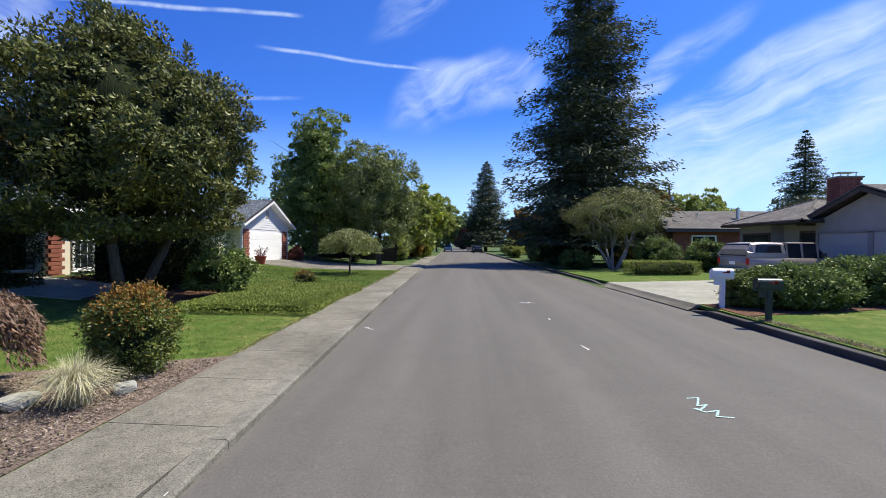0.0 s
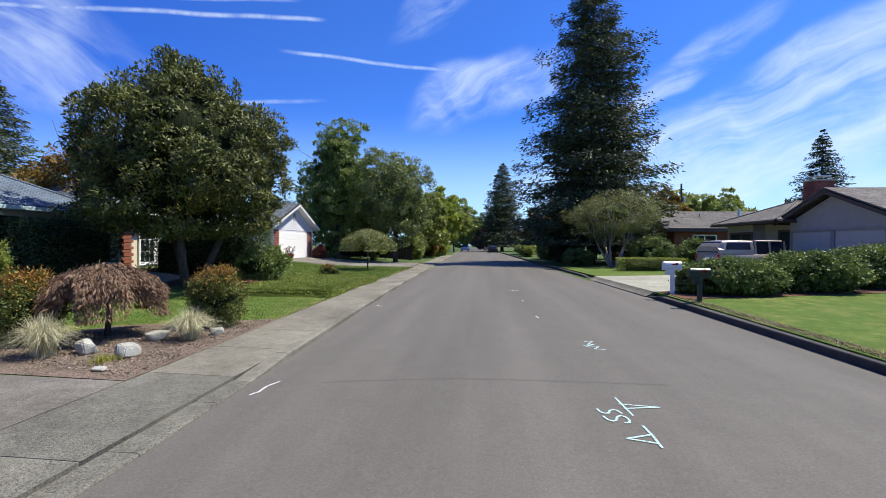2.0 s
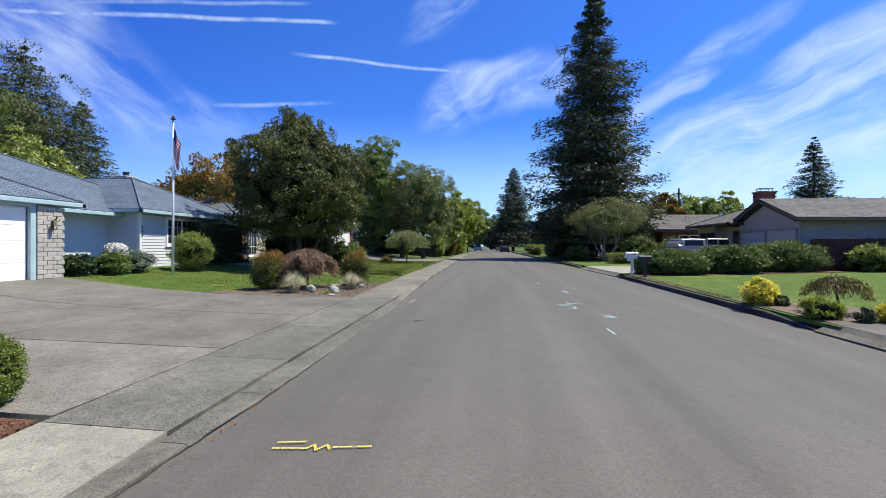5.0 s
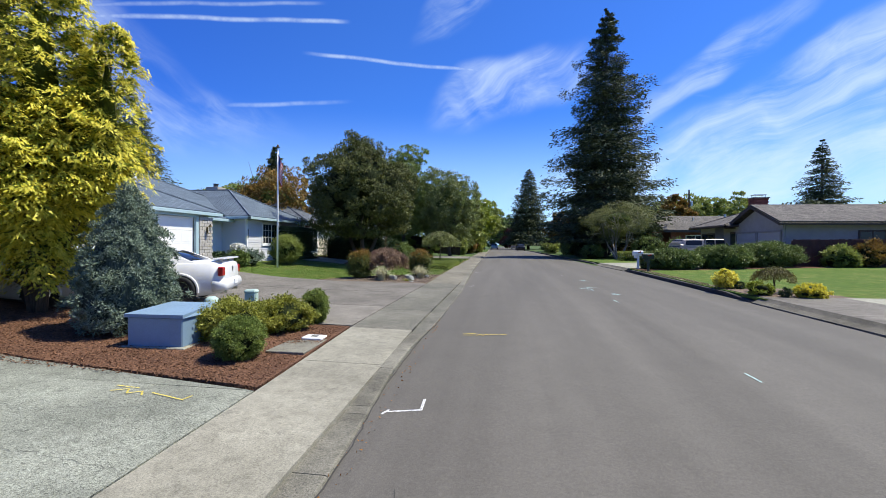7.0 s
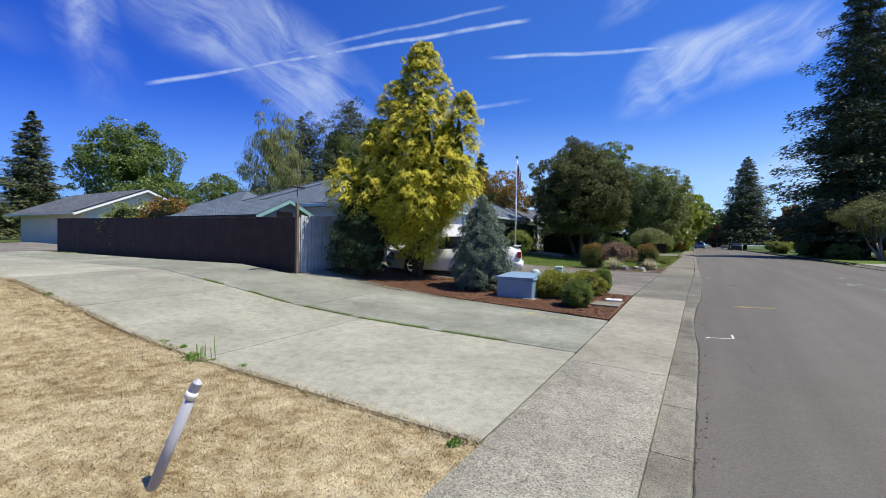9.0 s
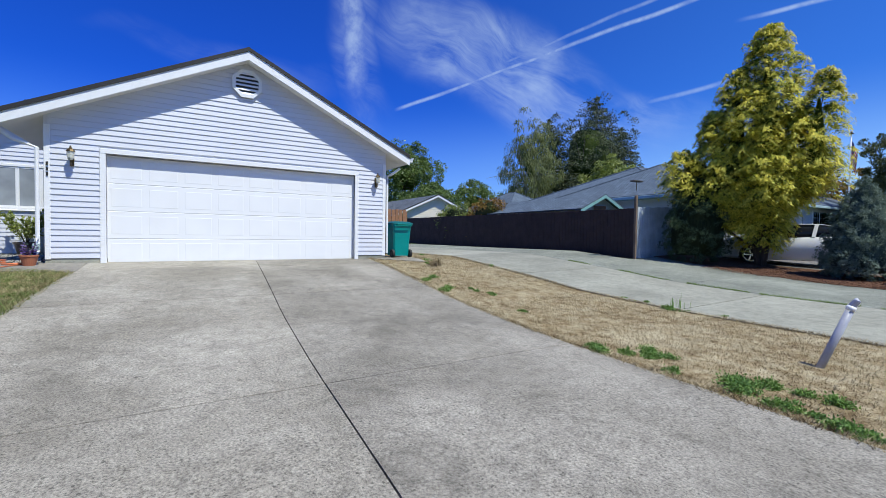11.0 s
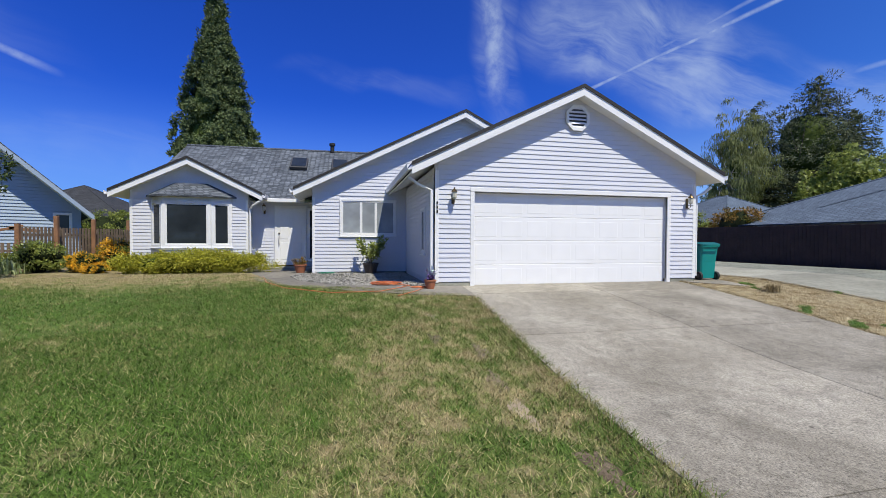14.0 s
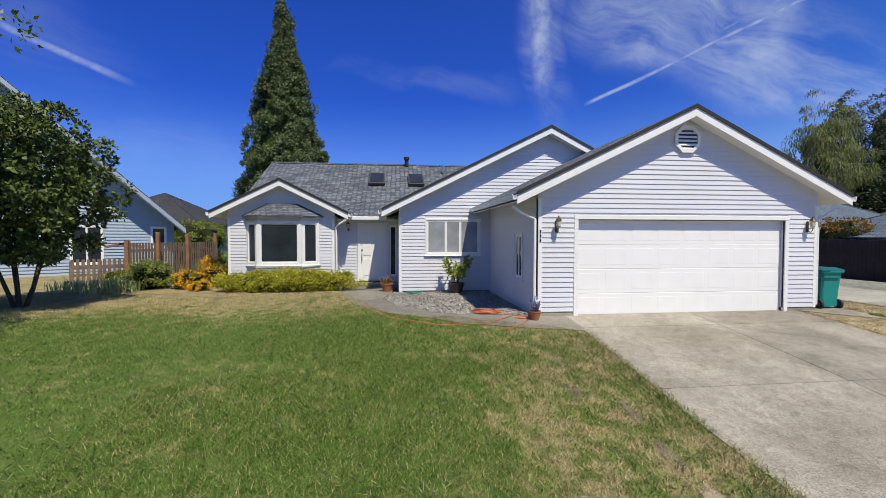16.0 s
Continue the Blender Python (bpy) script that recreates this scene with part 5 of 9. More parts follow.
    gable_x(h, -18.57, -28.0, yr2, zp2, -26.91, -15.98, sl2, SLATE, TRIM)
    part("wall", Shape().box(-24, my0, fz - .2, mx - .06, my0 + .1, 2.84), SIDING, h)
    # front door wall, set back under the eave
    dx = -21.35
    back = part("wall", Shape().box(dx - .12, -28.7, fz - .2, dx, my0, 2.75), SIDING, h)
    boards(back, (dx, -28.64, 0), X, (1, 0, 0), fz + .12, 2.74, lambda z: (0, 2.3), SIDING, [(.76, 2.3, 0, 2.66)])
    door = new("front_door")
    door.parent = h
    part("door_frame", Shape().box(dx, -27.86, fz + .1, dx + .04, -27.78, 2.58, .004).box(dx, -26.82, fz + .1, dx + .04, -26.74, 2.58, .004).box(dx, -27.86, 2.50, dx + .042, -26.74, 2.60, .004), TRIM, door)
    leaf = Shape().box(dx + .004, -27.78, fz + .13, dx + .026, -26.82, 2.50, .004)
    for a, b, c, d in ((-27.68, -27.36, .62, 1.25), (-27.24, -26.92, .62, 1.25), (-27.68, -27.36, 1.38, 2.30), (-27.24, -26.92, 1.38, 2.30)):
        leaf.box(dx + .02, a, c, dx + .036, b, d, .012)
    part("door_leaf", leaf, DOOR_WHITE, door)
    part("door_handle", Shape().tube([(dx + .03, -27.70, 1.18), (dx + .085, -27.70, 1.20), (dx + .085, -27.70, 1.44), (dx + .03, -27.70, 1.46)], .011, 6).lathe([(.03, 0), (.03, .02)], 10, Matrix.Translation((dx + .03, -27.70, 1.58)) @ pose(0, 0, 0, 0, 90, 0)), BRASS, door)
    part("threshold", Shape().box(dx, -27.8, fz + .08, dx + .12, -26.8, fz + .13, .01), BRASS, door)
    window(h, (dx + .012, -26.66, .62), X, (1, 0, 0), .24, 1.86, [1.0], name="side_light", rim=.05)
    tagged(part("porch_slab", Shape().box(dx, -28.64, fz - .3, -20.5, my0, fz + .085, .015), PALE_CONCRETE, h))
    # bay wing
    bx, by0, by1 = -20.75, -32.29, -28.64
    yr3, zp3, sl3 = -30.47, 4.10, 0.495
    bay = part("wall", Shape().slab([(bx, by0, fz - .1), (bx, by1, fz - .1), (bx, by1, zp3 - .18 - sl3 * (by1 - yr3)), (bx, yr3, zp3 - .18), (bx, by0, zp3 - .18 - sl3 * (yr3 - by0))], .12, Vector((1, 0, 0))), SIDING, h)
    boards(bay, (bx, by0, 0), X, (1, 0, 0), fz - .05, zp3 - .25, lambda z: (max(.06, -by0 + yr3 - (zp3 - .19 - z) / sl3), min(by1 - by0 - .06, -by0 + yr3 + (zp3 - .19 - z) / sl3)), SIDING, [(-31.66 - by0, -29.16 - by0, .62, 2.82)])
    for y in (by0 - .004, by1 - .08):
        box_part("corner_board", (bx - .05, y, fz - .1), (bx + .022, y + .085, 2.72), TRIM, h, .004)
    rw = part("wall", Shape().box(dx, by1 - .1, fz - .2, bx - .06, by1, 2.84), SIDING, h)
    boards(rw, (bx - .08, by1, 0), (-1, 0, 0), (0, 1, 0), fz + .1, 2.82, lambda z: (0, 1.05), SIDING)
    part("wall", Shape().box(-28.5, by0, fz - .2, bx - .06, by0 + .1, 2.72), SIDING, h)
    gable_x(h, -20.43, -22.9, yr3, zp3, -32.79, -28.12, sl3, SLATE, TRIM)
    # canted bay window
    b = new("bay_window")
    b.parent = h
    p = [(bx, -31.64), (bx + .42, -31.18), (bx + .42, -29.72), (bx, -29.18)]
    for z0_, z1_, off, mat in ((.62, 1.06, 0.0, SIDING), (2.60, 2.78, 0.0, TRIM), (1.02, 1.10, .05, TRIM), (.60, .66, .03, TRIM)):
        q = [(p[0][0], p[0][1] - off), (p[1][0] + off, p[1][1] - off * .6), (p[2][0] + off, p[2][1] + off * .6), (p[3][0], p[3][1] + off)]
        s = Shape()
        s.add([(*a, z0_) for a in q] + [(*a, z1_) for a in q], [(0, 1, 5, 4), (1, 2, 6, 5), (2, 3, 7, 6), (4, 5, 6, 7), (3, 2, 1, 0), (0, 4, 7, 3)])
        part("bay_panel", s, mat, b)
    for k in range(4):
        z = .66 + .09 * k
        s = Shape()
        for a, c in zip(p, p[1:]):
            d = Vector((c[0] - a[0], c[1] - a[1], 0)).normalized()
            nn = Vector((d.y, -d.x, 0)) * (1 if d.y > 0 else 1)
            nn = Vector((abs(d.y), -d.x * (1 if d.y > 0 else -1), 0))
            s.add([(a[0], a[1], z), (c[0], c[1], z), (c[0] + nn.x * .014, c[1] + nn.y * .014, z), (a[0] + nn.x * .014, a[1] + nn.y * .014, z), (a[0], a[1], z + .09), (c[0], c[1], z + .09)], [(0, 3, 2, 1), (3, 4, 5, 2)])
        part("siding_board", s, SIDING, b)
    for a, c in zip(p, p[1:]):
        d = Vector((c[0] - a[0], c[1] - a[1], 0))
        L = d.length
        d.normalize()
        nn = Vector((d.y, -d.x, 0))
        window(b, (a[0] + d.x * .10 + nn.x * .0, a[1] + d.y * .10 + nn.y * .0, 1.18), d, nn, L - .20, 1.36, [1.0], rim=.10)
    # Black sheet behind the panes stands for the unlit room.
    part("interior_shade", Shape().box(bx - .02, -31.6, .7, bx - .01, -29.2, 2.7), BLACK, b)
    q = [(p[0][0], p[0][1] - .18), (p[1][0] + .16, p[1][1] - .1), (p[2][0] + .16, p[2][1] + .1), (p[3][0], p[3][1] + .18)]
    t = [(bx + .02, -30.98, 3.24), (bx + .10, -30.88, 3.24), (bx + .10, -30.0, 3.24), (bx + .02, -29.9, 3.24)]
    s = Shape()
    s.add([(*a, 2.82) for a in q] + t + [(*a, 2.76) for a in q], [(0, 1, 5, 4), (1, 2, 6, 5), (2, 3, 7, 6), (4, 5, 6, 7), (8, 9, 1, 0), (9, 10, 2, 1), (10, 11, 3, 2), (11, 10, 9, 8)])
    part("bay_roof", s, SLATE, b)
    # main roof, ridge along y
    zr, xr, ze, xe = 5.36, -25.0, 2.84, -20.95
    y0, y1 = -31.9, -21.2
    part("roof", Shape().slab([(xe, -28.3, ze), (xe, y1, ze), (xr, y1, zr), (xr, y0, zr), (xr + 2.3, -31.2, zr - (zr - ze) / (xr - xe) * -2.3 * 1.0), (-22.7, -30.4, 3.93)], .06, Vector((.53, 0, .85))), SLATE, h)
    part("roof", Shape().slab([(xe - .2, y0 - .5, ze), (-22.6, -30.45, 3.88), (xr, y0, zr)], .06, Vector((.53, 0, .85))), SLATE, h)
    part("roof", Shape().slab([(xr, y0, zr), (xr, y1, zr), (-29.2, y1, ze), (-29.2, y0 - .6, ze)], .06, Vector((-.53, 0, .85))), SLATE, h)
    part("gable_end", Shape().slab([(xe - .4, y0 - .35, ze - .1), (xr, y0 + .05, zr - .08), (-28.8, y0 - .35, ze - .1)], .08, Vector((0, -1, 0))), SIDING, h)
    part("soffit", Shape().box(dx, -28.6, 2.70, xe + .02, my0, 2.72), TRIM, h)
    part("gutter", Shape().box(xe - .02, -28.3, ze - .15, xe + .10, my0 - .4, ze - .02, .015), TRIM, h)
    part("ridge_cap", Shape().tube([(xr, y0, zr), (xr, y1, zr)], .06, 6), SLATE, h)
    for y in (-27.2, -25.55):
        k = new("skylight")
        k.parent = h
        m = Matrix.Translation((-23.5, y, 4.473)) @ pose(0, 0, 0, 0, math.degrees(math.atan(.622)), 0)
        part("kerb_frame", Shape().box(-.50, -.34, -.02, .50, .34, .12, .02, m), PLASTIC_DARK, k)
        part("pane", Shape().box(-.43, -.28, .12, .43, .28, .14, .01, m), GLASS, k)
    part("flue", Shape().lathe([(.09, 0), (.09, .30), (.13, .31), (.13, .42), (.05, .44)], 12, pose(-24.9, -25.9, 5.3)), BLACK, h)
    part("vent_pipe", Shape().lathe([(.05, 0), (.05, .3)], 10, pose(-24.2, -24.3, 5.0)), STEEL, h)
    # downpipes
    def pipe(pts):
        part("downpipe", Shape().tube(pts, .035, 8), TRIM, h)
    pipe([(-14.1, -23.95, 2.78), (-14.05, -23.75, 2.62), (-14.10, -23.43, 2.5), (-14.10, -23.43, .55), (-14.0, -23.5, .42)])
    pipe([(-14.05, -15.95, 2.78), (-14.1, -16.15, 2.62), (-14.2, -16.26, 2.55), (-14.2, -16.26, .45)])
    pipe([(-20.4, -28.22, 2.66), (-20.5, -28.45, 2.52), (-20.66, -28.56, 2.42), (-20.66, -28.56, .5)])
    for ob in set(bpy.data.objects) - kids_before:
        if ob.parent == h:
            ob.matrix_parent_inverse = inv
    return h


PLASTIC_DARK = plain("dark_plastic", (0.06, 0.058, 0.055), 0.5)


def simple_house(name, label, at, walls, wall_mat, build, turn=0.0):
    """A house seen from some way off: wall blocks, then build() adds roofs and openings."""
    h = thing(name, label, "house", at)
    before = set(bpy.data.objects)
    for lo, hi in walls:
        part("wall", Shape().box(*lo, *hi), wall_mat, h)
    build(h)
    inv = h.matrix_basis.inverted()
    h.matrix_basis = h.matrix_basis @ pose(0, 0, 0, 0, 0, turn)
    for ob in set(bpy.data.objects) - before:
        if ob.parent == h:
            ob.matrix_parent_inverse = inv
    return h


E_X, E_Y = Vector((1, 0, 0)), Vector((0, 1, 0))


def build_b(h):
    # garage wing facing the street
    boards(h, (-12.0, -4.4, 0), E_Y, E_X, .4, 2.55, lambda z: (0, 6.9), SIDING, [(.5, 6.0, 0, 2.5), (6.0, 6.9, 0, 3)], single=False, rise=.13)
    garage_door(h, (-12.05, -3.7, .48), E_Y, E_X, 5.22, 2.0, 4, 8)
    box_part("door_trim", (-12.03, 1.53, .40), (-11.93, 1.67, 2.60), BLUE_TRIM, h)
    box_part("door_trim", (-12.03, -3.85, 2.484), (-11.93, 1.527, 2.60), BLUE_TRIM, h)
    p = new("pillar")
    p.parent = h
    r = rng(4)
    for i in range(17):
        for j in range(3):
            y0 = 1.69 + j * .27 - (.11 if i % 2 else 0)
            y0, y1 = max(1.69, y0), min(2.45, y0 + .262)
            part("brick", Shape().box(-12.1, y0, .40 + i * .125, -11.91 + r.uniform(0, .012), y1, .515 + i * .125, .008), PALE_BRICK, p)
    part("mortar", Shape().box(-12.15, 1.70, .3, -11.93, 2.44, 2.52), PALE_CONCRETE, p)
    hip_roof(h, -19.5, -12.3, -4.5, 2.5, 2.74, .46, BLUE_SLATE, BLUE_TRIM)
    # front wing with the window
    boards(h, (-12.9, 6.3, 0), E_Y, E_X, .5, 2.65, lambda z: (0, 5.6), SIDING, [(1.35, 3.2, 1.45, 2.6)], single=False, rise=.12)
    boards(h, (-12.95, 6.3, 0), (-1, 0, 0), (0, -1, 0), .5, 2.65, lambda z: (0, 5.0), SIDING, single=False, rise=.12)
    window(h, (-12.88, 7.7, 1.5), E_Y, E_X, 1.7, 1.05, [.5, .5], bars=2)
    box_part("corner_board", (-12.96, 6.26, .4), (-12.86, 6.36, 2.7), TRIM, h)
    hip_roof(h, -24.0, -12.95, 6.35, 12.0, 2.84, .50, BLUE_SLATE, BLUE_TRIM)
    # long rear block with its ridge towards the lane
    hip_roof(h, -23.6, -14.0, -3.6, 11.0, 2.70, .44, BLUE_SLATE, BLUE_TRIM)
    for x, y, z in ((-21.0, .2, 4.15), (-19.3, 1.0, 4.45), (-17.2, 1.2, 4.5)):
        part("roof_vent", Shape().lathe([(.045, -.1), (.045, .3), (.06, .31)], 8, pose(x, y, z)), STEEL, h)
    for x, y, z in ((-18.6, 1.6, 4.68), (-16.2, .5, 4.3)):
        part("roof_vent", Shape().lump((x, y, z + .04), (.22, .2, .12), .05), PLASTIC_DARK, h)
    c = new("chimney")
    c.parent = h
    part("stack", Shape().box(-16.3, 2.42, 3.6, -15.75, 2.98, 4.62, .02), SIDING, c)
    part("flue", Shape().lathe([(.16, 0), (.16, .25), (.22, .27), (.2, .33)], 12, pose(-16.0, 2.70, 4.62)), PLASTIC_DARK, c)
    c = new("chimney")
    c.parent = h
    part("stack", Shape().box(-18.6, 11.1, 3.6, -17.8, 11.9, 4.95, .02), GREY_WALL, c)
    part("flue", Shape().lathe([(.14, 0), (.14, .2), (.2, .22)], 12, pose(-18.2, 11.5, 4.95)), PLASTIC_DARK, c)


PALE_BRICK = plain("pale_brick", (0.46, 0.43, 0.40), 0.85, vary=0.2, grain=50, relief=0.4)
RED_BRICK = plain("red_brick", (0.26, 0.085, 0.055), 0.85, vary=0.3, grain=50, relief=0.4)


def build_c(h):
    yr, x = 28.5, -12.8
    part("wall", Shape().slab([(x + .0, 25.2, .4), (x, 32.0, .4), (x, 32.0, 3.0), (x, yr, 4.45), (x, 25.2, 3.0)], .12, Vector((1, 0, 0))), SIDING, h)
    boards(h, (x, 25.2, 0), E_Y, E_X, .5, 4.4, lambda z: (max(.0, 3.3 - (4.5 - z) / .43), min(6.8, 3.3 + (4.5 - z) / .43)), SIDING, [(.7, 5.6, 0, 2.75), (5.7, 6.8, 0, 2.9)], single=False, rise=.15)
    garage_door(h, (x + .03, 26.0, .62), E_Y, E_X, 4.7, 1.95, 4, 6)
    b = new("brick_pier")
    b.parent = h
    for yy in (25.25, 30.95):
        for i in range(14):
            for j in range(3):
                y0 = yy + j * .27 - (.1 if i % 2 else 0)
                part("brick", Shape().box(x, max(yy, y0), .5 + i * .16, x + .06, min(yy + .75, y0 + .25), .64 + i * .16, .006), RED_BRICK, b)
    gable_x(h, x + .45, x - 9, yr, 4.75, 24.6, 32.4, .43, SLATE, TRIM)
    part("attic_vent", Shape().box(x, 28.3, 3.5, x + .04, 28.7, 4.0, .01), GREY_WALL, h)
    window(h, (-13.36, 17.6, 1.1), E_Y, E_X, 1.6, 1.2, [.5, .5], bars=2)
    window(h, (-13.36, 21.2, 1.1), E_Y, E_X, 1.8, 1.2, [.5, .5], bars=2)
    window(h, (-13.36, 14.6, .9), E_Y, E_X, .8, 1.5, [1.], bars=2)
    for i in range(16):
        part("brick", Shape().box(-13.4, 13.6 + (.1 if i % 2 else 0), .5 + i * .14, -13.3, 14.1 + (.1 if i % 2 else 0), .62 + i * .14, .006), RED_BRICK, b)
    hip_roof(h, -22, -13.4, 13.4, 24.6, 3.0, .42, SLATE, TRIM)


def build_d(h):
    x, yr = 15.6, 17.1
    part("wall", Shape().slab([(x, 19.7, .4), (x, 14.5, .4), (x, 14.5, 2.95), (x, yr, 4.0), (x, 19.7, 2.95)], .12, Vector((-1, 0, 0))), GREY_WALL, h)
    garage_door(h, (x - .01, 17.0, .45), (0, -1, 0), (-1, 0, 0), 2.3, 2.0, 4, 1, PALE_DOOR)
    garage_door(h, (x - .01, 19.5, .45), (0, -1, 0), (-1, 0, 0), 2.3, 2.0, 4, 1, PALE_DOOR)
    for y0, z0, y1, z1 in ((14.62, 2.46, 19.58, 2.56), (14.60, .4, 14.70, 2.5), (17.0, .4, 17.2, 2.5), (19.5, .4, 19.6, 2.5)):
        box_part("door_trim", (x - .06, y0, z0), (x + .01, y1, z1), GREY_TRIM, h)
    for ye, s in ((14.05, -1), (20.15, 1)):
        ze = 4.22 - .40 * abs(ye - yr)
        q = [(x - .42, yr, 4.22), (x + 15, yr, 4.22), (x + 15, ye, ze), (x - .42, ye, ze)]
        part("roof", Shape().slab(q if s < 0 else q[::-1], .06), BROWN_SHINGLE, h)
        a, b = Vector((x - .43, yr, 4.17)), Vector((x - .43, ye, ze - .05))
        part("barge_board", Shape().slab([a, b, b - Vector((0, 0, .15)), a - Vector((0, 0, .15))], .04, Vector((-1, 0, 0))), BROWN_TRIM, h)
        part("gutter", Shape().box(x - .5, ye - .06, ze - .16, x + 15, ye + .06, ze - .04, .01), BROWN_TRIM, h)
    hip_roof(h, 15.3, 23.5, 19.9, 24.4, 3.08, .40, BROWN_SHINGLE, BROWN_TRIM, over=.6)
    window(h, (15.28, 24.0, 1.0), (0, -1, 0), (-1, 0, 0), 1.9, 1.5, [.5, .5], BROWN_TRIM)
    window(h, (15.9, 20.9, .55), (0, -1, 0), (-1, 0, 0), .9, 2.0, [1.], BROWN_TRIM, name="entry_glass")
    window(h, (19.6, 14.47, 1.4), E_X, (0, -1, 0), 1.3, 1.1, [.5, .5], BROWN_TRIM)
    c = new("chimney")
    c.parent = h
    for i in range(13):
        for j in range(4):
            x0 = 17.0 + j * .26 - (.1 if i % 2 else 0)
            part("brick", Shape().box(max(17.0, x0), 20.2, 3.7 + i * .1, min(18.0, x0 + .25), 20.9, 3.79 + i * .1, .006), RED_BRICK, c)
    part("cap", Shape().box(16.95, 20.15, 5.0, 18.05, 20.95, 5.08, .01), PALE_CONCRETE, c)
    part("spark_cover", Shape().box(17.1, 20.3, 5.25, 17.9, 20.8, 5.28).box(17.15, 20.33, 5.08, 17.18, 20.36, 5.26).box(17.82, 20.33, 5.08, 17.85, 20.36, 5.26).box(17.15, 20.74, 5.08, 17.18, 20.77, 5.26).box(17.82, 20.74, 5.08, 17.85, 20.77, 5.26), STEEL, c)


BROWN_TRIM = plain("brown_trim", (0.075, 0.05, 0.038), 0.6)


def build_e(h):
    for ye, s in ((34.6, -1), (44, 1)):
        q = [(16.0, 39, 4.9), (33.0, 39, 4.9), (33.0, ye, 3.2), (16.0, ye, 3.2)]
        part("roof", Shape().slab(q if s < 0 else q[::-1], .08), BROWN_SHINGLE, h)
    part("gutter", Shape().box(16.0, 34.5, 3.0, 33, 34.65, 3.18), BROWN_TRIM, h)
    for x in (18.5, 22.5, 27.0):
        window(h, (x, 35.38, 1.5), E_X, (0, -1, 0), 1.8, 1.2, [.5, .5], TRIM)
    part("flue", Shape().lathe([(.12, 0), (.12, .8), (.2, .85)], 10, pose(23.0, 37.0, 4.2)), STEEL, h)
    part("flue", Shape().lathe([(.06, 0), (.06, .5)], 10, pose(20.0, 37.5, 4.2)), STEEL, h)


def build_f(h):
    part("wall", Shape().slab([(-40.5, -3.6, .4), (-40.5, 4.6, .4), (-40.5, 4.6, 2.9), (-40.5, .5, 4.7), (-40.5, -3.6, 2.9)], .15, Vector((1, 0, 0))), SIDING_CREAM, h)
    boards(h, (-40.5, -3.6, 0), E_Y, E_X, .5, 4.6, lambda z: (max(0, 4.1 - (4.75 - z) / .44), min(8.2, 4.1 + (4.75 - z) / .44)), SIDING_CREAM, single=False, rise=.18)
    gable_x(h, -40.0, -54, .5, 5.0, -4.3, 5.3, .44, SLATE, TRIM)
    garage_door(h, (-42.6, -3.62, .5), (-1, 0, 0), (0, -1, 0), 2.6, 2.0, 4, 4, SIDING_CREAM)


def build_g(h):
    x, yr, zp, sl = -29.0, -44.6, 9.3, .95
    part("wall", Shape().slab([(x, -52, 0), (x, -37.9, 0), (x, -37.9, 2.7), (x, yr, 9.0), (x, -52, 2.0)], .12, Vector((1, 0, 0))), SIDING_BLUE, h)
    boards(h, (x, -52, 0), E_Y, E_X, .1, 8.4, lambda z: (0, min(14.1, 7.4 + (9.0 - z) / sl)), SIDING_BLUE, [(9.95, 11.2, .72, 2.6), (13.1, 13.75, 1.5, 2.6)], single=False, rise=.15, proud=.05)
    window(h, (x + .02, -42.0, .80), E_Y, E_X, 1.12, 1.72, [.5, .5])
    window(h, (x + .02, -38.85, 1.55), E_Y, E_X, .55, .95, [1.])
    for ye, s in ((-37.45, 1), (-52.4, -1)):
        ze = zp - sl * abs(ye - yr)
        q = [(x + .95, yr, zp), (x - 11, yr, zp), (x - 11, ye, ze), (x + .95, ye, ze)]
        part("roof", Shape().slab(q if s < 0 else q[::-1], .07), SLATE, h)
        a, b = Vector((x + .96, yr, zp - .06)), Vector((x + .96, ye, ze - .06))
        part("barge_board", Shape().slab([a, b, b - Vector((0, 0, .22)), a - Vector((0, 0, .22))], .04, Vector((1, 0, 0))), SIDING_BLUE, h)
        a, b = Vector((x + .93, yr, zp - .25)), Vector((x + .93, ye, ze - .25))
        part("soffit", Shape().slab([a, b, b - Vector((.95, 0, 0)), a - Vector((.95, 0, 0))], .02), TRIM, h)


house_a()
simple_house("house", "white-sided house with a blue-grey hip roof and double garage", (-12, 0, .4),
             [((-19.4, -4.4, .3), (-12.1, 2.43, 2.65)), ((-23.9, 6.3, .3), (-12.95, 12.0, 2.75)), ((-23.5, -3.5, .3), (-14.2, 11, 2.6))], SIDING, build_b)
simple_house("house", "white house with red brick piers and a gabled garage", (-13, 25, .5),
             [((-22, 25.3, .4), (-12.95, 31.9, 3.0)), ((-22, 13.6, .4), (-13.4, 24.5, 2.95))], SIDING_CREAM, build_c)
simple_house("house", "grey stucco house with brown trim and a brick chimney", (16, 17, .4),
             [((15.75, 14.5, .3), (30, 19.7, 2.9)), ((15.9, 19.8, .3), (23.5, 22.0, 3.0)), ((15.3, 22.0, .3), (23.5, 24.4, 3.0))], GREY_WALL, build_d)
simple_house("house", "low brown-roofed brick house behind shrubs", (20, 38, .5), [((17, 35.4, .4), (32, 43, 3.2))], RED_BRICK, build_e)
simple_house("house", "cream-sided gabled house at the end of the lane", (-42, 0, .5), [((-53, -3.6, .4), (-40.65, 4.6, 2.9))], SIDING_CREAM, build_f)
simple_house("house", "pale blue lap-sided house with a steep dark roof", (-29, -37.9, .2), [((-39, -51.9, 0), (-29.12, -37.9, 2.7))], SIDING_BLUE, build_g, 30)
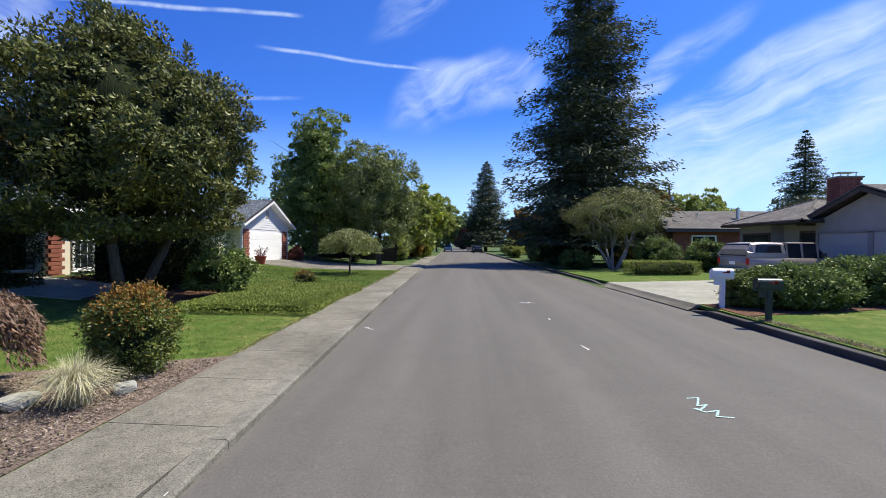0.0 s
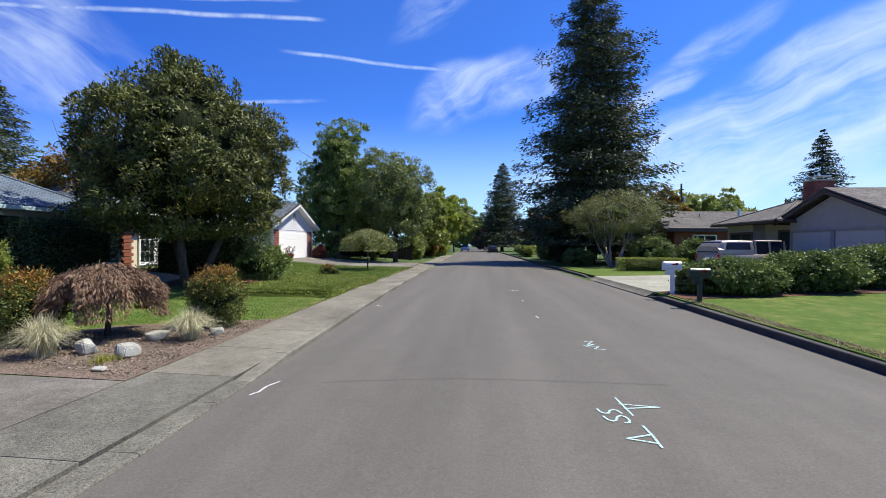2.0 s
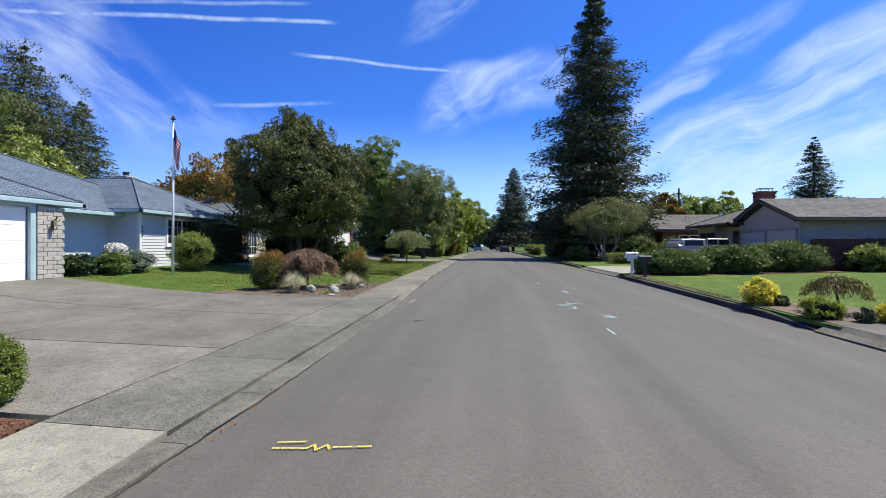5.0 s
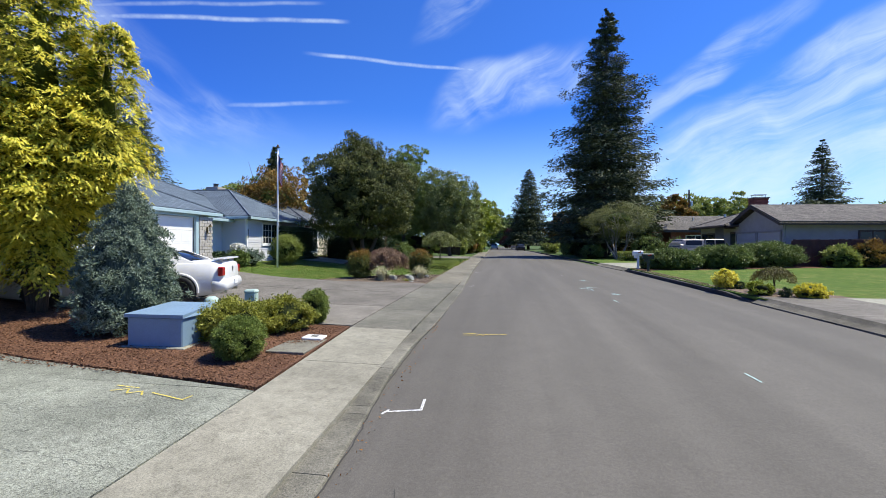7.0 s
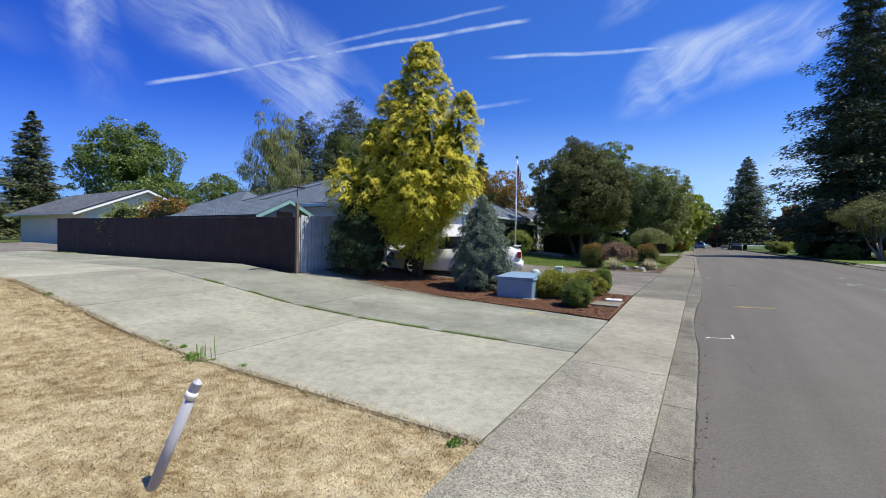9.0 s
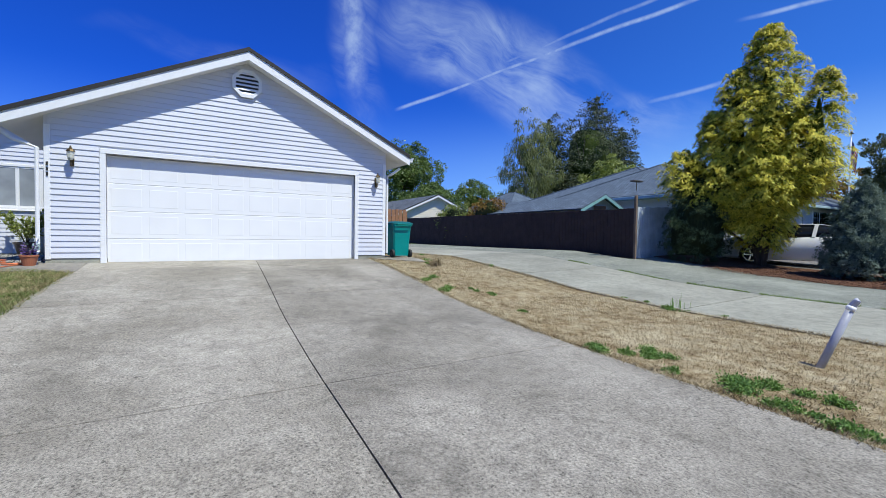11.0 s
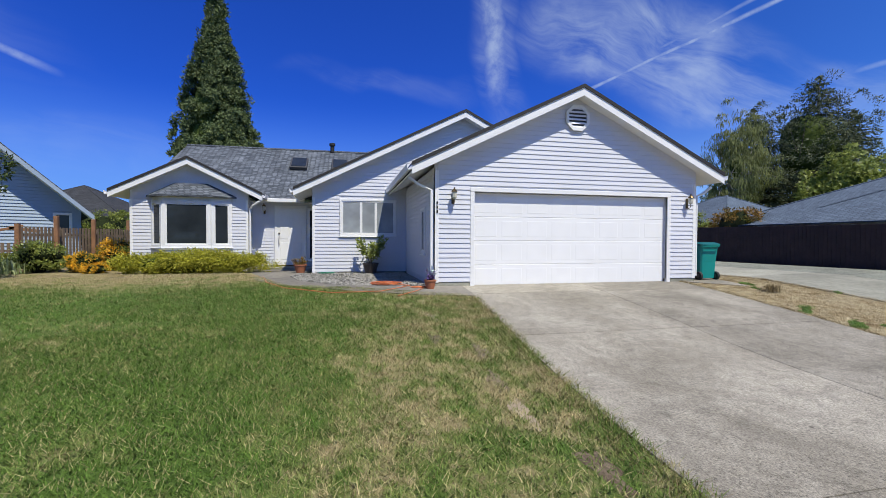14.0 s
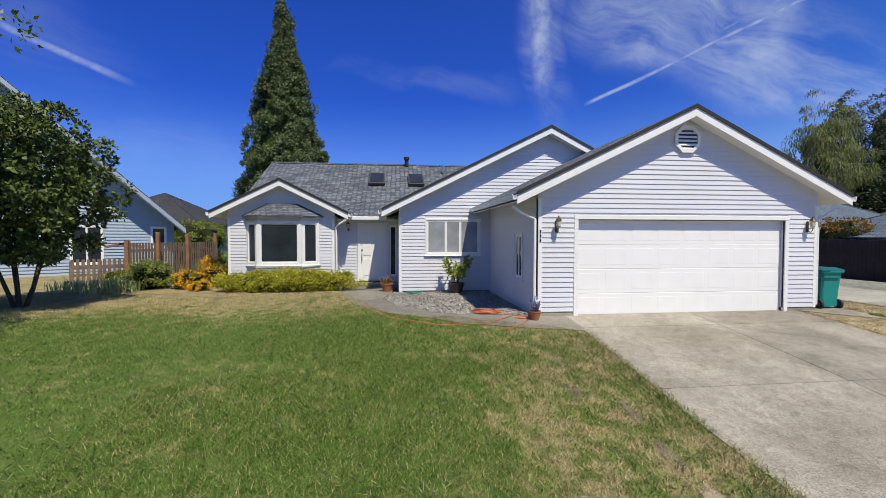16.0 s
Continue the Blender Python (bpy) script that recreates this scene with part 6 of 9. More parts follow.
simple_house("house", "distant house with a dark grey hip roof", (-55, -50, .2), [((-62, -57, 0), (-50, -45.5, 3.2))], GREY_WALL, lambda h: hip_roof(h, -62, -50, -57, -45.5, 3.3, .55, CHARCOAL, BROWN_TRIM))
simple_house("house", "house with a grey hip roof behind the fence", (-36, 5, .5), [((-39, 1.5, .4), (-30.5, 9, 2.7))], SIDING_CREAM, lambda h: hip_roof(h, -39, -30.5, 1.5, 9, 2.75, .55, BLUE_SLATE, BLUE_TRIM))


# ---- trees ----
broadleaf("magnolia_tree", (-8.7, 11.1), 6.95, (2.95, 2.95, 2.75), .125, MAGNOLIA, "large dense dark green magnolia tree on the lawn", 11, .13, 860, 100, 3, 1.75, lumpy=.36, core=.66, ratio=.42, spread=.30, splay=1.7, heart=.70, skirt=.22, shoots=60)
# unseen trees added to close the street behind the walk and darken window reflections
for k, (x, y, hgt, r_) in enumerate(((19, -20, 9, 4.5), (24, -29, 12, 5.5), (18, -38, 10, 5), (27, -12, 10, 5), (21, -48, 12, 6), (8, -66, 12, 6), (-8, -70, 12, 6))):
    broadleaf("tree", (x, y), hgt, (r_, r_, hgt * .46), .5, BROAD, "unseen tree added behind the walk to darken reflections", 900 + k, .2, 150, 40, lumpy=.45, tri=True, ratio=.8)
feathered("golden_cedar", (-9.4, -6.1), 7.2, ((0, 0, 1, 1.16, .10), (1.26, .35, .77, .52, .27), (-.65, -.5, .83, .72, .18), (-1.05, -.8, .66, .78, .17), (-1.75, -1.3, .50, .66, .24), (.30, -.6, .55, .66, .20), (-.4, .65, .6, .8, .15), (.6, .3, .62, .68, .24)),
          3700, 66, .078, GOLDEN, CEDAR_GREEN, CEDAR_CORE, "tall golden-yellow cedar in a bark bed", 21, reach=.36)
plumed("blue_spruce", (-7.02, -6.6), 2.52, [.62, .74, .73, .68, .60, .50, .37, .23, .05], 700, 80, .05, BLUE_SPRUCE, "young blue-grey spruce beside the utility box", 22, SPRUCE_CORE, .8, .05, .22, .085, heart=.84, ratio=.34, fall=-.15)
plumed("juniper", (-10.7, -7.3), 3.1, [.68, .84, .86, .82, .74, .62, .45, .25, .06], 520, 76, .042, JUNIPER, "tall dark green juniper against the fence", 23, LEAF_CORE, .8, .06, .3, .11, heart=.84, tri=True)
conifer("fir_tree", (10.4, 36.0), 27.0, 6.6, FIR, "very tall dark fir above the street", 31, 31, 14, 640, .08, .40, -.10, .42, .36, .60, .40)
conifer("fir_tree", (5.9, 99.0), 20.5, 6.0, FIR, "dark fir far down the street", 32, 40, 15, 130, .08, .70, -.14, .25, .4, .62, .34)
conifer("fir_tree", (55.4, 72.3), 20.0, 6.2, FIR, "dark fir behind the houses", 33, 38, 15, 110, .06, .62, -.14, .3, .4, .75, .32)
plumed("sequoia_tree", (-45.0, -36.0), 22.7, [3.3, 3.5, 3.45, 3.2, 2.75, 2.2, 1.6, 1.0, .45, .03], 1300, 120, .19, SEQUOIA, "tall dense narrow sequoia behind the house", 34, GREEN_CORE, .5, .4, .22, .50, heart=.80, fall=-.15, tri=True, ratio=.6)
for k, (x, y, hgt, rad) in enumerate(((-70, -4, 17.2, 4.2), (-72, 2.5, 15.6, 4.0), (-68, -9, 15, 4.2), (-45, 29, 20.2, 8.0), (-47, 22, 16.5, 6.0), (-46, 36, 17, 6.5), (-63.5, 99.9, 26.5, 6.0), (-29.6, 39.2, 13.2, 2.8))):
    conifer("fir_tree", (x, y), hgt, rad, FIR, "dark fir behind the roofs", 40 + k, 36, 15, 90, .03, .62, -.12, .3, .35, .68, .36)
broadleaf("weeping_birch", (-41, 13.2), 13.6, (2.7, 2.7, 5.6), .36, WILLOW, "weeping birch with hanging yellow-green twigs", 50, .25, 230, 90, 2, 1.5, PALE_BARK, .9, 2.6, .16, .75, .4, heart=.2, tri=True)
broadleaf("fir_tree", (-45, 27.5), 17.5, (5.2, 5.2, 6.6), .30, FIR, "broad dark evergreen behind the roofs", 59, .3, 330, 90, lumpy=.8, ratio=.32, heart=.55, tri=True)
broadleaf("birch_tree", (9.8, 28.0), 4.9, (2.7, 2.5, 1.35), .12, OLIVE_LEAF, "low spreading birch with pale forked stems", 51, .085, 260, 80, 5, 1.9, PALE_BARK, .5, .5, .4, heart=.4, splay=1.5, tri=True)
broadleaf("poplar_tree", (-11.5, 34.5), 12.0, (2.35, 2.35, 5.4), .17, POPLAR, "tall green poplar beside the white garage", 52, .2, 420, 85, lumpy=.5, tri=True, ratio=.7, heart=.6)
broadleaf("poplar_tree", (-9.2, 37.5), 9.6, (2.0, 2.0, 4.4), .17, POPLAR, "green poplar beside the white garage", 53, .18, 260, 85, lumpy=.5, tri=True, ratio=.7, heart=.6)
broadleaf("cherry_tree", (-6.3, 34.0), 9.2, (3.1, 3.1, 3.8), .16, CHERRY, "broad green street tree", 54, .2, 420, 85, lumpy=.6, tri=True, ratio=.7, heart=.5)
broadleaf("cherry_tree", (-13.5, 40.0), 9.0, (4.0, 3.6, 4.2), .22, BROAD, "dark green tree behind the garage", 55, .2, 300, 80, lumpy=.5, tri=True, ratio=.7, heart=.6)
broadleaf("maple_tree", (-17.5, 17.5), 5.9, (3.1, 2.6, 2.3), .17, ORANGE_LEAF, "maple turning orange behind the house", 56, .15, 220, 80, lumpy=.6, tri=True, ratio=.75)
broadleaf("lilac_tree", (-16.95, -36.0), 5.1, (1.85, 1.85, 2.0), .12, LILAC, "small leafy lilac tree on the lawn", 57, .05, 520, 44, 5, 1.2, lumpy=.8, ratio=.72, heart=.3, splay=1.1, spread=.25, core=.35)
broadleaf("maple_tree", (-12.8, -36.3), 7.2, (2.5, 2.5, 2.2), .13, BROAD, "leafy green maple shading the front lawn", 59, .14, 260, 55, lumpy=.6)
broadleaf("tree", (-75, 14, ), 16.2, (6.2, 6.2, 5.6), .34, BROAD, "round green tree far along the lane", 58, .3, 300, 80, lumpy=.5, tri=True, ratio=.7)
for k, (x, y, hgt, r_, mt, lab) in enumerate((
        (-6.0, 50, 7.5, 3.0, LIGHT_BROAD, "green street tree far off"), (-5.5, 62, 9.0, 3.2, LIME, "light green street tree far off"), (-7.0, 76, 10, 4.0, POPLAR, "green street tree far off"),
        (-5, 95, 11, 4.5, LIGHT_BROAD, "light green street tree far off"), (-3, 130, 11, 5.0, BROAD, "green street tree far off"), (3.5, 150, 10, 4.5, BROAD, "green street tree far off"),
        (1.0, 128, 6, 3.0, RED_LEAF, "dark red plum tree far off"), (11, 70, 6.5, 3.0, ORANGE_LEAF, "rust-coloured tree far off"), (13.5, 52, 7, 3.0, BROAD, "green tree beside the far houses"),
        (30, 80, 9.5, 4.0, LIGHT_BROAD, "light green tree behind the roofs"), (42, 88, 11.5, 5, LIGHT_BROAD, "light green tree behind the roofs"), (50, 92, 11.5, 5, LIGHT_BROAD, "light green tree behind the roofs"),
        (27, 62, 8.5, 2.6, ORANGE_LEAF, "rust-coloured tree behind the roofs"), (-26, 30, 7, 3.6, BROAD, "green tree behind the roofs"),
        (-40, 46, 9, 4.5, LIGHT_BROAD, "light green tree behind the roofs"), (13.0, 45, 9, 3.6, FIR, "dark green tree beside the tall fir"), (-58, 10, 7.5, 4, BROAD, "green tree behind the fence"), (-37, 22, 9, 3.5, LIGHT_BROAD, "light green tree behind the roofs"),
        (47, 60, 7, 5, FIR, "dark hedge-like tree behind the house"), (38, 48, 5.8, 4, FIR, "dark hedge-like tree behind the house"), (60, 58, 8, 5, BROAD, "green tree behind the house"), (-64, 22, 9, 5, BROAD, "green tree far off"))):
    broadleaf("tree", (x, y), hgt, (r_, r_, hgt * .42), .22 + .003 * abs(y), mt, lab, 70 + k, .18, 190, 60, lumpy=.55, tri=True, ratio=.75)

# ---- shrubs and hedges ----
shrub("round_shrub", (-6.3, 3.7), 1.12, (.45, .45), .046, RUST_TOP, "rounded shrub with rust-orange tips in a bark bed", 101, 210, 70, .2, tips=RUST_TIP, group="rounded shrubs")
shrub("round_shrub", (-4.15, 5.45), 1.14, (.43, .43), .046, RUST_TOP, "rounded shrub with rust-orange tips near the sidewalk", 102, 220, 70, .18, tips=RUST_TIP, group="rounded shrubs")
shrub("round_shrub", (-5.5, 15.4), .62, (.34, .34), .06, RUST_TOP, "small rust-red rounded shrub on the lawn", 103, 60, 40, .2, tips=RUST_TIP)
shrub("shrub", (-6.9, 12.4), 1.30, (.85, .8), .10, HEDGE_LEAF, "leafy green shrub under the magnolia", 104, 120, 50, .4, foot=.25)
shrub("shrub", (-11.1, 6.8), 1.36, (.64, .60), .075, LIGHT_BROAD, "light green rounded shrub before the window", 105, 130, 50, .3, foot=.2)
shrub("low_shrub", (-12.0, 4.9), .75, (.75, .6), .06, BLUE_SPRUCE, "low grey-green shrub by the house corner", 106, 70, 45, .3)
shrub("hedge", (-10.1, 14.2), 1.75, (2.1, .75), .09, JUNIPER, "clipped dark green hedge in deep shade", 107, 200, 60, .1, box=True)
shrub("hedge", (-12.4, 10.3), 1.75, (.6, 1.6), .09, JUNIPER, "clipped dark hedge along the house wall", 108, 160, 60, .1, box=True)
shrub("ground_cover", (-4.95, 12.6), .24, (1.5, 2.9), .055, COVER_LEAF, "low clipped ground cover bed beside the sidewalk", 109, 700, 60, .12, box=True, stem=False, core_mat=GREEN_CORE)
shrub("ball_shrub", (-4.2, -7.75), .60, (.32, .32), .024, BOX_LEAF, "small clipped green ball shrub in bark mulch", 110, 240, 80, .06, spread=.03, group="clipped ball shrubs")
shrub("ball_shrub", (-4.1, -5.5), .66, (.225, .225), .024, BOX_LEAF, "small clipped egg-shaped green shrub in bark mulch", 111, 220, 80, .05, spread=.025, group="clipped ball shrubs")
shrub("yellow_shrub", (-4.95, -6.75), .62, (.60, .48), .042, YELLOW_SHRUB, "low yellow-green shrub in bark mulch", 112, 190, 60, .28)
shrub("yellow_shrub", (-4.45, -6.15), .58, (.50, .42), .042, YELLOW_SHRUB, "low shrub with orange-tipped leaves in bark mulch", 113, 170, 60, .28)
shrub("hedge_bush", (8.35, 11.3), 1.02, (1.45, .85), .085, HEDGE_LEAF, "glossy green laurel hedge bush beside the driveway", 114, 390, 60, .15, group="laurel hedge")
shrub("hedge_bush", (11.1, 12.1), 1.18, (1.35, .95), .10, HEDGE_LEAF, "loose green rhododendron bush in the hedge", 115, 360, 55, .35, group="laurel hedge")
shrub("hedge_bush", (14.0, 13.2), 1.32, (1.75, 1.0), .09, HEDGE_LEAF, "glossy pale-edged laurel bush in the hedge", 116, 420, 60, .15, group="laurel hedge")
plumed("golden_shrub", (6.66, 2.02), .64, [.22, .30, .31, .28, .21, .13, .04], 150, 34, .055, GOLDEN, "bright golden conical shrub at the kerb", 117, GOLD_CORE, .9, .03, .4, .07)
shrub("shrub", (7.2, 11.45), .58, (.42, .38), .06, HEDGE_LEAF, "small green shrub with bronze tips by the mailbox", 126, 70, 45, .3, tips=RUST_TIP)
shrub("yellow_shrub", (6.66, .12), .40, (.30, .30), .05, LIME, "low lime-green shrub at the kerb", 118, 70, 45, .4)
shrub("yellow_shrub", (7.66, -.38), .36, (.36, .28), .055, GOLDEN, "low spreading golden shrub by the driveway", 119, 70, 45, .45)
shrub("ball_shrub", (6.95, 1.75), .24, (.12, .12), .04, JUNIPER, "tiny dark green ball shrub in gravel", 120, 40, 40, .1)
shrub("ball_shrub", (7.06, -.33), .26, (.13, .13), .04, JUNIPER, "tiny dark green ball shrub in gravel", 121, 40, 40, .1)
shrub("flowering_shrub", (17.6, 13.0), 1.15, (.8, .7), .11, LIGHT_BROAD, "light green shrub with some red blooms by the fence", 122, 100, 45, .4)
shrub("flowering_shrub", (19.2, 13.3), 1.35, (.9, .8), .11, ORANGE_LEAF, "shrub with pink-red blooms by the fence", 123, 100, 45, .4)
shrub("low_hedge", (10.4, 22.8), .70, (1.7, .55), .07, LIGHT_BROAD, "low variegated white-green hedge on the lawn edge", 124, 140, 50, .15, box=True)
for k, (x, y, hh, rx, ry, mt, lab) in enumerate((
        (14.2, 25.6, 1.7, 1.0, .9, HEDGE_LEAF, "dark green shrub near the far house"), (12.2, 27.5, 1.9, 1.2, .9, HEDGE_LEAF, "dark green shrub near the far house"), (8.0, 30.5, 1.1, 1.0, 1.0, HEDGE_LEAF, "dark shrub at the foot of the fir"),
        (8.3, 36, 1.6, 1.2, 1.4, JUNIPER, "dark shrub at the foot of the fir"), (8.0, 44, 1.7, 1.0, 2.2, HEDGE_LEAF, "green shrubs along the far sidewalk"), (7.0, 55, 1.7, 1.0, 2.6, LIGHT_BROAD, "light green shrubs along the far sidewalk"),
        (7.5, 64, 2.0, 1.3, 2.5, HEDGE_LEAF, "clipped hedge along the far sidewalk"), (-6.1, 43.5, 2.4, .9, 1.2, LIGHT_BROAD, "light green shrub by the far driveway"), (-5.8, 52, 2.2, 1.1, 1.8, ORANGE_LEAF, "rust-coloured shrub along the far street"),
        (-4.6, 56, 3.6, 1.2, 1.5, LIME, "bright lime-green shrub far along the street"), (-11.6, 40.5, 1.9, 4.0, .7, JUNIPER, "dark hedge behind the far driveway"), (11.8, 32, 1.8, 1.4, 1.0, ORANGE_LEAF, "rust-tinted shrub beside the fir"),
        (-11.9, 31.3, .9, .4, .4, RED_LEAF, "red-leaved shrub beside the white garage"), (-11.9, 4.0, .6, .45, .4, HEDGE_LEAF, "small green shrub by the porch"), (-12.2, 3.1, .6, .4, .4, JUNIPER, "small dark shrub by the porch"),
        (-24.2, -7.6, 2.25, 1.5, .8, LIGHT_BROAD, "light green shrub showing over the fence"), (-21.2, -7.6, 2.35, 1.3, .7, ORANGE_LEAF, "rust-orange shrub showing over the fence"), (-37, -40.6, 2.9, .9, 2.6, LIGHT_BROAD, "tall clipped hedge beyond the fence"))):
    shrub("shrub", (x, y), hh, (rx, ry), .10 + .0016 * abs(y), mt, lab, 140 + k, 110, 42, .3)


def weeping(name, at, height, radius, drop, mat, label, seed, leaf, n, clear, wood=BARK, trunk=.05):
    """A small weeping tree: bent stem, umbrella of hanging twigs."""
    z0 = land(at[0], at[1]) - .03
    t = thing(name, label, "tree", (at[0], at[1], z0))
    r = rng(seed)
    s = Shape().tube([(0, 0, -.05), (.03, .02, height * .4), (-.02, .03, height * .8)], [trunk, trunk * .8, trunk * .6], 8)
    for k in range(12):
        a = 2 * math.pi * k / 12 + r.uniform(-.2, .2)
        s.tube([(0, 0, height * .75), (math.cos(a) * radius * .5, math.sin(a) * radius * .5, height * .96), (math.cos(a) * radius * .85, math.sin(a) * radius * .85, height * .8)], [trunk * .5, trunk * .3, trunk * .1], 5)
    part("trunk", s, wood, t, smooth=True)
    a = r.uniform(0, 6.28, n)
    q = radius * r.uniform(0, 1, n) ** .6 * (1 + .14 * np.sin(a * 5 + seed) + .08 * np.sin(a * 9))
    top = height * (1 - .22 * (q / radius) ** 2.2) + .05 * np.sin(a * 7)
    hang = r.uniform(0, 1, n) ** 1.3 * drop * (q / radius) ** 2
    pos = np.stack([np.cos(a) * q, np.sin(a) * q, np.maximum(clear, top - hang + r.normal(size=n) * .03)], 1)
    way = np.stack([np.cos(a) * .5, np.sin(a) * .5, -.75 * np.ones(n)], 1) + r.normal(size=(n, 3)) * .3
    part("crown", leaf_mesh("crown", pos, way, r.uniform(.6, 1.3, n) * leaf, mat, .30, seed=seed, tri=True), None, t)
    return t


weeping("weeping_maple", (-5.4, 4.3), 1.2, .80, .52, WEEPING_RED, "weeping laceleaf maple with bronze-red foliage", 201, .075, 30000, .46)
weeping("weeping_birch", (-5.75, 22.6), 2.35, 1.42, 1.0, WILLOW, "small weeping tree shaped like an umbrella", 202, .11, 14000, 1.2)
weeping("weeping_maple", (7.35, .7), .74, .52, .22, BRONZE_LEAF, "tiny weeping maple in a gravel bed", 203, .06, 5000, .42, trunk=.03)


# ---- grass ----
def blades(name, pts, count, height, mat, label, seed, tint=None, parent=None, width=.012, where=None):
    """Grass blades scattered over a four-cornered piece of lawn."""
    r = rng(seed)
    u, v = r.uniform(0, 1, count), r.uniform(0, 1, count)
    c = [np.array(p) for p in pts]
    xy = c[0] * ((1 - u) * (1 - v))[:, None] + c[1] * (u * (1 - v))[:, None] + c[2] * (u * v)[:, None] + c[3] * ((1 - u) * v)[:, None]
    if where is not None:
        xy = xy[where(xy[:, 0], xy[:, 1])]
    n = len(xy)
    yard = np.where(xy[:, 0] < KERB_L, np.interp(-xy[:, 0], *YARD_L), np.interp(xy[:, 0], *YARD_R))
    z = np.interp(xy[:, 1], *LAND_Y) + yard + .012
    base = np.column_stack([xy, z])
    lean = r.normal(size=(n, 2)) * .85
    hgt = r.uniform(.45, 1.3, n) * height
    tip = base + np.column_stack([lean * hgt[:, None], hgt])
    a = r.uniform(0, 6.28, n)
    w = np.column_stack([np.cos(a), np.sin(a), np.zeros(n)]) * width * .5
    verts = np.stack([base - w, base + w, tip], 1).reshape(-1, 3)
    me = bpy.data.meshes.new(name)
    me.vertices.add(3 * n)
    me.vertices.foreach_set("co", verts.ravel())
    me.loops.add(3 * n)
    me.loops.foreach_set("vertex_index", np.arange(3 * n, dtype=np.int32))
    me.polygons.add(n)
    me.polygons.foreach_set("loop_start", np.arange(n, dtype=np.int32) * 3)
    me.materials.append(mat)
    me.update(calc_edges=True)
    return tagged(part(name, me, None, parent), label, "grass", kind="stuff")


def lawn(label, pts, mat, cell=.7, lift=.016):
    return tagged(flat("lawn", pts, lift, mat, cell=cell), label, "lawn", kind="structure")


SOIL = [(-8.9, -23.72, .26, .09), (-8.1, -23.75, .30, .08), (-7.1, -23.55, .30, .10), (-6.6, -24.05, .20, .09), (-9.8, -23.6, .26, .09), (-6.0, -23.6, .28, .12), (-5.2, -23.9, .26, .12), (-4.6, -23.65, .3, .10),
        (-11.5, -23.9, .30, .10), (-10.4, -24.1, .22, .08), (-5.4, -24.5, .2, .09), (-19.6, -30.9, .40, .7), (-19.0, -33.4, .45, .6), (-18.2, -31.6, .25, .5)]


def on_soil(x, y):
    """Where the turf is worn away: ragged ovals."""
    hit = np.zeros(len(x), bool)
    for k, (cx, cy, rx, ry) in enumerate(SOIL):
        dx, dy = (x - cx) / rx, (y - cy) / ry
        a = np.arctan2(dy, dx)
        hit |= dx ** 2 + dy ** 2 < (1 + .28 * np.sin(3 * a + k) + .18 * np.sin(7 * a + 2 * k)) ** 2 * .9
    return hit


def bare_soil():
    s, r = Shape(), rng(88)
    for k, (cx, cy, rx, ry) in enumerate(SOIL):
        pts = []
        for a in np.linspace(0, 2 * math.pi, 44, endpoint=False):
            q = (1 + .28 * math.sin(3 * a + k) + .18 * math.sin(7 * a + 2 * k)) * r.uniform(.9, 1.08)
            pts.append((cx + math.cos(a) * rx * q, cy + math.sin(a) * ry * q))
        s.add([(cx, cy, land(cx, cy) + .026)] + [(x, y, land(x, y) + .019) for x, y in pts], [(0, i + 1, (i + 1) % 44 + 1) for i in range(44)])
    return tagged(part("bare_soil", s, BARE_SOIL, smooth=True), "bare grey-brown soil in worn spots of the lawn", "soil", kind="stuff")


BARE_SOIL = turf("bare_soil", (0.14, 0.105, 0.072), (0.21, 0.165, 0.115), (0.28, 0.225, 0.16), 0.55, 2.2)
bare_soil()
lawn("front lawn, green with worn dry patches", [(WALK_L + .2, -44), (-28, -44), (-20.6, -28.6), (WALK_L + .2, -22.9)], TURF)
lawn("front lawn edge beside the driveway", [(WALK_L + .2, -22.95), (-18.8, -28.6), (-14.7, -26.2), (-12.9, -22.4)], TURF, lift=.013)
lawn("strip of dry straw-coloured grass between driveways", [(WALK_L + .2, -17.95), (-15.6, -16.75), (-17.6, -13.9), (WALK_L + .2, -13.95)], TURF_DRY)
lawn("green lawn before the white house", [(WALK_L + .2, 2.1), (-12.6, 2.2), (-12.6, 9.5), (WALK_L + .1, 9.4)], TURF_GREEN)
lawn("green lawn under the magnolia", [(WALK_L + .1, 9.4), (-13.2, 9.5), (-13.2, 25.4), (WALK_L - .2, 26.9)], TURF_GREEN)
lawn("watered green lawn across the street", [(KERB_R + .1, -.75), (22, -1.1), (22, 13.2), (KERB_R + .1, 12.1)], TURF_GREEN)
lawn("green lawn beside the pale driveway", [(KERB_R + .1, 18.3), (15.0, 20.0), (15.0, 25.5), (KERB_R - .2, 27)], TURF_GREEN)
GB = TURF_BLADE
SEED_HEAD = foliage("seed_head", (.13, .10, .05), (.36, .27, .17), (.17, .22, .06), .3, .8, .1, .2)
GBG = TURF_GREEN
GBD = TURF_DRY
blades("grass", [(WALK_L - .02, -40), (-19.5, -40), (-19.5, -28.7), (WALK_L - .0, -23.28)], 330000, .040, GB, "short mixed green and dry lawn grass", 301, where=lambda x, y: ~on_soil(x, y) | (np.sin(x * 917 + y * 613) > -.1))
blades("grass", [(WALK_L - .02, -30), (-11, -30), (-12.8, -22.78), (WALK_L - .0, -23.26)], 200000, .05, GB, "short mixed green and dry lawn grass", 302, where=lambda x, y: ~on_soil(x, y) | (np.sin(x * 917 + y * 613) > -.1))
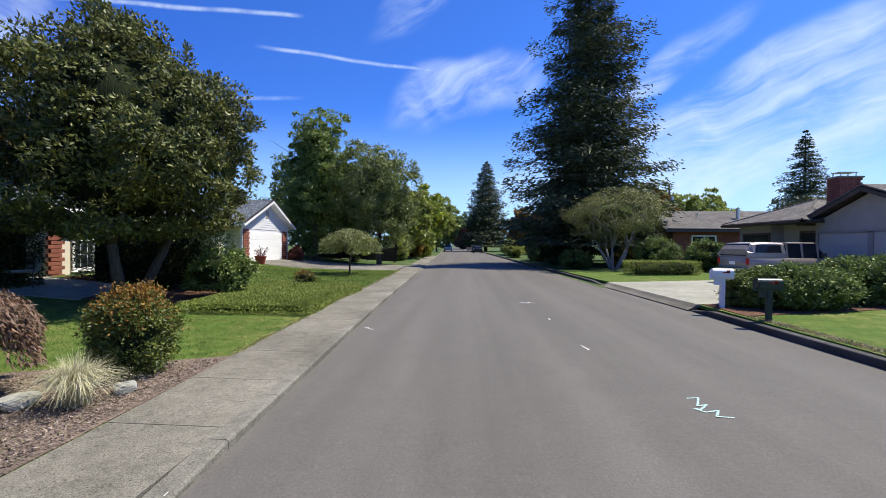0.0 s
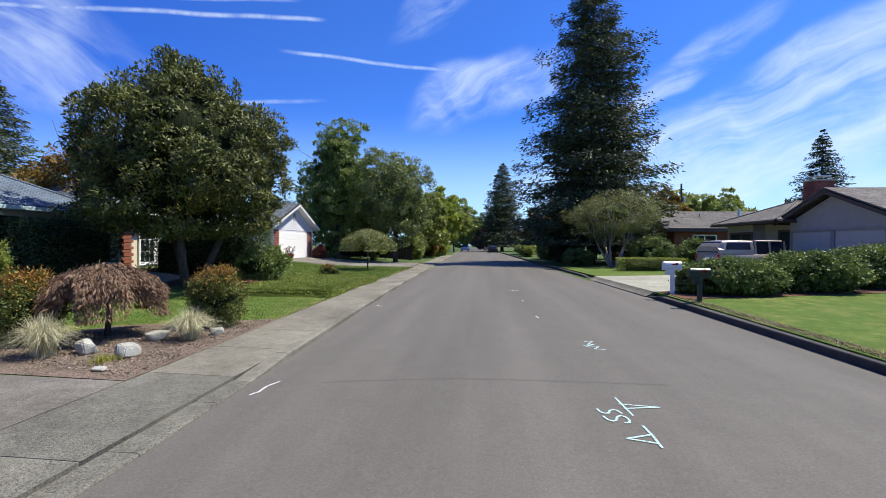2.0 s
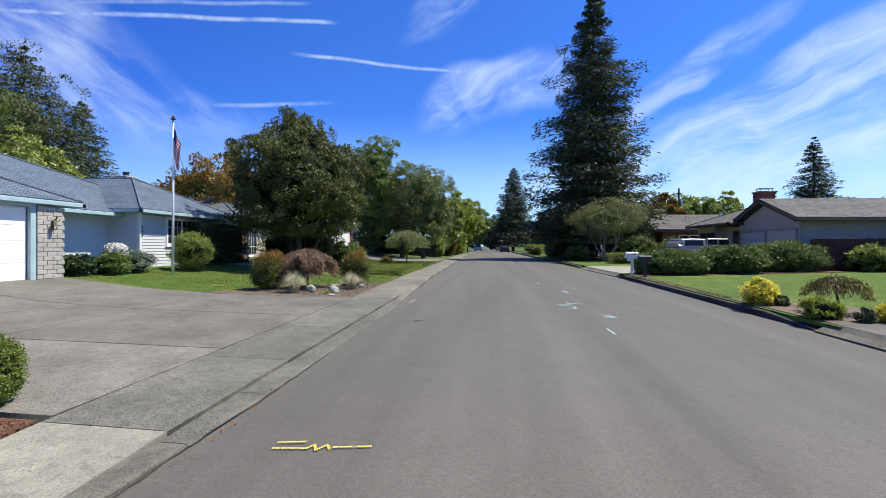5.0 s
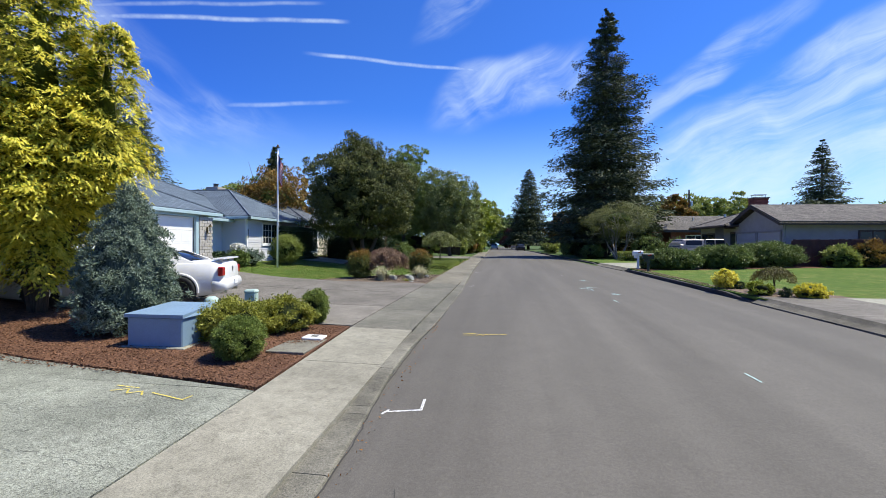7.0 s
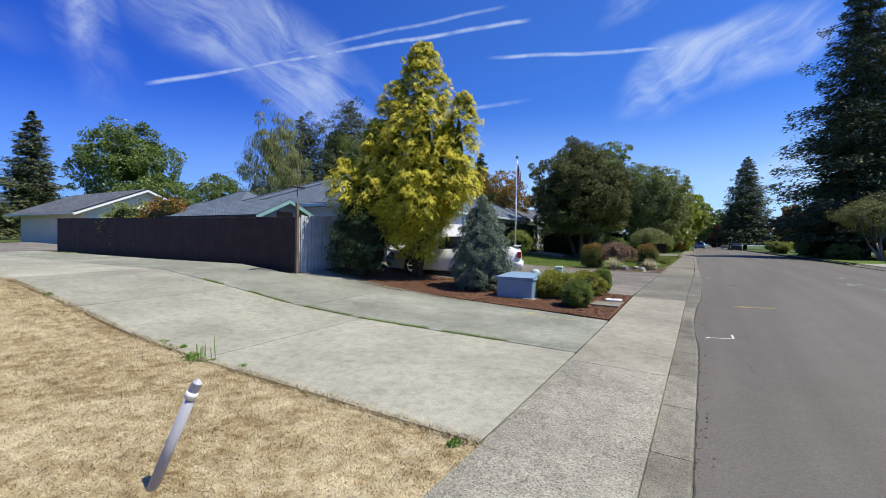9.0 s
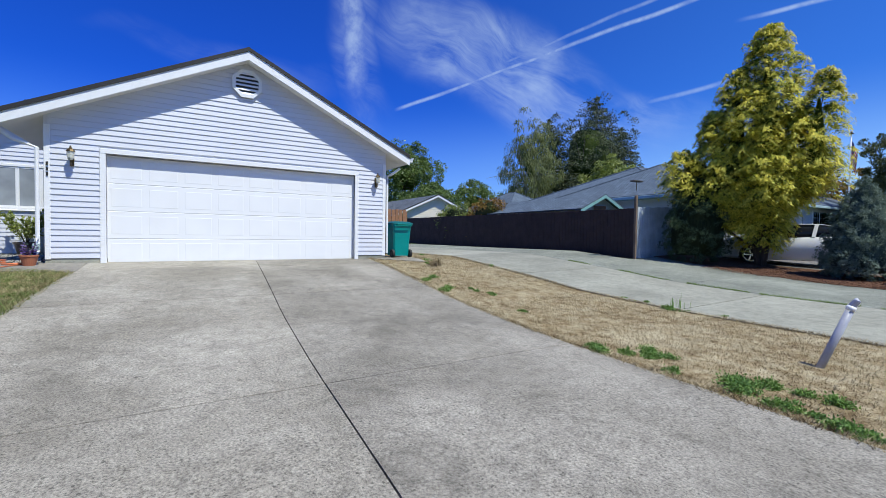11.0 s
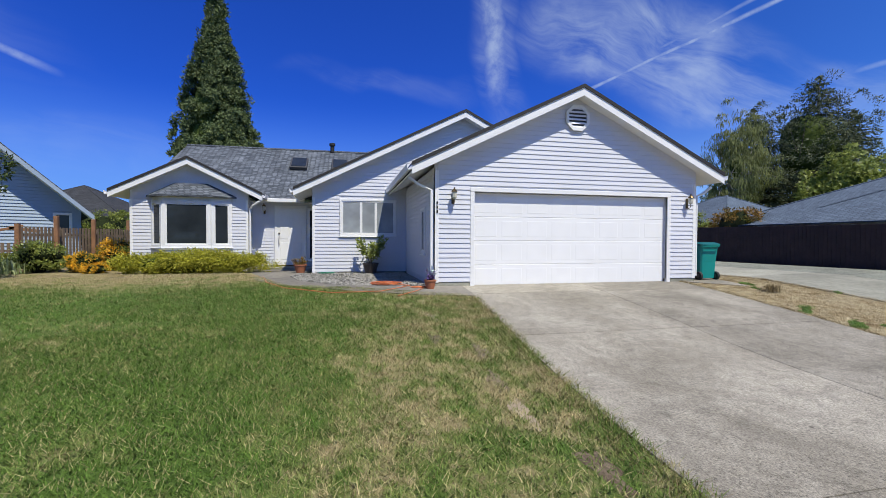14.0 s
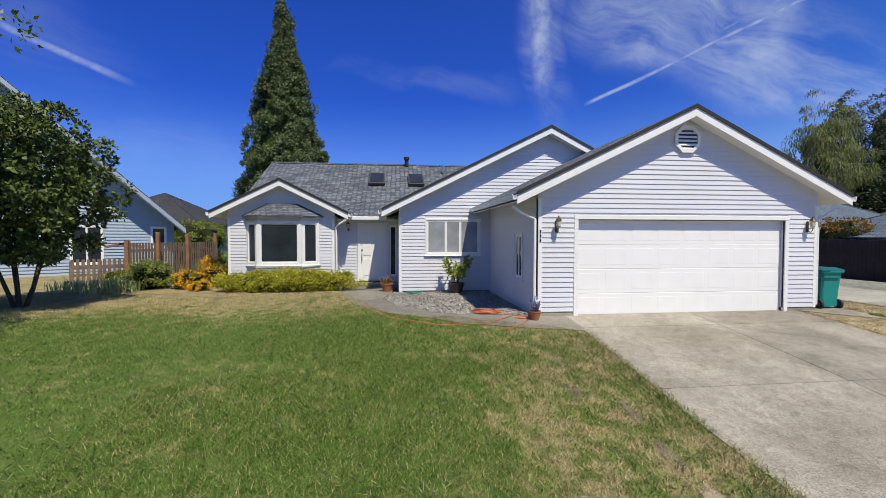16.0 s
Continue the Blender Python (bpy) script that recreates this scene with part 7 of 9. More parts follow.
blades("dry_grass", [(WALK_L + .02, -17.68), (-15.4, -16.6), (-17.2, -14.0), (WALK_L + .02, -14.15)], 90000, .026, GBD, "dry straw-coloured grass", 303, width=.009)
blades("grass", [(WALK_L - .05, 2.5), (-12.4, 2.5), (-12.4, 9.4), (WALK_L - .05, 9.4)], 60000, .025, GBG, "short green lawn grass", 304)

blades("grass", [(-10.5, -23.1), (-13.1, -22.9), (-14.95, -26.65), (-12, -29)], 30000, .05, GB, "short mixed green and dry lawn grass", 306, where=lambda x, y: ~on_soil(x, y) | (np.sin(x * 917 + y * 613) > -.1))
blades("grass", [(-12, -29), (-14.9, -26.65), (-18.6, -28.1), (-19.5, -29.2)], 22000, .045, GB, "short mixed green and dry lawn grass", 307, where=lambda x, y: ~on_soil(x, y) | (np.sin(x * 917 + y * 613) > -.1))
blades("grass", [(WALK_L - .1, 14), (-11, 16), (-11, 24.5), (WALK_L - .3, 26)], 50000, .05, GBG, "short green lawn grass", 308)

blades("edge_grass", [(WALK_L - .05, -23.42), (-12.9, -22.92), (-12.9, -22.72), (WALK_L - .05, -23.20)], 4200, .075, GB, "longer grass overhanging the driveway edge", 309, width=.010)
blades("edge_weeds", [(WALK_L - .05, -23.62), (-12.9, -23.05), (-12.9, -22.72), (WALK_L - .05, -23.22)], 3000, .085, SEED_HEAD, "brown seeding weeds along the driveway edge", 311, width=.006)
blades("edge_grass", [(WALK_L + .03, -40), (WALK_L - .10, -40), (WALK_L - .10, -23.4), (WALK_L + .03, -23.3)], 9000, .07, GB, "longer grass overhanging the sidewalk edge", 310, width=.014)

blades("edge_grass", [(KERB_R + .14, 3.1), (KERB_R + .42, 3.1), (KERB_R + .42, 10.0), (KERB_R + .14, 10.0)], 5200, .05, GBD, "dry grass overhanging the kerb", 313, width=.01)
blades("edge_grass", [(WALK_L - .01, 6.4), (WALK_L - .14, 6.4), (WALK_L - .32, 26), (WALK_L - .16, 26)], 5000, .045, GB, "dry grass along the sidewalk edge", 314, width=.01)

blades("edge_grass", [(WALK_L + .02, -14.24), (-17.2, -14.12), (-17.2, -14.0), (WALK_L + .02, -14.15)], 9000, .05, GBD, "dry grass overhanging the lane edge", 315, width=.009)
blades("edge_grass", [(WALK_L - .02, -17.70), (-14.3, -16.80), (-14.3, -16.66), (WALK_L - .02, -17.56)], 7000, .05, GBD, "dry grass overhanging the driveway edge", 316, width=.009)

# beds
tagged(flat("mulch_bed", [(WALK_L - .03, -8.72), (-12.3, -7.55), (-12.3, -5.7), (WALK_L - .03, -5.7)], .040, MULCH), "bark mulch bed beside the lane", "bed", kind="structure")
tagged(flat("mulch_bed", [(WALK_L - .03, 2.32), (-7.6, 2.42), (-6.0, 5.2), (WALK_L - .03, 6.4)], .026, GREY_MULCH), "island bed of grey bark at the corner", "bed", kind="structure")
tagged(flat("mulch_bed", [(KERB_R + .2, -.5), (8.8, -.7), (8.3, 1.8), (KERB_R + .2, 3.0)], .03, GREY_MULCH), "gravel and bark bed at the kerb", "bed", kind="structure")
tagged(flat("mulch_bed", [(KERB_R + .2, 10.0), (17.0, 12.5), (17.0, 13.8), (KERB_R + .2, 11.9)], .03, MULCH), "bare soil under the hedge", "bed", kind="structure")
tagged(flat("mulch_bed", [(-6.2, 11.4), (-12.8, 10.2), (-12.8, 15.6), (-6.6, 14.2)], .03, MULCH), "shaded bark bed under the magnolia", "bed", kind="structure")
tagged(flat("gravel_bed", [(-14.0, -23.40), (-18.85, -23.40), (-18.85, -27.2), (-14.6, -26.1)], .028, GRAVEL), "pale gravel bed beside the garage", "bed", kind="structure")
front_walk = tagged(new("walkway"), "curved grey concrete front walk", "path", kind="structure")
WALK_OUT = [(-13.0, -22.7), (-13.25, -23.75), (-13.76, -25.2), (-14.93, -26.68), (-16.4, -27.6), (-18.6, -28.1), (-20.6, -28.5)]
WALK_IN = [(-14.12, -22.7), (-14.1, -24.1), (-14.7, -25.6), (-16.05, -26.5), (-17.6, -26.9), (-18.9, -26.6), (-20.6, -26.5)]
for i in range(6):
    flat("slab", [WALK_OUT[i], WALK_IN[i], WALK_IN[i + 1], WALK_OUT[i + 1]], .034, WALK_GREY, front_walk, cell=.4)
shrub("hedge", (-19.7, -30.1), .66, (.55, 2.2), .07, YELLOW_HEDGE, "low shaggy yellow-green hedge below the bay window", 401, 520, 44, .32, core_mat=GREEN_CORE, spread=.09)


# ---- fences ----
def board_fence(label, a, b, height, mat, posts=2.4, board=.14, gap=.006, group="", top=None, name="fence", thick=.02):
    """Upright boards on rails between posts."""
    a, b = Vector((*a, 0)), Vector((*b, 0))
    L = (b - a).length
    d = (b - a).normalized()
    t = thing(name, label, "fence", (a.x, a.y, land(a.x, a.y)), math.degrees(math.atan2(d.y, d.x)))
    z_off = land(b.x, b.y) - land(a.x, a.y)
    m_post = Shape().box(-.045, .012, -.1, .045, .10, height - .06, .008).mesh("post", mat)
    k = 0
    while k * posts <= L + .01:
        o = part("post", m_post, None, t)
        o.location = (k * posts, 0, z_off * k * posts / L)
        k += 1
    m_board = Shape().box(0, -thick, .02, board, 0, height, .004).mesh("board", mat)
    r = rng(int(L * 10))
    x = 0
    while x < L - board * .5:
        o = part("board", m_board, None, t)
        o.location = (x, 0, z_off * x / L + r.uniform(-.012, .012) + (top(x) if top else 0))
        x += board + gap
    for z in (.3, height - .35):
        part("rail", Shape().slab([(0, .002, z), (L, .002, z + z_off), (L, .002, z + z_off + .09), (0, .002, z + .09)], .04, Vector((0, -1, 0))), mat, t)
    return t


board_fence("tall dark brown board fence along the lane", (-29.5, -8.5), (-11.95, -8.6), 1.64, DARK_FENCE)
board_fence("pale blue-grey board gate beside the house", (-11.95, -8.5), (-11.95, -5.3), 1.68, BLUE_GATE := plain("gate_paint", (0.50, 0.55, 0.60), .7, vary=.25, grain=30), board=.12, posts=1.6, gap=.012, name="gate")
board_fence("orange-brown cedar fence beside the garage", (-17.8, -16.3), (-17.8, -13.9), 1.62, CEDAR, board=.13, gap=.02)
board_fence("dark red board fence beside the grey house", (15.6, 13.6), (27.0, 12.6), 1.55, RED_FENCE)
board_fence("dark fence behind the far driveway", (-13.0, 38.5), (-5.6, 38.5), 1.9, DARK_FENCE)
board_fence("weathered picket fence with cedar posts", (-23.6, -37.1), (-28.6, -35.6), 1.55, OLD_WOOD, board=.10, gap=.05, posts=1.7)
board_fence("low weathered picket fence", (-22.6, -38.6), (-23.6, -37.1), .95, OLD_WOOD, board=.10, gap=.06, posts=.9)


# ---- vehicles ----
CAR_WHITE = plain("white_car_paint", (0.80, 0.80, 0.80), 0.18, 0, 0.7, vary=0.02)
CAR_SILVER = plain("silver_tan_paint", (0.33, 0.29, 0.25), 0.32, 0.3, vary=0.04)
CAR_DARK = plain("dark_car_paint", (0.03, 0.032, 0.04), 0.25, 0.2)
CAR_GLASS = glass_pane("car_glass", (0.012, 0.014, 0.018))
TAIL_RED = plain("tail_lamp", (0.45, 0.015, 0.015), 0.2, 0, 0.7)
CHROME = plain("chrome", (0.75, 0.75, 0.76), 0.12, 1.0, vary=0.02)


def loft(sections, close=True):
    """Skin over rings of equal length."""
    s, n = Shape(), len(sections[0])
    faces = [(i * n + k, (i + 1) * n + k, (i + 1) * n + (k + 1) % n, i * n + (k + 1) % n) for i in range(len(sections) - 1) for k in range(n)]
    if close:
        faces += [tuple(range(n)), tuple(range((len(sections) - 1) * n, len(sections) * n))[::-1]]
    return s.add([p for r in sections for p in r], faces)


def ring(x, w, z0, z1, crown=.03, tuck=.08, waist=.5):
    """Cross-section of a car body: sill, flank, shoulder, rounded top."""
    half = [(w - tuck, z0), (w - .02, z0 + (z1 - z0) * .18), (w, z0 + (z1 - z0) * waist), (w - .025, z1 - .06), (w - .10, z1 - .01), (w * .5, z1 + crown)]
    return [(x, y, z) for y, z in half] + [(x, -y, z) for y, z in reversed(half)]


def wheel(parent, x, y, r, w, side, rim_mat=STEEL, spokes=5):
    k = new("wheel")
    k.parent = parent
    m = Matrix.Translation((x, y, r)) @ pose(0, 0, 0, -90 * side, 0, 0)
    part("tyre", Shape().lathe([(r * .62, -w / 2), (r * .93, -w / 2), (r, -w * .36), (r, w * .36), (r * .93, w / 2), (r * .66, w / 2), (r * .62, w * .3)], 28, m), BLACK, k, smooth=True)
    s = Shape().lathe([(r * .63, -w * .3), (r * .66, w * .42), (r * .60, w * .42), (r * .56, w * .2), (r * .55, -w * .3)], 28, m)
    s.lathe([(r * .13, w * .1), (r * .13, w * .36), (r * .08, w * .4)], 12, m)
    for i in range(spokes):
        a = 2 * math.pi * i / spokes
        q = m @ pose(0, 0, 0, 0, 0, math.degrees(a))
        s.box(r * .08, -r * .09, w * .18, r * .60, r * .09, w * .34, .01, q)
    part("rim", s, rim_mat, k, smooth=False)
    part("brake_disc", Shape().lathe([(r * .55, -.02), (r * .55, .0)], 20, m), PLASTIC_DARK, k)


def arches(parent, spots, w, r, mat):
    for x in spots:
        for side in (1, -1):
            s = Shape().tube([(x + math.cos(a) * r * 1.12, side * (w - .005), r + math.sin(a) * r * 1.12) for a in np.linspace(-.15, math.pi + .15, 14)], .03, 6)
            part("wheel_arch", s, mat, parent)
            # Black disc on the flank paints the wheel well's shadow.
            disc = [(x + math.cos(a) * r * 1.10, side * (w + .001), r + math.sin(a) * r * 1.10) for a in np.linspace(-.25, math.pi + .25, 16)]
            part("arch_shadow", Shape().slab(disc if side < 0 else disc[::-1], .02, Vector((0, side, 0))), BLACK, parent)


def coupe(at, turn):
    """A two-door fastback coupe; +x is its nose."""
    c = thing("car", "white two-door fastback coupe parked before the garage", "car", at, turn)
    w = .93
    body = loft([ring(x, *v) for x, *v in ((-2.36, .66, .42, .86, .0), (-2.30, .80, .28, .98, .02), (-2.05, .88, .22, 1.03, .02), (-1.5, .93, .20, 1.02, .02), (-.6, .92, .19, .98, .02), (.5, .91, .19, .96, .02), (1.1, .92, .19, .97, .03),
                                           (1.8, .92, .20, .92, .04), (2.2, .86, .24, .84, .03), (2.38, .72, .34, .72, .0))])
    part("body", body, CAR_WHITE, c, smooth=True)
    def cab(x, wb, wt, zb, zt):
        return [(x, wb, zb), (x, (wb + wt) / 2 + .02, (zb + zt) / 2), (x, wt, zt - .03), (x, wt * .5, zt), (x, -wt * .5, zt), (x, -wt, zt - .03), (x, -(wb + wt) / 2 - .02, (zb + zt) / 2), (x, -wb, zb)]
    part("glasshouse", loft([cab(-1.62, .70, .62, .98, 1.04), cab(-1.0, .80, .66, .95, 1.27), (cab(-.45, .83, .66, .94, 1.38)), cab(.15, .84, .66, .93, 1.39), cab(.45, .84, .66, .93, 1.33), cab(1.05, .80, .68, .93, 1.0)]), CAR_GLASS, c, "dark tinted windows", True)
    part("roof_panel", loft([cab(-1.05, .60, .60, 1.26, 1.285), cab(-.45, .68, .66, 1.355, 1.395), cab(.15, .68, .66, 1.36, 1.405), cab(.42, .66, .66, 1.33, 1.36)]), CAR_WHITE, c, smooth=True)
    for s in (1, -1):
        part("rear_pillar", Shape().slab([(-1.72, s * .84, 1.0), (-1.1, s * .86, .99), (-.80, s * .70, 1.33), (-1.15, s * .66, 1.245)], .03, Vector((0, s, .3)).normalized()), CAR_WHITE, c)
        part("door_pillar", Shape().slab([(-.32, s * .872, .97), (-.22, s * .872, .97), (-.30, s * .71, 1.37), (-.40, s * .71, 1.37)], .02, Vector((0, s, .3)).normalized()), CAR_WHITE, c)
        part("wing_mirror", Shape().lump((.55, s * 1.0, 1.02), (.10, .12, .08), .05), CAR_WHITE, c, smooth=True)
        part("tail_light", Shape().box(-2.35, s * .78 - .09, .68, -2.22, s * .78 + .09, .90, .02), TAIL_RED, c, "red tail light")
        part("side_scoop", Shape().box(-.95, s * .915 - .02, .60, -.55, s * .915 + .02, .72, .01), PLASTIC_DARK, c)
        part("exhaust", Shape().lathe([(.05, -.1), (.05, .06), (.04, .06)], 10, Matrix.Translation((-2.3, s * .55, .28)) @ pose(0, 0, 0, 0, -90, 0)), CHROME, c)
        for x in (-1.42, 1.34):
            wheel(c, x, s * .855, .345, .24, s, CHROME)
    part("spoiler", Shape().box(-2.34, -.76, 1.075, -2.08, .76, 1.11, .012).box(-2.25, -.6, 1.0, -2.15, -.54, 1.08).box(-2.25, .54, 1.0, -2.15, .6, 1.08), CAR_WHITE, c)
    part("bumper", loft([ring(-2.42, .78, .36, .56, .0), ring(-2.36, .88, .33, .60, .0), ring(-2.1, .93, .30, .60, .0)]), CAR_WHITE, c, smooth=True)
    part("badge", Shape().lathe([(.07, 0), (.07, .015)], 14, Matrix.Translation((-2.345, 0, .82)) @ pose(0, 0, 0, 0, -90, 0)), PLASTIC_DARK, c)
    part("number_plate", Shape().box(-2.45, -.16, .44, -2.425, .16, .56, .004), TRIM, c)
    arches(c, (-1.42, 1.34), .935, .345, CAR_WHITE)
    return c


def pickup(at, turn):
    """An extended-cab pickup with a canopy on its bed; +x is its nose."""
    c = thing("pickup_truck", "tan silver pickup truck with a matching bed canopy", "truck", at, turn)
    part("body", loft([ring(x, *v) for x, *v in ((-2.55, .80, .50, 1.08, .0), (-2.5, .88, .46, 1.12, .0), (-.9, .90, .44, 1.12, .0), (.6, .90, .44, 1.10, .0), (1.3, .90, .44, 1.10, .03), (2.2, .86, .46, 1.02, .04), (2.45, .78, .5, .92, .0))]), CAR_SILVER, c, smooth=True)
    part("canopy", loft([[(x, y, z) for y, z in ((.86, 1.10), (.84, 1.30), (.74, zt - .07), (.62, zt), (-.62, zt), (-.74, zt - .07), (-.84, 1.30), (-.86, 1.10))] for x, zt in ((-2.54, 1.44), (-2.30, 1.70), (-1.6, 1.75), (-.84, 1.72))]), CAR_SILVER, c, smooth=False)
    part("cab_roof", Shape().box(-.75, -.76, 1.66, .62, .76, 1.74, .05), CAR_SILVER, c)
    part("cab_glass", loft([[(x, y, z) for y, z in ((b, 1.08), (t_, zt), (-t_, zt), (-b, 1.08))] for x, b, t_, zt in ((-.80, .84, .76, 1.68), (.55, .84, .74, 1.69), (1.15, .82, .76, 1.10))]), CAR_GLASS, c, "dark windows")
    for s in (1, -1):
        part("canopy_window", Shape().slab([(-2.22, s * .852, 1.30), (-1.02, s * .852, 1.30), (-1.02, s * .772, 1.62), (-2.12, s * .772, 1.62)], .012, Vector((0, s, .25)).normalized()), CAR_GLASS, c)
        for x0, x1 in ((-.80, -.72), (-.12, -.02), (.62, .70)):
            part("pillar", Shape().slab([(x0, s * .845, 1.08), (x1, s * .845, 1.08), (x1, s * .768, 1.70), (x0, s * .768, 1.70)], .02, Vector((0, s, .1)).normalized()), CAR_SILVER, c)
        part("wing_mirror", Shape().box(.72, s * 1.0 - .09, 1.12, .82, s * 1.0 + .09, 1.30, .03), PLASTIC_DARK, c)
        part("tail_light", Shape().box(-2.57, s * .80 - .07, .80, -2.50, s * .80 + .07, 1.06, .01), TAIL_RED, c, "red tail light")
        for x in (-1.55, 1.62):
            wheel(c, x, s * .835, .36, .24, s, CHROME, 6)
    part("rear_glass", Shape().slab([(-2.56, -.74, 1.16), (-2.56, .74, 1.16), (-2.36, .66, 1.66), (-2.36, -.66, 1.66)], .012, Vector((-.93, 0, .36))), CAR_GLASS, c)
    part("bumper", Shape().box(-2.72, -.86, .48, -2.55, .86, .66, .03), CHROME, c, "chrome bumper")
    part("number_plate", Shape().box(-2.575, -.16, .78, -2.56, .16, .92, .004), TRIM, c)
    arches(c, (-1.55, 1.62), .905, .36, CAR_SILVER)
    return c


def far_car(at, turn, paint, label):
    """A parked car far down the street."""
    c = thing("car", label, "car", at, turn)
    part("body", loft([ring(x, *v) for x, *v in ((-2.2, .75, .35, .9, .0), (-2.0, .88, .25, 1.0, .02), (0, .9, .22, .98, .02), (1.6, .88, .25, .92, .03), (2.2, .7, .35, .7, .0))]), paint, c, smooth=True)
    part("cabin", loft([[(x, y, z) for y, z in ((b, .95), (t_, zt), (-t_, zt), (-b, .95))] for x, b, t_, zt in ((-1.8, .78, .66, 1.1), (-1.2, .80, .64, 1.45), (.2, .82, .64, 1.47), (1.0, .78, .68, 1.0))]), CAR_GLASS, c, "dark windows")
    part("roof_panel", Shape().box(-1.2, -.62, 1.44, .2, .62, 1.49, .02), paint, c)
    for s in (1, -1):
        for x in (-1.35, 1.35):
            wheel(c, x, s * .78, .32, .2, s)
    return c


coupe((-9.0, -4.5, land(-9.0, -4.5) + .03), 201).scale = (.92, .92, .92)
pickup((13.2, 18.1, land(13.2, 18.1) + .03), 8).scale = (.92, .92, .92)
far_car((-2.0 + bend(98) + 1.1, 98, land(0, 98) - .02), -90, CAR_WHITE, "white car parked far down the street")
for k, (x, y, p_, lab) in enumerate(((4.9, 84, CAR_DARK, "dark car parked far down the street"), (5.0, 92, CAR_DARK, "dark van parked far down the street"), (4.8, 112, CAR_SILVER, "pale car parked far down the street"), (-1.0, 120, CAR_DARK, "dark car parked far down the street"))):
    far_car((x + bend(y), y, land(x + bend(y), y) - .02), 90, p_, lab)

# ---- street furniture and front-yard things ----
BOX_BLUE = plain("utility_blue", (0.20, 0.30, 0.42), 0.55, vary=0.12, scale=2)
BOX_GREEN = plain("utility_green", (0.42, 0.55, 0.50), 0.55)


def utility_box():
    t = thing("utility_box", "large blue-grey metal transformer box in bark mulch", "utility box", (-5.72, -7.10, land(-5.7, -7.1) + .02), 2)
    part("cabinet", Shape().box(-.44, -.42, 0, .44, .42, .44, .015), BOX_BLUE, t)
    lid = Shape()
    lid.add([(-.47, -.45, .44), (.47, -.45, .44), (.47, .45, .44), (-.47, .45, .44), (-.47, -.45, .49), (.47, -.45, .49), (.40, .45, .56), (-.40, .45, .56)], [(0, 3, 2, 1), (0, 1, 5, 4), (1, 2, 6, 5), (2, 3, 7, 6), (3, 0, 4, 7), (4, 5, 6, 7)])
    part("lid", lid, BOX_BLUE, t, "pale sun-bleached lid")
    part("door_seam", Shape().box(.438, -.01, .05, .446, .01, .42), PLASTIC_DARK, t)
    part("hasp", Shape().box(.44, -.06, .24, .47, .06, .32, .01), STEEL, t)
    part("label_plate", Shape().box(.441, .12, .33, .447, .32, .40), PLASTIC_DARK, t)
    part("pad", Shape().box(-.52, -.50, -.15, .52, .50, .012, .01), PALE_CONCRETE, t)
    u = thing("utility_pedestal", "small pale green cable pedestal", "pedestal", (-5.08, -6.02, land(-5.1, -6) + .02), 10)
    part("casing", Shape().box(-.10, -.08, 0, .10, .08, .62, .02), BOX_GREEN, u)
    part("cap", Shape().box(-.11, -.09, .60, .11, .09, .68, .03), BOX_GREEN, u)
    v = thing("utility_pedestal", "low rounded pale green cable pedestal", "pedestal", (-5.55, -6.45, land(-5.5, -6.4) + .02))
    part("casing", Shape().lathe([(.12, 0), (.12, .50), (.11, .56), (.06, .60)], 14), BOX_GREEN, v, smooth=True)
    w = thing("meter_cover", "white water meter lid set in concrete", "meter cover", (-3.62, -6.75, land(-3.62, -6.75) + .03))
    part("pad", Shape().box(-.34, -.75, -.1, .24, .35, .012, .008), KERB_CONCRETE, w)
    part("lid", Shape().box(-.17, .02, .0, .17, .27, .05, .015), TRIM, w)
    part("lid_window", Shape().box(-.05, .10, .048, .07, .18, .056, .003), PLASTIC_DARK, w)


def mailbox(at, turn, mat, post_mat, label, post=.95, flag_mat=TAIL_RED):
    t = thing("mailbox", label, "mailbox", at, turn)
    part("post", Shape().box(-.05, -.05, -.1, .05, .05, post, .008), post_mat, t)
    part("arm", Shape().box(-.30, -.045, post - .06, .26, .045, post, .006).box(-.20, -.03, post - .20, .0, .03, post - .06), post_mat, t)
    prof = [(-.09, 0), (.09, 0), (.09, .12)] + [(.09 * math.cos(a), .12 + .09 * math.sin(a)) for a in np.linspace(.3, math.pi - .3, 7)] + [(-.09, .12)]
    s = Shape().add([(x, y, post + z) for x in (-.26, .24) for y, z in prof], [])
    n = len(prof)
    s.f += [tuple(range(n))[::-1], tuple(range(n, 2 * n))] + [(i, (i + 1) % n, (i + 1) % n + n, i + n) for i in range(n)]
    part("box", s, mat, t, smooth=False)
    part("door", Shape().box(-.272, -.082, post + .005, -.258, .082, post + .17, .02), mat, t)
    part("signal_flag", Shape().box(-.05, -.105, post + .10, .12, -.095, post + .13).box(.05, -.105, post + .10, .12, -.095, post + .17), flag_mat, t, "red signal flag")


utility_box()
mailbox((6.62, 11.2, land(6.62, 11.2)), 0, TRIM, TRIM, "white mailbox on a white post at the kerb", .80)
mailbox((6.62, 9.55, land(6.62, 9.55)), 0, plain("dark_green_metal", (0.02, 0.035, 0.028), .4), plain("dark_green_post", (0.025, 0.04, 0.03), .6), "dark green mailbox on a dark post at the kerb", .70)


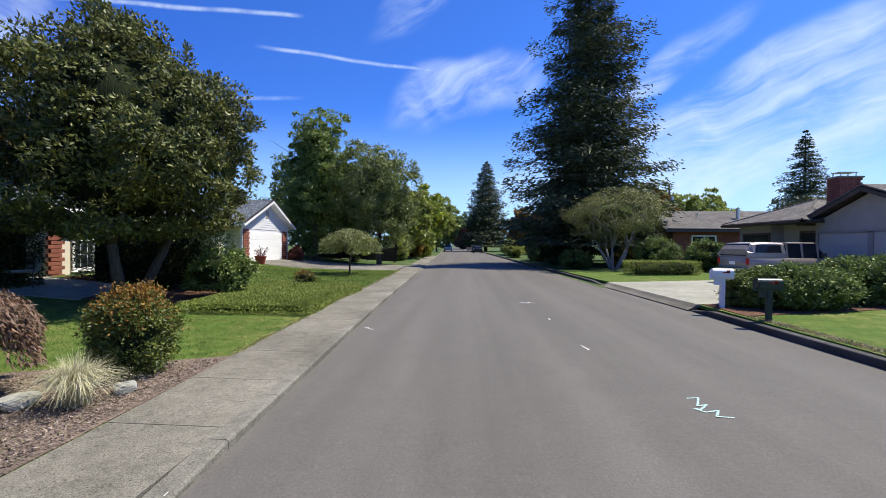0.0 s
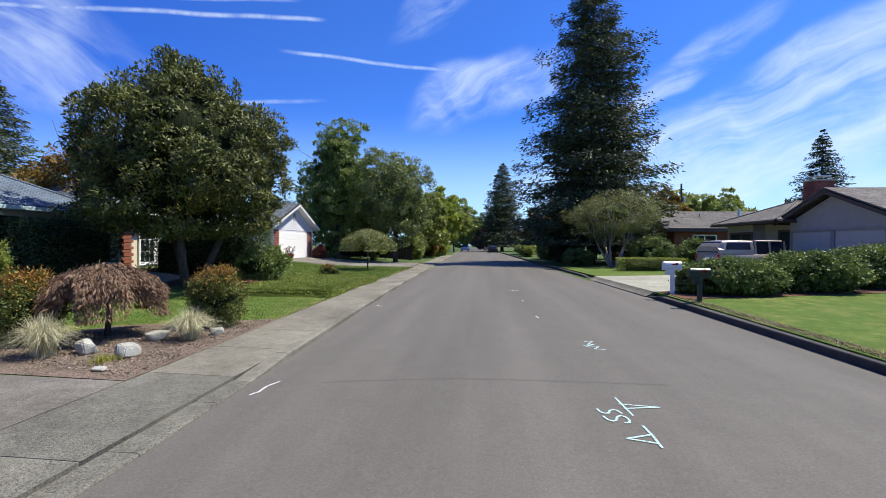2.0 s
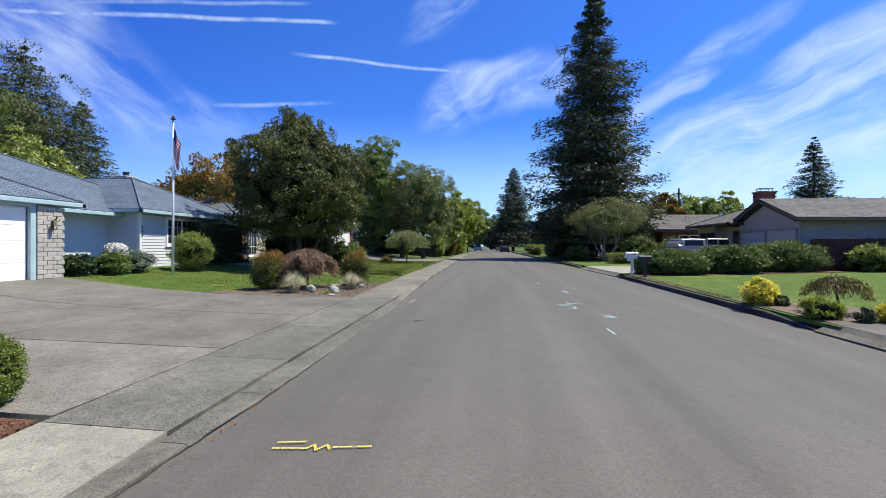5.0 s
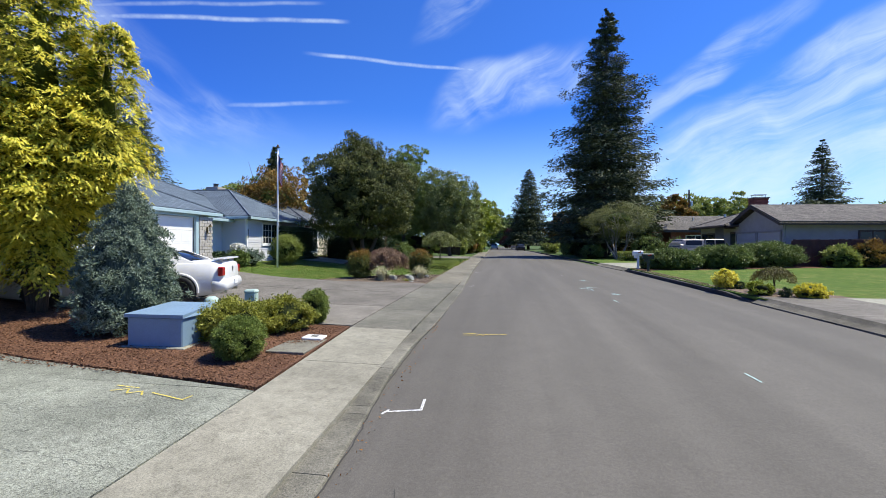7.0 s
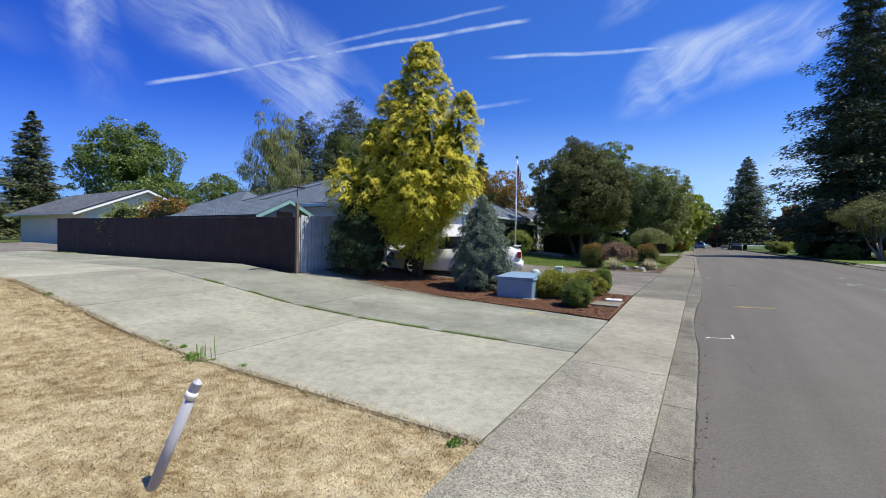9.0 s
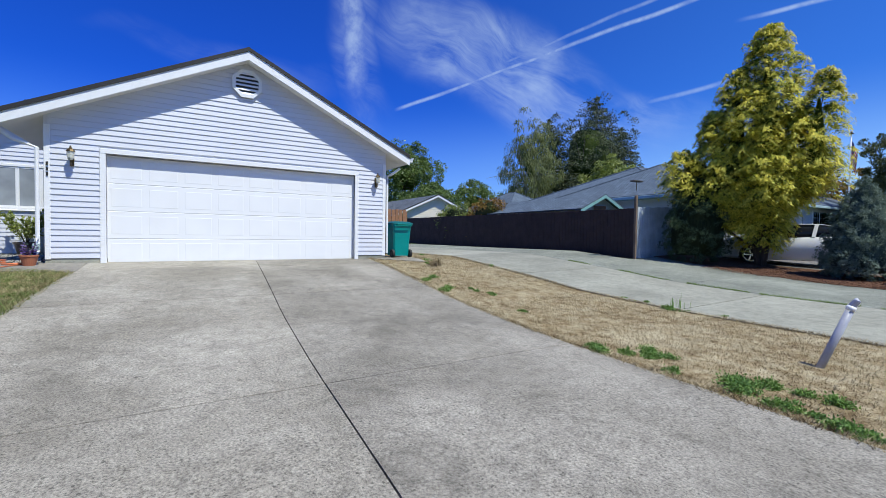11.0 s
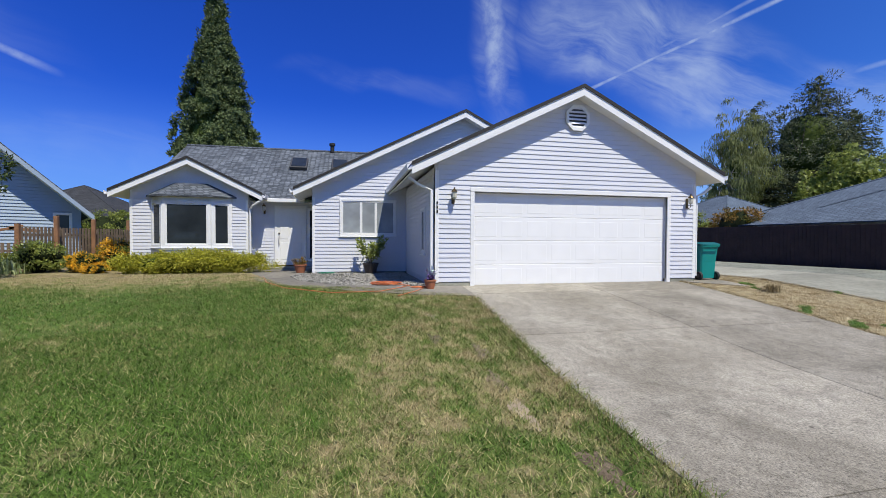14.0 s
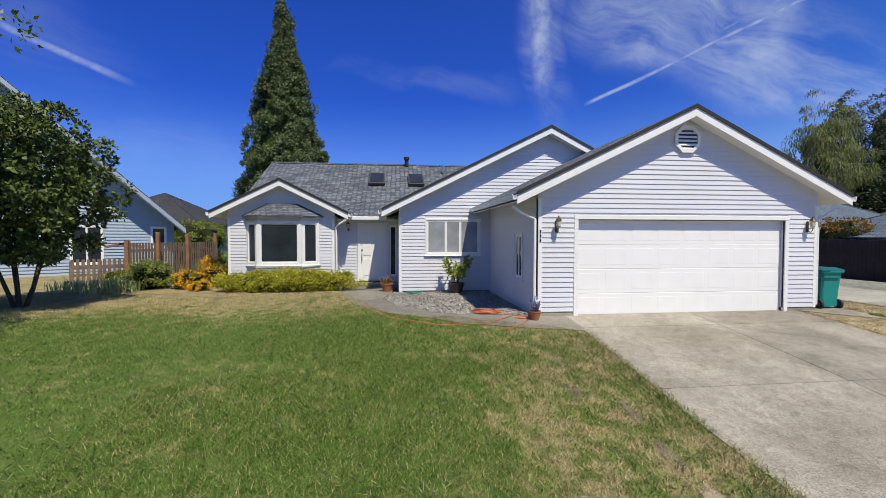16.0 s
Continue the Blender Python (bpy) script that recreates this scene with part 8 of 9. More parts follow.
def flagpole():
    x, y = -10.75, 5.3
    t = thing("flagpole", "white flagpole with a limp striped flag", "flagpole", (x, y, land(x, y)))
    H = 5.45
    part("pole", Shape().tube([(0, 0, -.1), (0, 0, H * .5), (0, 0, H)], [.045, .038, .028], 12), TRIM, t, smooth=True)
    part("finial", Shape().lathe([(.01, H), (.09, H + .02), (.1, H + .04), (.03, H + .07), (.045, H + .11), (.005, H + .16)], 12), BRASS, t)
    red, white, blue = plain("flag_red", (.55, .03, .04), .8), plain("flag_white", (.75, .73, .72), .8), plain("flag_blue", (.03, .05, .2), .8)
    f = new("flag")
    f.parent = t
    rows = 14
    # the cloth hangs in folds: 13 stripes pulled down beside the pole
    def pt(u, v):
        fold = math.sin(u * 9 + v * 1.4) * .035 * (.3 + u)
        return (.03 + .22 * u * (1 - .2 * v), fold + .05 * u, H - .30 - 1.05 * v - .34 * u + .02 * math.sin(u * 7))
    for k in range(13):
        s = Shape()
        for i in range(rows):
            w0, w1 = k / 13, (k + 1) / 13
            u0, u1 = i / rows, (i + 1) / rows
            s.add([pt(u0, w0 + .22 * u0), pt(u1, w0 + .22 * u1), pt(u1, w1 + .22 * u1), pt(u0, w1 + .22 * u0)], [(0, 1, 2, 3)])
        part("stripe", s, red if k % 2 == 0 else white, f)
    s = Shape()
    for i in range(8):
        for j in range(6):
            q = [pt(e, g + .22 * e) for e, g in ((j / 15, i / 19), ((j + 1) / 15, i / 19), ((j + 1) / 15, (i + 1) / 19), (j / 15, (i + 1) / 19))]
            s.add([(a, b - .012, c) for a, b, c in q], [(0, 1, 2, 3)])
    part("canton", s, blue, f)


flagpole()


def rock(at, size, seed, label="pale angular garden boulder"):
    """A broken boulder: the hull of scattered points, its edges rubbed a little."""
    r = rng(seed + 60)
    bm = bmesh.new()
    for d in unit(r, 22):
        q = np.sign(d) * np.abs(d) ** .7 * r.uniform(.8, 1.08)
        bm.verts.new((q[0] * size[0], q[1] * size[1], max(-.3, q[2]) * size[2] + size[2] * .35))
    bmesh.ops.convex_hull(bm, input=bm.verts)
    bmesh.ops.delete(bm, geom=[v for v in bm.verts if not v.link_faces], context="VERTS")
    bmesh.ops.bevel(bm, geom=list(bm.edges), offset=min(size) * .09, segments=2, affect="EDGES")
    me = bpy.data.meshes.new("rock")
    bm.to_mesh(me)
    bm.free()
    me.materials.append(ROCK)
    o = part("rock", me, None)
    o.location = (at[0], at[1], land(at[0], at[1]) + .03)
    o.rotation_euler = (0, 0, seed * 1.3)
    return tagged(o, label, "rock", "garden rocks")


ROCK = concrete("garden_rock", (.235, .235, .205), (.43, .43, .385), .25, .35, .6)
for k, (x, y, sx, sy, sz) in enumerate(((-4.12, 3.25, .20, .15, .20), (-4.85, 3.35, .24, .17, .19), (-4.45, 4.25, .24, .16, .14), (-3.75, 4.75, .18, .14, .12), (-3.95, 2.62, .12, .08, .05))):
    rock((x, y), (sx * .85, sy * .85, sz * .85), k + 1)


def tuft(name, at, height, count, spread, mat, label, seed, width=.008, category="grass", foot=.08):
    """A tussock of arching blades."""
    r = rng(seed)
    s = Shape()
    for k in range(count):
        a, lean = r.uniform(0, 6.28), r.uniform(.05, 1.0) ** .8
        L = height * r.uniform(.7, 1.15)
        d = Vector((math.cos(a), math.sin(a), 0))
        side = Vector((-d.y, d.x, 0)) * width * .5
        b = Vector((r.normal() * foot, r.normal() * foot, 0))
        p1 = b + d * spread * .35 * lean + Vector((0, 0, L * .62))
        p2 = b + d * spread * lean * r.uniform(.8, 1.3) + Vector((0, 0, L * (1 - .8 * lean * lean)))
        s.add([b - side, b + side, p1 + side * .9, p1 - side * .9, p2], [(0, 1, 2, 3), (3, 2, 4)])
    t = part(name, s, mat)
    t.location = (at[0], at[1], land(at[0], at[1]) + .03)
    return tagged(t, label, category)


tuft("ornamental_grass", (-5.25, 3.1), .60, 1100, .62, GRASS_TUFT, "tussock of pale straw-coloured ornamental grass", 1, .005, foot=.05)
tuft("ornamental_grass", (-3.95, 4.35), .56, 1000, .60, GRASS_TUFT, "tussock of pale straw-coloured ornamental grass", 2, .005, foot=.05)
tuft("ornamental_grass", (-4.2, 2.95), .12, 160, .18, YELLOW_SHRUB, "low yellow grass tuft in the bark bed", 3, .006)

PIPE_GREY = plain("grey_pipe", (.42, .43, .50), .45, vary=.08)


def marker_post():
    t = thing("marker_post", "leaning grey plastic post with a white cap", "post", (-4.81, -15.88, land(-4.81, -15.88)))
    d = Vector((.19, .17, .62))
    part("tube", Shape().tube([(0, 0, -.05), tuple(d)], .033, 12), PIPE_GREY, t, smooth=True)
    part("cap", Shape().tube([tuple(d * .93), tuple(d * 1.0)], .037, 12), TRIM, t, smooth=True)
    part("bracket", Shape().tube([tuple(d), tuple(d * 1.06 + Vector((.02, 0, .02))), tuple(d * 1.12)], [.034, .03, .012], 8), PIPE_GREY, t)


marker_post()
TEAL = plain("teal_plastic", (.005, .26, .235), .45, vary=.06)


def wheelie_bin(at, turn):
    t = thing("wheelie_bin", "teal wheeled rubbish bin beside the garage", "bin", at, turn)
    s = Shape()
    def rr(hx, hy, z):
        return [(sx * (hx - (.04 if k % 2 else 0)), sy * (hy - (0 if k % 2 else .04)), z) for k, (sx, sy) in enumerate(((1, -1), (1, -1), (1, 1), (1, 1), (-1, 1), (-1, 1), (-1, -1), (-1, -1)))]
    def oc(hx, hy, z, c=.04):
        return [(hx, -hy + c, z), (hx, hy - c, z), (hx - c, hy, z), (-hx + c, hy, z), (-hx, hy - c, z), (-hx, -hy + c, z), (-hx + c, -hy, z), (hx - c, -hy, z)]
    part("body", loft([oc(.25, .23, .06), oc(.27, .25, .5), oc(.31, .28, .92)]), TEAL, t)
    part("rim", loft([oc(.335, .305, .90), oc(.335, .305, .95)]), TEAL, t)
    part("lid", loft([oc(.35, .32, .95), oc(.345, .315, .985), oc(.25, .22, 1.03)]), plain("dark_teal_plastic", (.012, .12, .115), .4), t, "darker teal lid")
    for sy in (1, -1):
        k = new("wheel")
        k.parent = t
        part("tyre", Shape().lathe([(.06, -.03), (.115, -.03), (.12, 0), (.115, .03), (.06, .03)], 18, Matrix.Translation((.22, sy * .27, .12)) @ pose(0, 0, 0, 90, 0, 0)), BLACK, k)
        part("hub", Shape().lathe([(.055, -.035), (.055, .035)], 12, Matrix.Translation((.22, sy * .27, .12)) @ pose(0, 0, 0, 90, 0, 0)), PLASTIC_DARK, k)
    part("handle", Shape().tube([(.30, -.22, .93), (.40, -.2, .95), (.40, .2, .95), (.30, .22, .93)], .016, 8), TEAL, t)


wheelie_bin((-14.55, -15.75, land(-14.5, -15.7) + .02), 0)
wall_lamp((-14.13, -22.92, 2.36), (1, 0))
wall_lamp((-14.13, -16.62, 2.38), (1, 0))
wall_lamp((-11.89, 2.08, 2.05), (1, 0), "white coach lamp on the brick pillar")
wall_lamp((-21.33, -28.2, 2.45), (1, 0), "small glowing porch lamp")

# house number stands in as plain dark bars
plate = thing("number_bars", "three dark bars on the corner board", "house number", (-14.12, -23.29, 2.22))
for k in range(3):
    part("bar", Shape().box(0, -.016, -.034 - .10 * k, .01, .016, .034 - .10 * k, .003), BLACK, plate)
plate = thing("number_bars", "three dark bars on the house corner", "house number", (-12.84, 6.36, 2.15))
for k in range(3):
    part("bar", Shape().box(0, -.03, -.05 - .15 * k, .012, .03, .05 - .15 * k, .004), PLASTIC_DARK, plate)

TERRACOTTA = plain("terracotta", (.42, .15, .075), .75, vary=.15)
DARK_POT = plain("dark_glazed_pot", (.07, .055, .05), .35)
SOIL = plain("soil", (.05, .035, .025), .95, vary=.3)


def pot(at, r, h, mat, label):
    t = thing("plant_pot", label, "plant pot", at)
    part("pot", Shape().lathe([(r * .68, 0), (r * .9, h * .6), (r, h * .86), (r * 1.08, h * .88), (r * 1.08, h), (r * .95, h), (r * .92, h * .9)], 20), mat, t, smooth=False)
    part("soil", Shape().lathe([(r * .93, h * .84), (r * .93, h * .90)], 18), SOIL, t)
    return t


def pot_plant(t, n, height, spread, leaf, mat, seed, stems=6, name="plant"):
    r = rng(seed)
    s = Shape()
    P, W = [], []
    for k in range(stems):
        a = 2 * math.pi * k / stems + r.uniform(-.4, .4)
        tip = Vector((math.cos(a) * spread * r.uniform(.4, 1), math.sin(a) * spread * r.uniform(.4, 1), height * r.uniform(.75, 1)))
        b = Vector((0, 0, height * .25))
        s.tube([b, b.lerp(tip, .5) + Vector((0, 0, .04)), tip], [.012, .008, .004], 5)
        for j in range(n // stems):
            f = r.uniform(.35, 1.05)
            P.append(np.array(b.lerp(tip, f)) + r.normal(size=3) * spread * .12)
            W.append(np.array([math.cos(a), math.sin(a), .3]) + r.normal(size=3) * .8)
    part("stem", s, BARK, t)
    part(name, leaf_mesh(name, np.array(P), np.array(W), r.uniform(.6, 1.2, len(P)) * leaf, mat, .5, seed=seed), None, t)


p_ = pot((-18.35, -24.55, land(-18.3, -24.5) + .03), .24, .34, DARK_POT, "dark round pot with a leggy leafy shrub on gravel")
pot_plant(p_, 760, 1.08, .46, .115, LIGHT_BROAD, 5)
p_ = pot((-19.1, -26.75, land(-19, -26.7) + .03), .19, .27, TERRACOTTA, "terracotta pot of wilted brown flowers by the door")
pot_plant(p_, 300, .48, .26, .07, ORANGE_LEAF, 6)
p_ = pot((-13.85, -23.5, land(-13.8, -23.5) + .03), .13, .2, TERRACOTTA, "small red pot of purple flowers at the garage corner")
pot_plant(p_, 260, .42, .14, .05, foliage("purple_flower", (.10, .04, .22), (.35, .25, .55), (.03, .07, .02), .3), 7)
p_ = pot((-11.7, 25.2, land(-11.7, 25.2) + .02), .32, .5, plain("red_pot", (.3, .04, .03), .5), "red barrel pot with a rusty shrub by the garage")
pot_plant(p_, 260, 1.0, .4, .1, RED_LEAF, 8)
WHITE_BLOOM = foliage("white_bloom", (.62, .62, .58), (.88, .88, .84), None, 0, .6, .2, .2)
p_ = pot((-12.15, 4.45, land(-12.15, 4.45) + .02), .22, .34, plain("teal_pot", (.03, .22, .20), .4), "teal glazed pot of white flowers")
pot_plant(p_, 420, .82, .30, .10, BROAD, 9)
part("bloom", leaf_mesh("bloom", unit(rng(91), 900) * np.array([.30, .30, .16]) + np.array([0, 0, .80]), unit(rng(92), 900), np.full(900, .06), WHITE_BLOOM, .8, seed=93, facing=unit(rng(91), 900)), None, p_, "round heads of white flowers")
HOSE_ORANGE = plain("orange_hose", (.62, .17, .06), .45)
HOSE_GREEN = plain("green_hose", (.02, .22, .13), .45)


def hose(label, at, radius, turns, tail, mat, seed):
    r = rng(seed)
    z = land(at[0], at[1]) + .045
    pts = []
    for k in range(int(turns * 26)):
        a = 2 * math.pi * k / 26
        q = radius * (1 + .12 * math.sin(k * .37 + seed)) * (.75 + .25 * math.sin(k * .11))
        pts.append((at[0] + q * math.cos(a) * .75, at[1] + q * math.sin(a), z + .012 * (k // 26) * .8))
    for x, y in tail:
        pts.append((x, y, land(x, y) + .05))
    s = Shape().tube(pts, .009, 6)
    return tagged(part("garden_hose", s, mat, smooth=True), label, "hose")


hose("orange hose coiled on the front walk", (-14.7, -24.35), .38, 5, [(-14.2, -23.9), (-13.6, -24.6), (-13.55, -25.6), (-14.2, -26.6), (-15.6, -27.2), (-17.5, -27.6)], HOSE_ORANGE, 1)
hose("orange hose looped beside the garage tap", (-14.0, -23.75), .16, 2, [(-14.05, -23.5), (-13.5, -23.9), (-13.1, -24.3)], HOSE_ORANGE, 2)
hose("green hose coiled on gravel", (-18.5, -25.9), .28, 4, [(-18.6, -26.2)], HOSE_GREEN, 3)
tap = thing("garden_tap", "wall tap with a timer and hose at the garage corner", "tap", (-13.98, -23.42, .62))
part("pipe", Shape().tube([(-.12, 0, .16), (0, 0, .16), (.03, 0, .08), (.03, 0, -.35)], .014, 6), STEEL, tap)
part("timer", Shape().box(-.01, -.05, -.05, .09, .05, .08, .015), BOX_GREEN, tap)


# ---- garden shed, lamp post, pole, chair ----
def shed():
    t = thing("garden_shed", "small white shed with teal trim behind the fence", "shed", (-17, -6.3, .4))
    before = set(bpy.data.objects)
    yr, zp = -6.6, 2.72
    part("wall", Shape().box(-20.4, -7.7, .3, -15.0, -5.5, 2.2), SIDING, t)
    part("gable", Shape().slab([(-15.0, -7.7, 2.2), (-15.0, -5.5, 2.2), (-15.0, yr, zp - .05)], .1, Vector((1, 0, 0))), SIDING, t)
    part("gable_door", Shape().box(-15.0, -6.95, .5, -14.96, -6.25, 2.25, .01), CEDAR, t)
    for ye, s in ((-8.0, -1), (-5.2, 1)):
        q = [(-14.7, yr, zp), (-20.7, yr, zp), (-20.7, ye, 2.08), (-14.7, ye, 2.08)]
        part("roof", Shape().slab(q if s < 0 else q[::-1], .05), BLUE_SLATE, t)
        a, b = Vector((-14.69, yr, zp - .05)), Vector((-14.69, ye, 2.03))
        part("barge_board", Shape().slab([a, b, b - Vector((0, 0, .12)), a - Vector((0, 0, .12))], .03, Vector((1, 0, 0))), plain("teal_trim", (.22, .42, .42), .5), t)
    inv = t.matrix_basis.inverted()
    for ob in set(bpy.data.objects) - before:
        if ob.parent == t:
            ob.matrix_parent_inverse = inv


shed()
t = thing("yard_light", "wooden post with two small floodlights at the gate", "light", (-11.85, -8.72, land(-11.9, -8.7)))
part("post", Shape().box(-.04, -.04, -.1, .04, .04, 2.05, .008), OLD_WOOD, t)
part("stem", Shape().tube([(0, 0, 2.2), (0, 0, 2.5)], .015, 6), PLASTIC_DARK, t)
for s_ in (1, -1):
    part("floodlight", Shape().box(-.09, -.22 if s_ < 0 else .02, 2.47, .09, -.02 if s_ < 0 else .22, 2.52, .015), PLASTIC_DARK, t)
t = thing("utility_pole", "tall brown wooden utility pole", "pole", (29.8, 63.3, land(29.8, 63)))
part("pole", Shape().tube([(0, 0, -.2), (0, 0, 10.2)], [.17, .12], 10), BARK, t)
part("crossarm", Shape().box(-.35, -.05, 9.3, .35, .05, 9.42, .01), BARK, t)
part("transformer", Shape().lathe([(.22, 7.6), (.22, 8.3), (.1, 8.36)], 12, pose(.36, 0, 0)), STEEL, t)


def chair():
    t = thing("garden_chair", "metal garden chair with cushions on the patio", "chair", (-11.75, 11.3, land(-11.7, 11.3) + .03), -60)
    iron, cloth = plain("chair_iron", (.03, .028, .026), .5), plain("chair_cloth", (.38, .40, .36), .9, vary=.2)
    part("seat", Shape().box(-.26, -.27, .40, .26, .27, .48, .03), cloth, t)
    part("backrest", Shape().box(-.30, -.26, .48, -.22, .26, 1.0, .03, pose(0, 0, 0, 0, -12, 0)), cloth, t)
    for sx in (1, -1):
        for sy in (1, -1):
            part("leg", Shape().tube([(sx * .22, sy * .25, .42), (sx * .27, sy * .26, .2), (sx * .24, sy * .26, 0)], .013, 6), iron, t)
    for sy in (1, -1):
        part("armrest", Shape().tube([(-.26, sy * .28, .85), (-.1, sy * .30, .66), (.24, sy * .30, .64), (.26, sy * .28, .42)], .013, 6), iron, t)


chair()
tagged(flat("patio", [(-9.6, 10.6), (-13.2, 10.0), (-13.2, 13.4), (-10.2, 13.2)], .04, PALE_CONCRETE), "small paved patio by the house", "patio", kind="structure")
t = thing("street_lamp", "slim street lamp far along the road", "street lamp", (-5.2, 58, land(-5.2, 58)))
part("pole", Shape().tube([(0, 0, 0), (0, 0, 7.5), (.5, 0, 8.0), (1.4, 0, 8.1)], [.09, .06, .045, .04], 8), STEEL, t)
part("lamp_head", Shape().lump((1.6, 0, 8.08), (.35, .14, .08), .03), STEEL, t)

# mums in a pot on the porch side, watering can
p_ = pot((-12.0, 4.4, land(-12, 4.4) + .03), .2, .32, HOSE_GREEN, "green pot with white chrysanthemums by the porch")
pot_plant(p_, 700, .72, .30, .06, foliage("white_petal", (.62, .62, .60), (.85, .85, .82), None, 0, .6, .2, .2), 15, 8, "flowers")


# ---- flower bed beside the house ----
tuft("iris_clump", (-20.0, -35.6), .62, 220, .5, foliage("iris_leaf", (.24, .31, .10), (.55, .60, .30), None, 0, .5, .3, .25), "clump of sword-shaped iris leaves", 11, .03, "plant", .35)
tuft("iris_clump", (-20.3, -37.0), .50, 120, .38, bpy.data.materials["iris_leaf"], "clump of sword-shaped iris leaves", 12, .03, "plant", .3)
shrub("flowering_plant", (-20.9, -34.9), .95, (.75, .65), .08, LIGHT_BROAD, "leafy green border plant", 411, 90, 45, .4, category="plant")
YELLOW_FLOWER = foliage("yellow_flower", (.06, .11, .025), (.18, .25, .06), (.85, .46, .03), .46, .5, .3, .2)
shrub("flowering_plant", (-20.9, -33.6), .62, (.55, .5), .07, YELLOW_FLOWER, "clump of orange-yellow daisies", 412, 90, 45, .4, category="plant")
shrub("flowering_plant", (-21.6, -33.0), 1.0, (.5, .5), .07, YELLOW_FLOWER, "tall clump of orange-yellow daisies by the wall", 413, 80, 45, .5, category="plant")
shrub("flowering_plant", (-20.2, -33.0), .32, (.4, .3), .06, YELLOW_FLOWER, "low clump of yellow flowers", 414, 50, 40, .4, category="plant")
shrub("flowering_plant", (-21.9, -36.6), .55, (.4, .4), .07, YELLOW_SHRUB, "low yellow-green border plant by the fence", 415, 50, 40, .4, category="plant")
t = thing("gate_brace", "slanting cedar planks on a garden gate post", "gate", (-24.3, -37.2, land(-24, -37)))
part("plank", Shape().box(-.04, -.9, 1.35, .0, .1, 1.47, .01, pose(0, 0, 0, -8)), CEDAR, t)
part("plank", Shape().box(-.04, -.9, 1.55, .0, .1, 1.65, .01, pose(0, 0, 0, 12)), CEDAR, t)
for x, y, hh in ((-23.55, -37.15, 1.65), (-24.6, -36.5, 2.0), (-28.6, -35.7, 2.0), (-26.4, -36.1, 1.95)):
    t = thing("fence_post", "stout orange-brown cedar post", "post", (x, y, land(x, y)))
    part("post", Shape().box(-.07, -.07, -.1, .07, .07, hh, .012), CEDAR, t)

# weeds along the driveway edges
WEED = foliage("weed_leaf", (.085, .17, .03), (.26, .40, .10), None, 0, .5, .35, .25)
r_ = rng(77)
WEED_SPOTS = [(-11.05, -16.72, .15), (-10.1, -16.9, .16), (-6.3, -17.16, .17), (-5.88, -17.06, .22), (-5.05, -17.27, .2), (-4.88, -17.0, .15), (-5.69, -16.9, .11), (-8.16, -16.66, .09), (-13.6, -15.3, .12), (-13.1, -15.6, .10),
              (-9.9, -16.37, .10), (-9.5, -16.2, .09), (-7.5, -14.13, .15), (-6.9, -14.0, .12), (-8.2, -14.1, .09), (-3.34, -15.95, .10), (-3.4, -15.6, .11), (-4.34, -16.94, .12), (-4.55, -17.36, .16), (-4.15, -17.45, .14), (-3.8, -17.5, .12),
              (-12.2, -14.15, .11), (-15.4, -14.3, .12), (-3.55, -14.3, .08)]
for k, (x, y, s) in enumerate(WEED_SPOTS):
    for e in range(3 if s > .11 else 2):
        w = s * r_.uniform(.30, .62)
        shrub("weed", (x + r_.normal() * s * 1.1, y + r_.normal() * s * .5), w * .75, (w, w * .8), .026, WEED, "small leafy green weed in dry grass", 500 + 3 * k + e, max(18, int(480 * w)), 16, .8, stem=False, category="weed", spread=w * .25, core=.3, core_mat=None, group="weeds")
tuft("dry_weed", (-12.6, -15.6), .25, 260, .35, GBD, "tuft of dry brown grass", 31, .006)
tuft("dry_weed", (-7.25, -14.1), .26, 16, .06, WEED, "tall thin green weed at the lane edge", 32, .008)


# ---- paint marks on the street ----
def mark(name, strokes, at, mat, label, width=.045, turn=0.0, lift=.008):
    """Sprayed strokes laid on the pavement: polylines in metres."""
    s = Shape()
    ca, sa = math.cos(radians(turn)), math.sin(radians(turn))
    for line in strokes:
        pts = [Vector((at[0] + x * ca - y * sa, at[1] + x * sa + y * ca, 0)) for x, y in line]
        for a, b in zip(pts, pts[1:]):
            d = (b - a).normalized()
            n_ = Vector((-d.y, d.x, 0)) * width * .5
            q = [a - n_ - d * width * .3, b - n_ + d * width * .3, b + n_ + d * width * .3, a + n_ - d * width * .3]
            s.add([(p.x, p.y, land(p.x, p.y) + lift) for p in q], [(0, 1, 2, 3)])
    return tagged(part(name, s, mat), label, "paint mark", kind="structure")


def sprayed(name, colour):
    m, n, b = material(name, .8, 0, .2)
    p = place(n)
    b.inputs["Base Color"].default_value = (*colour, 1)
    n.put(b.inputs["Alpha"], n.range(n.noise(p, 55, 4, .7), .30, .58, .12, .80))
    return m


PAINT_AQUA, PAINT_WHITE, PAINT_YELLOW = sprayed("aqua_spray", (.50, .72, .70)), sprayed("white_spray", (.75, .75, .75)), sprayed("yellow_spray", (.72, .58, .10))
Q = (0, 0)
mark("paint_mark", [[(2.58, 4.98), (2.72, 5.01), (2.58, 4.76), (2.70, 4.80), (2.56, 4.66), (2.50, 4.68), (2.57, 4.59), (2.73, 4.64), (2.62, 4.48), (2.78, 4.46)]], Q, PAINT_AQUA, "pale aqua survey squiggle on the asphalt", .024)
mark("paint_mark", [[(2.29, 2.33), (2.31, 1.85)], [(2.27, 2.15), (2.65, 2.10), (2.29, 2.03)]], Q, PAINT_AQUA, "pale aqua survey arrow on the asphalt", .024)
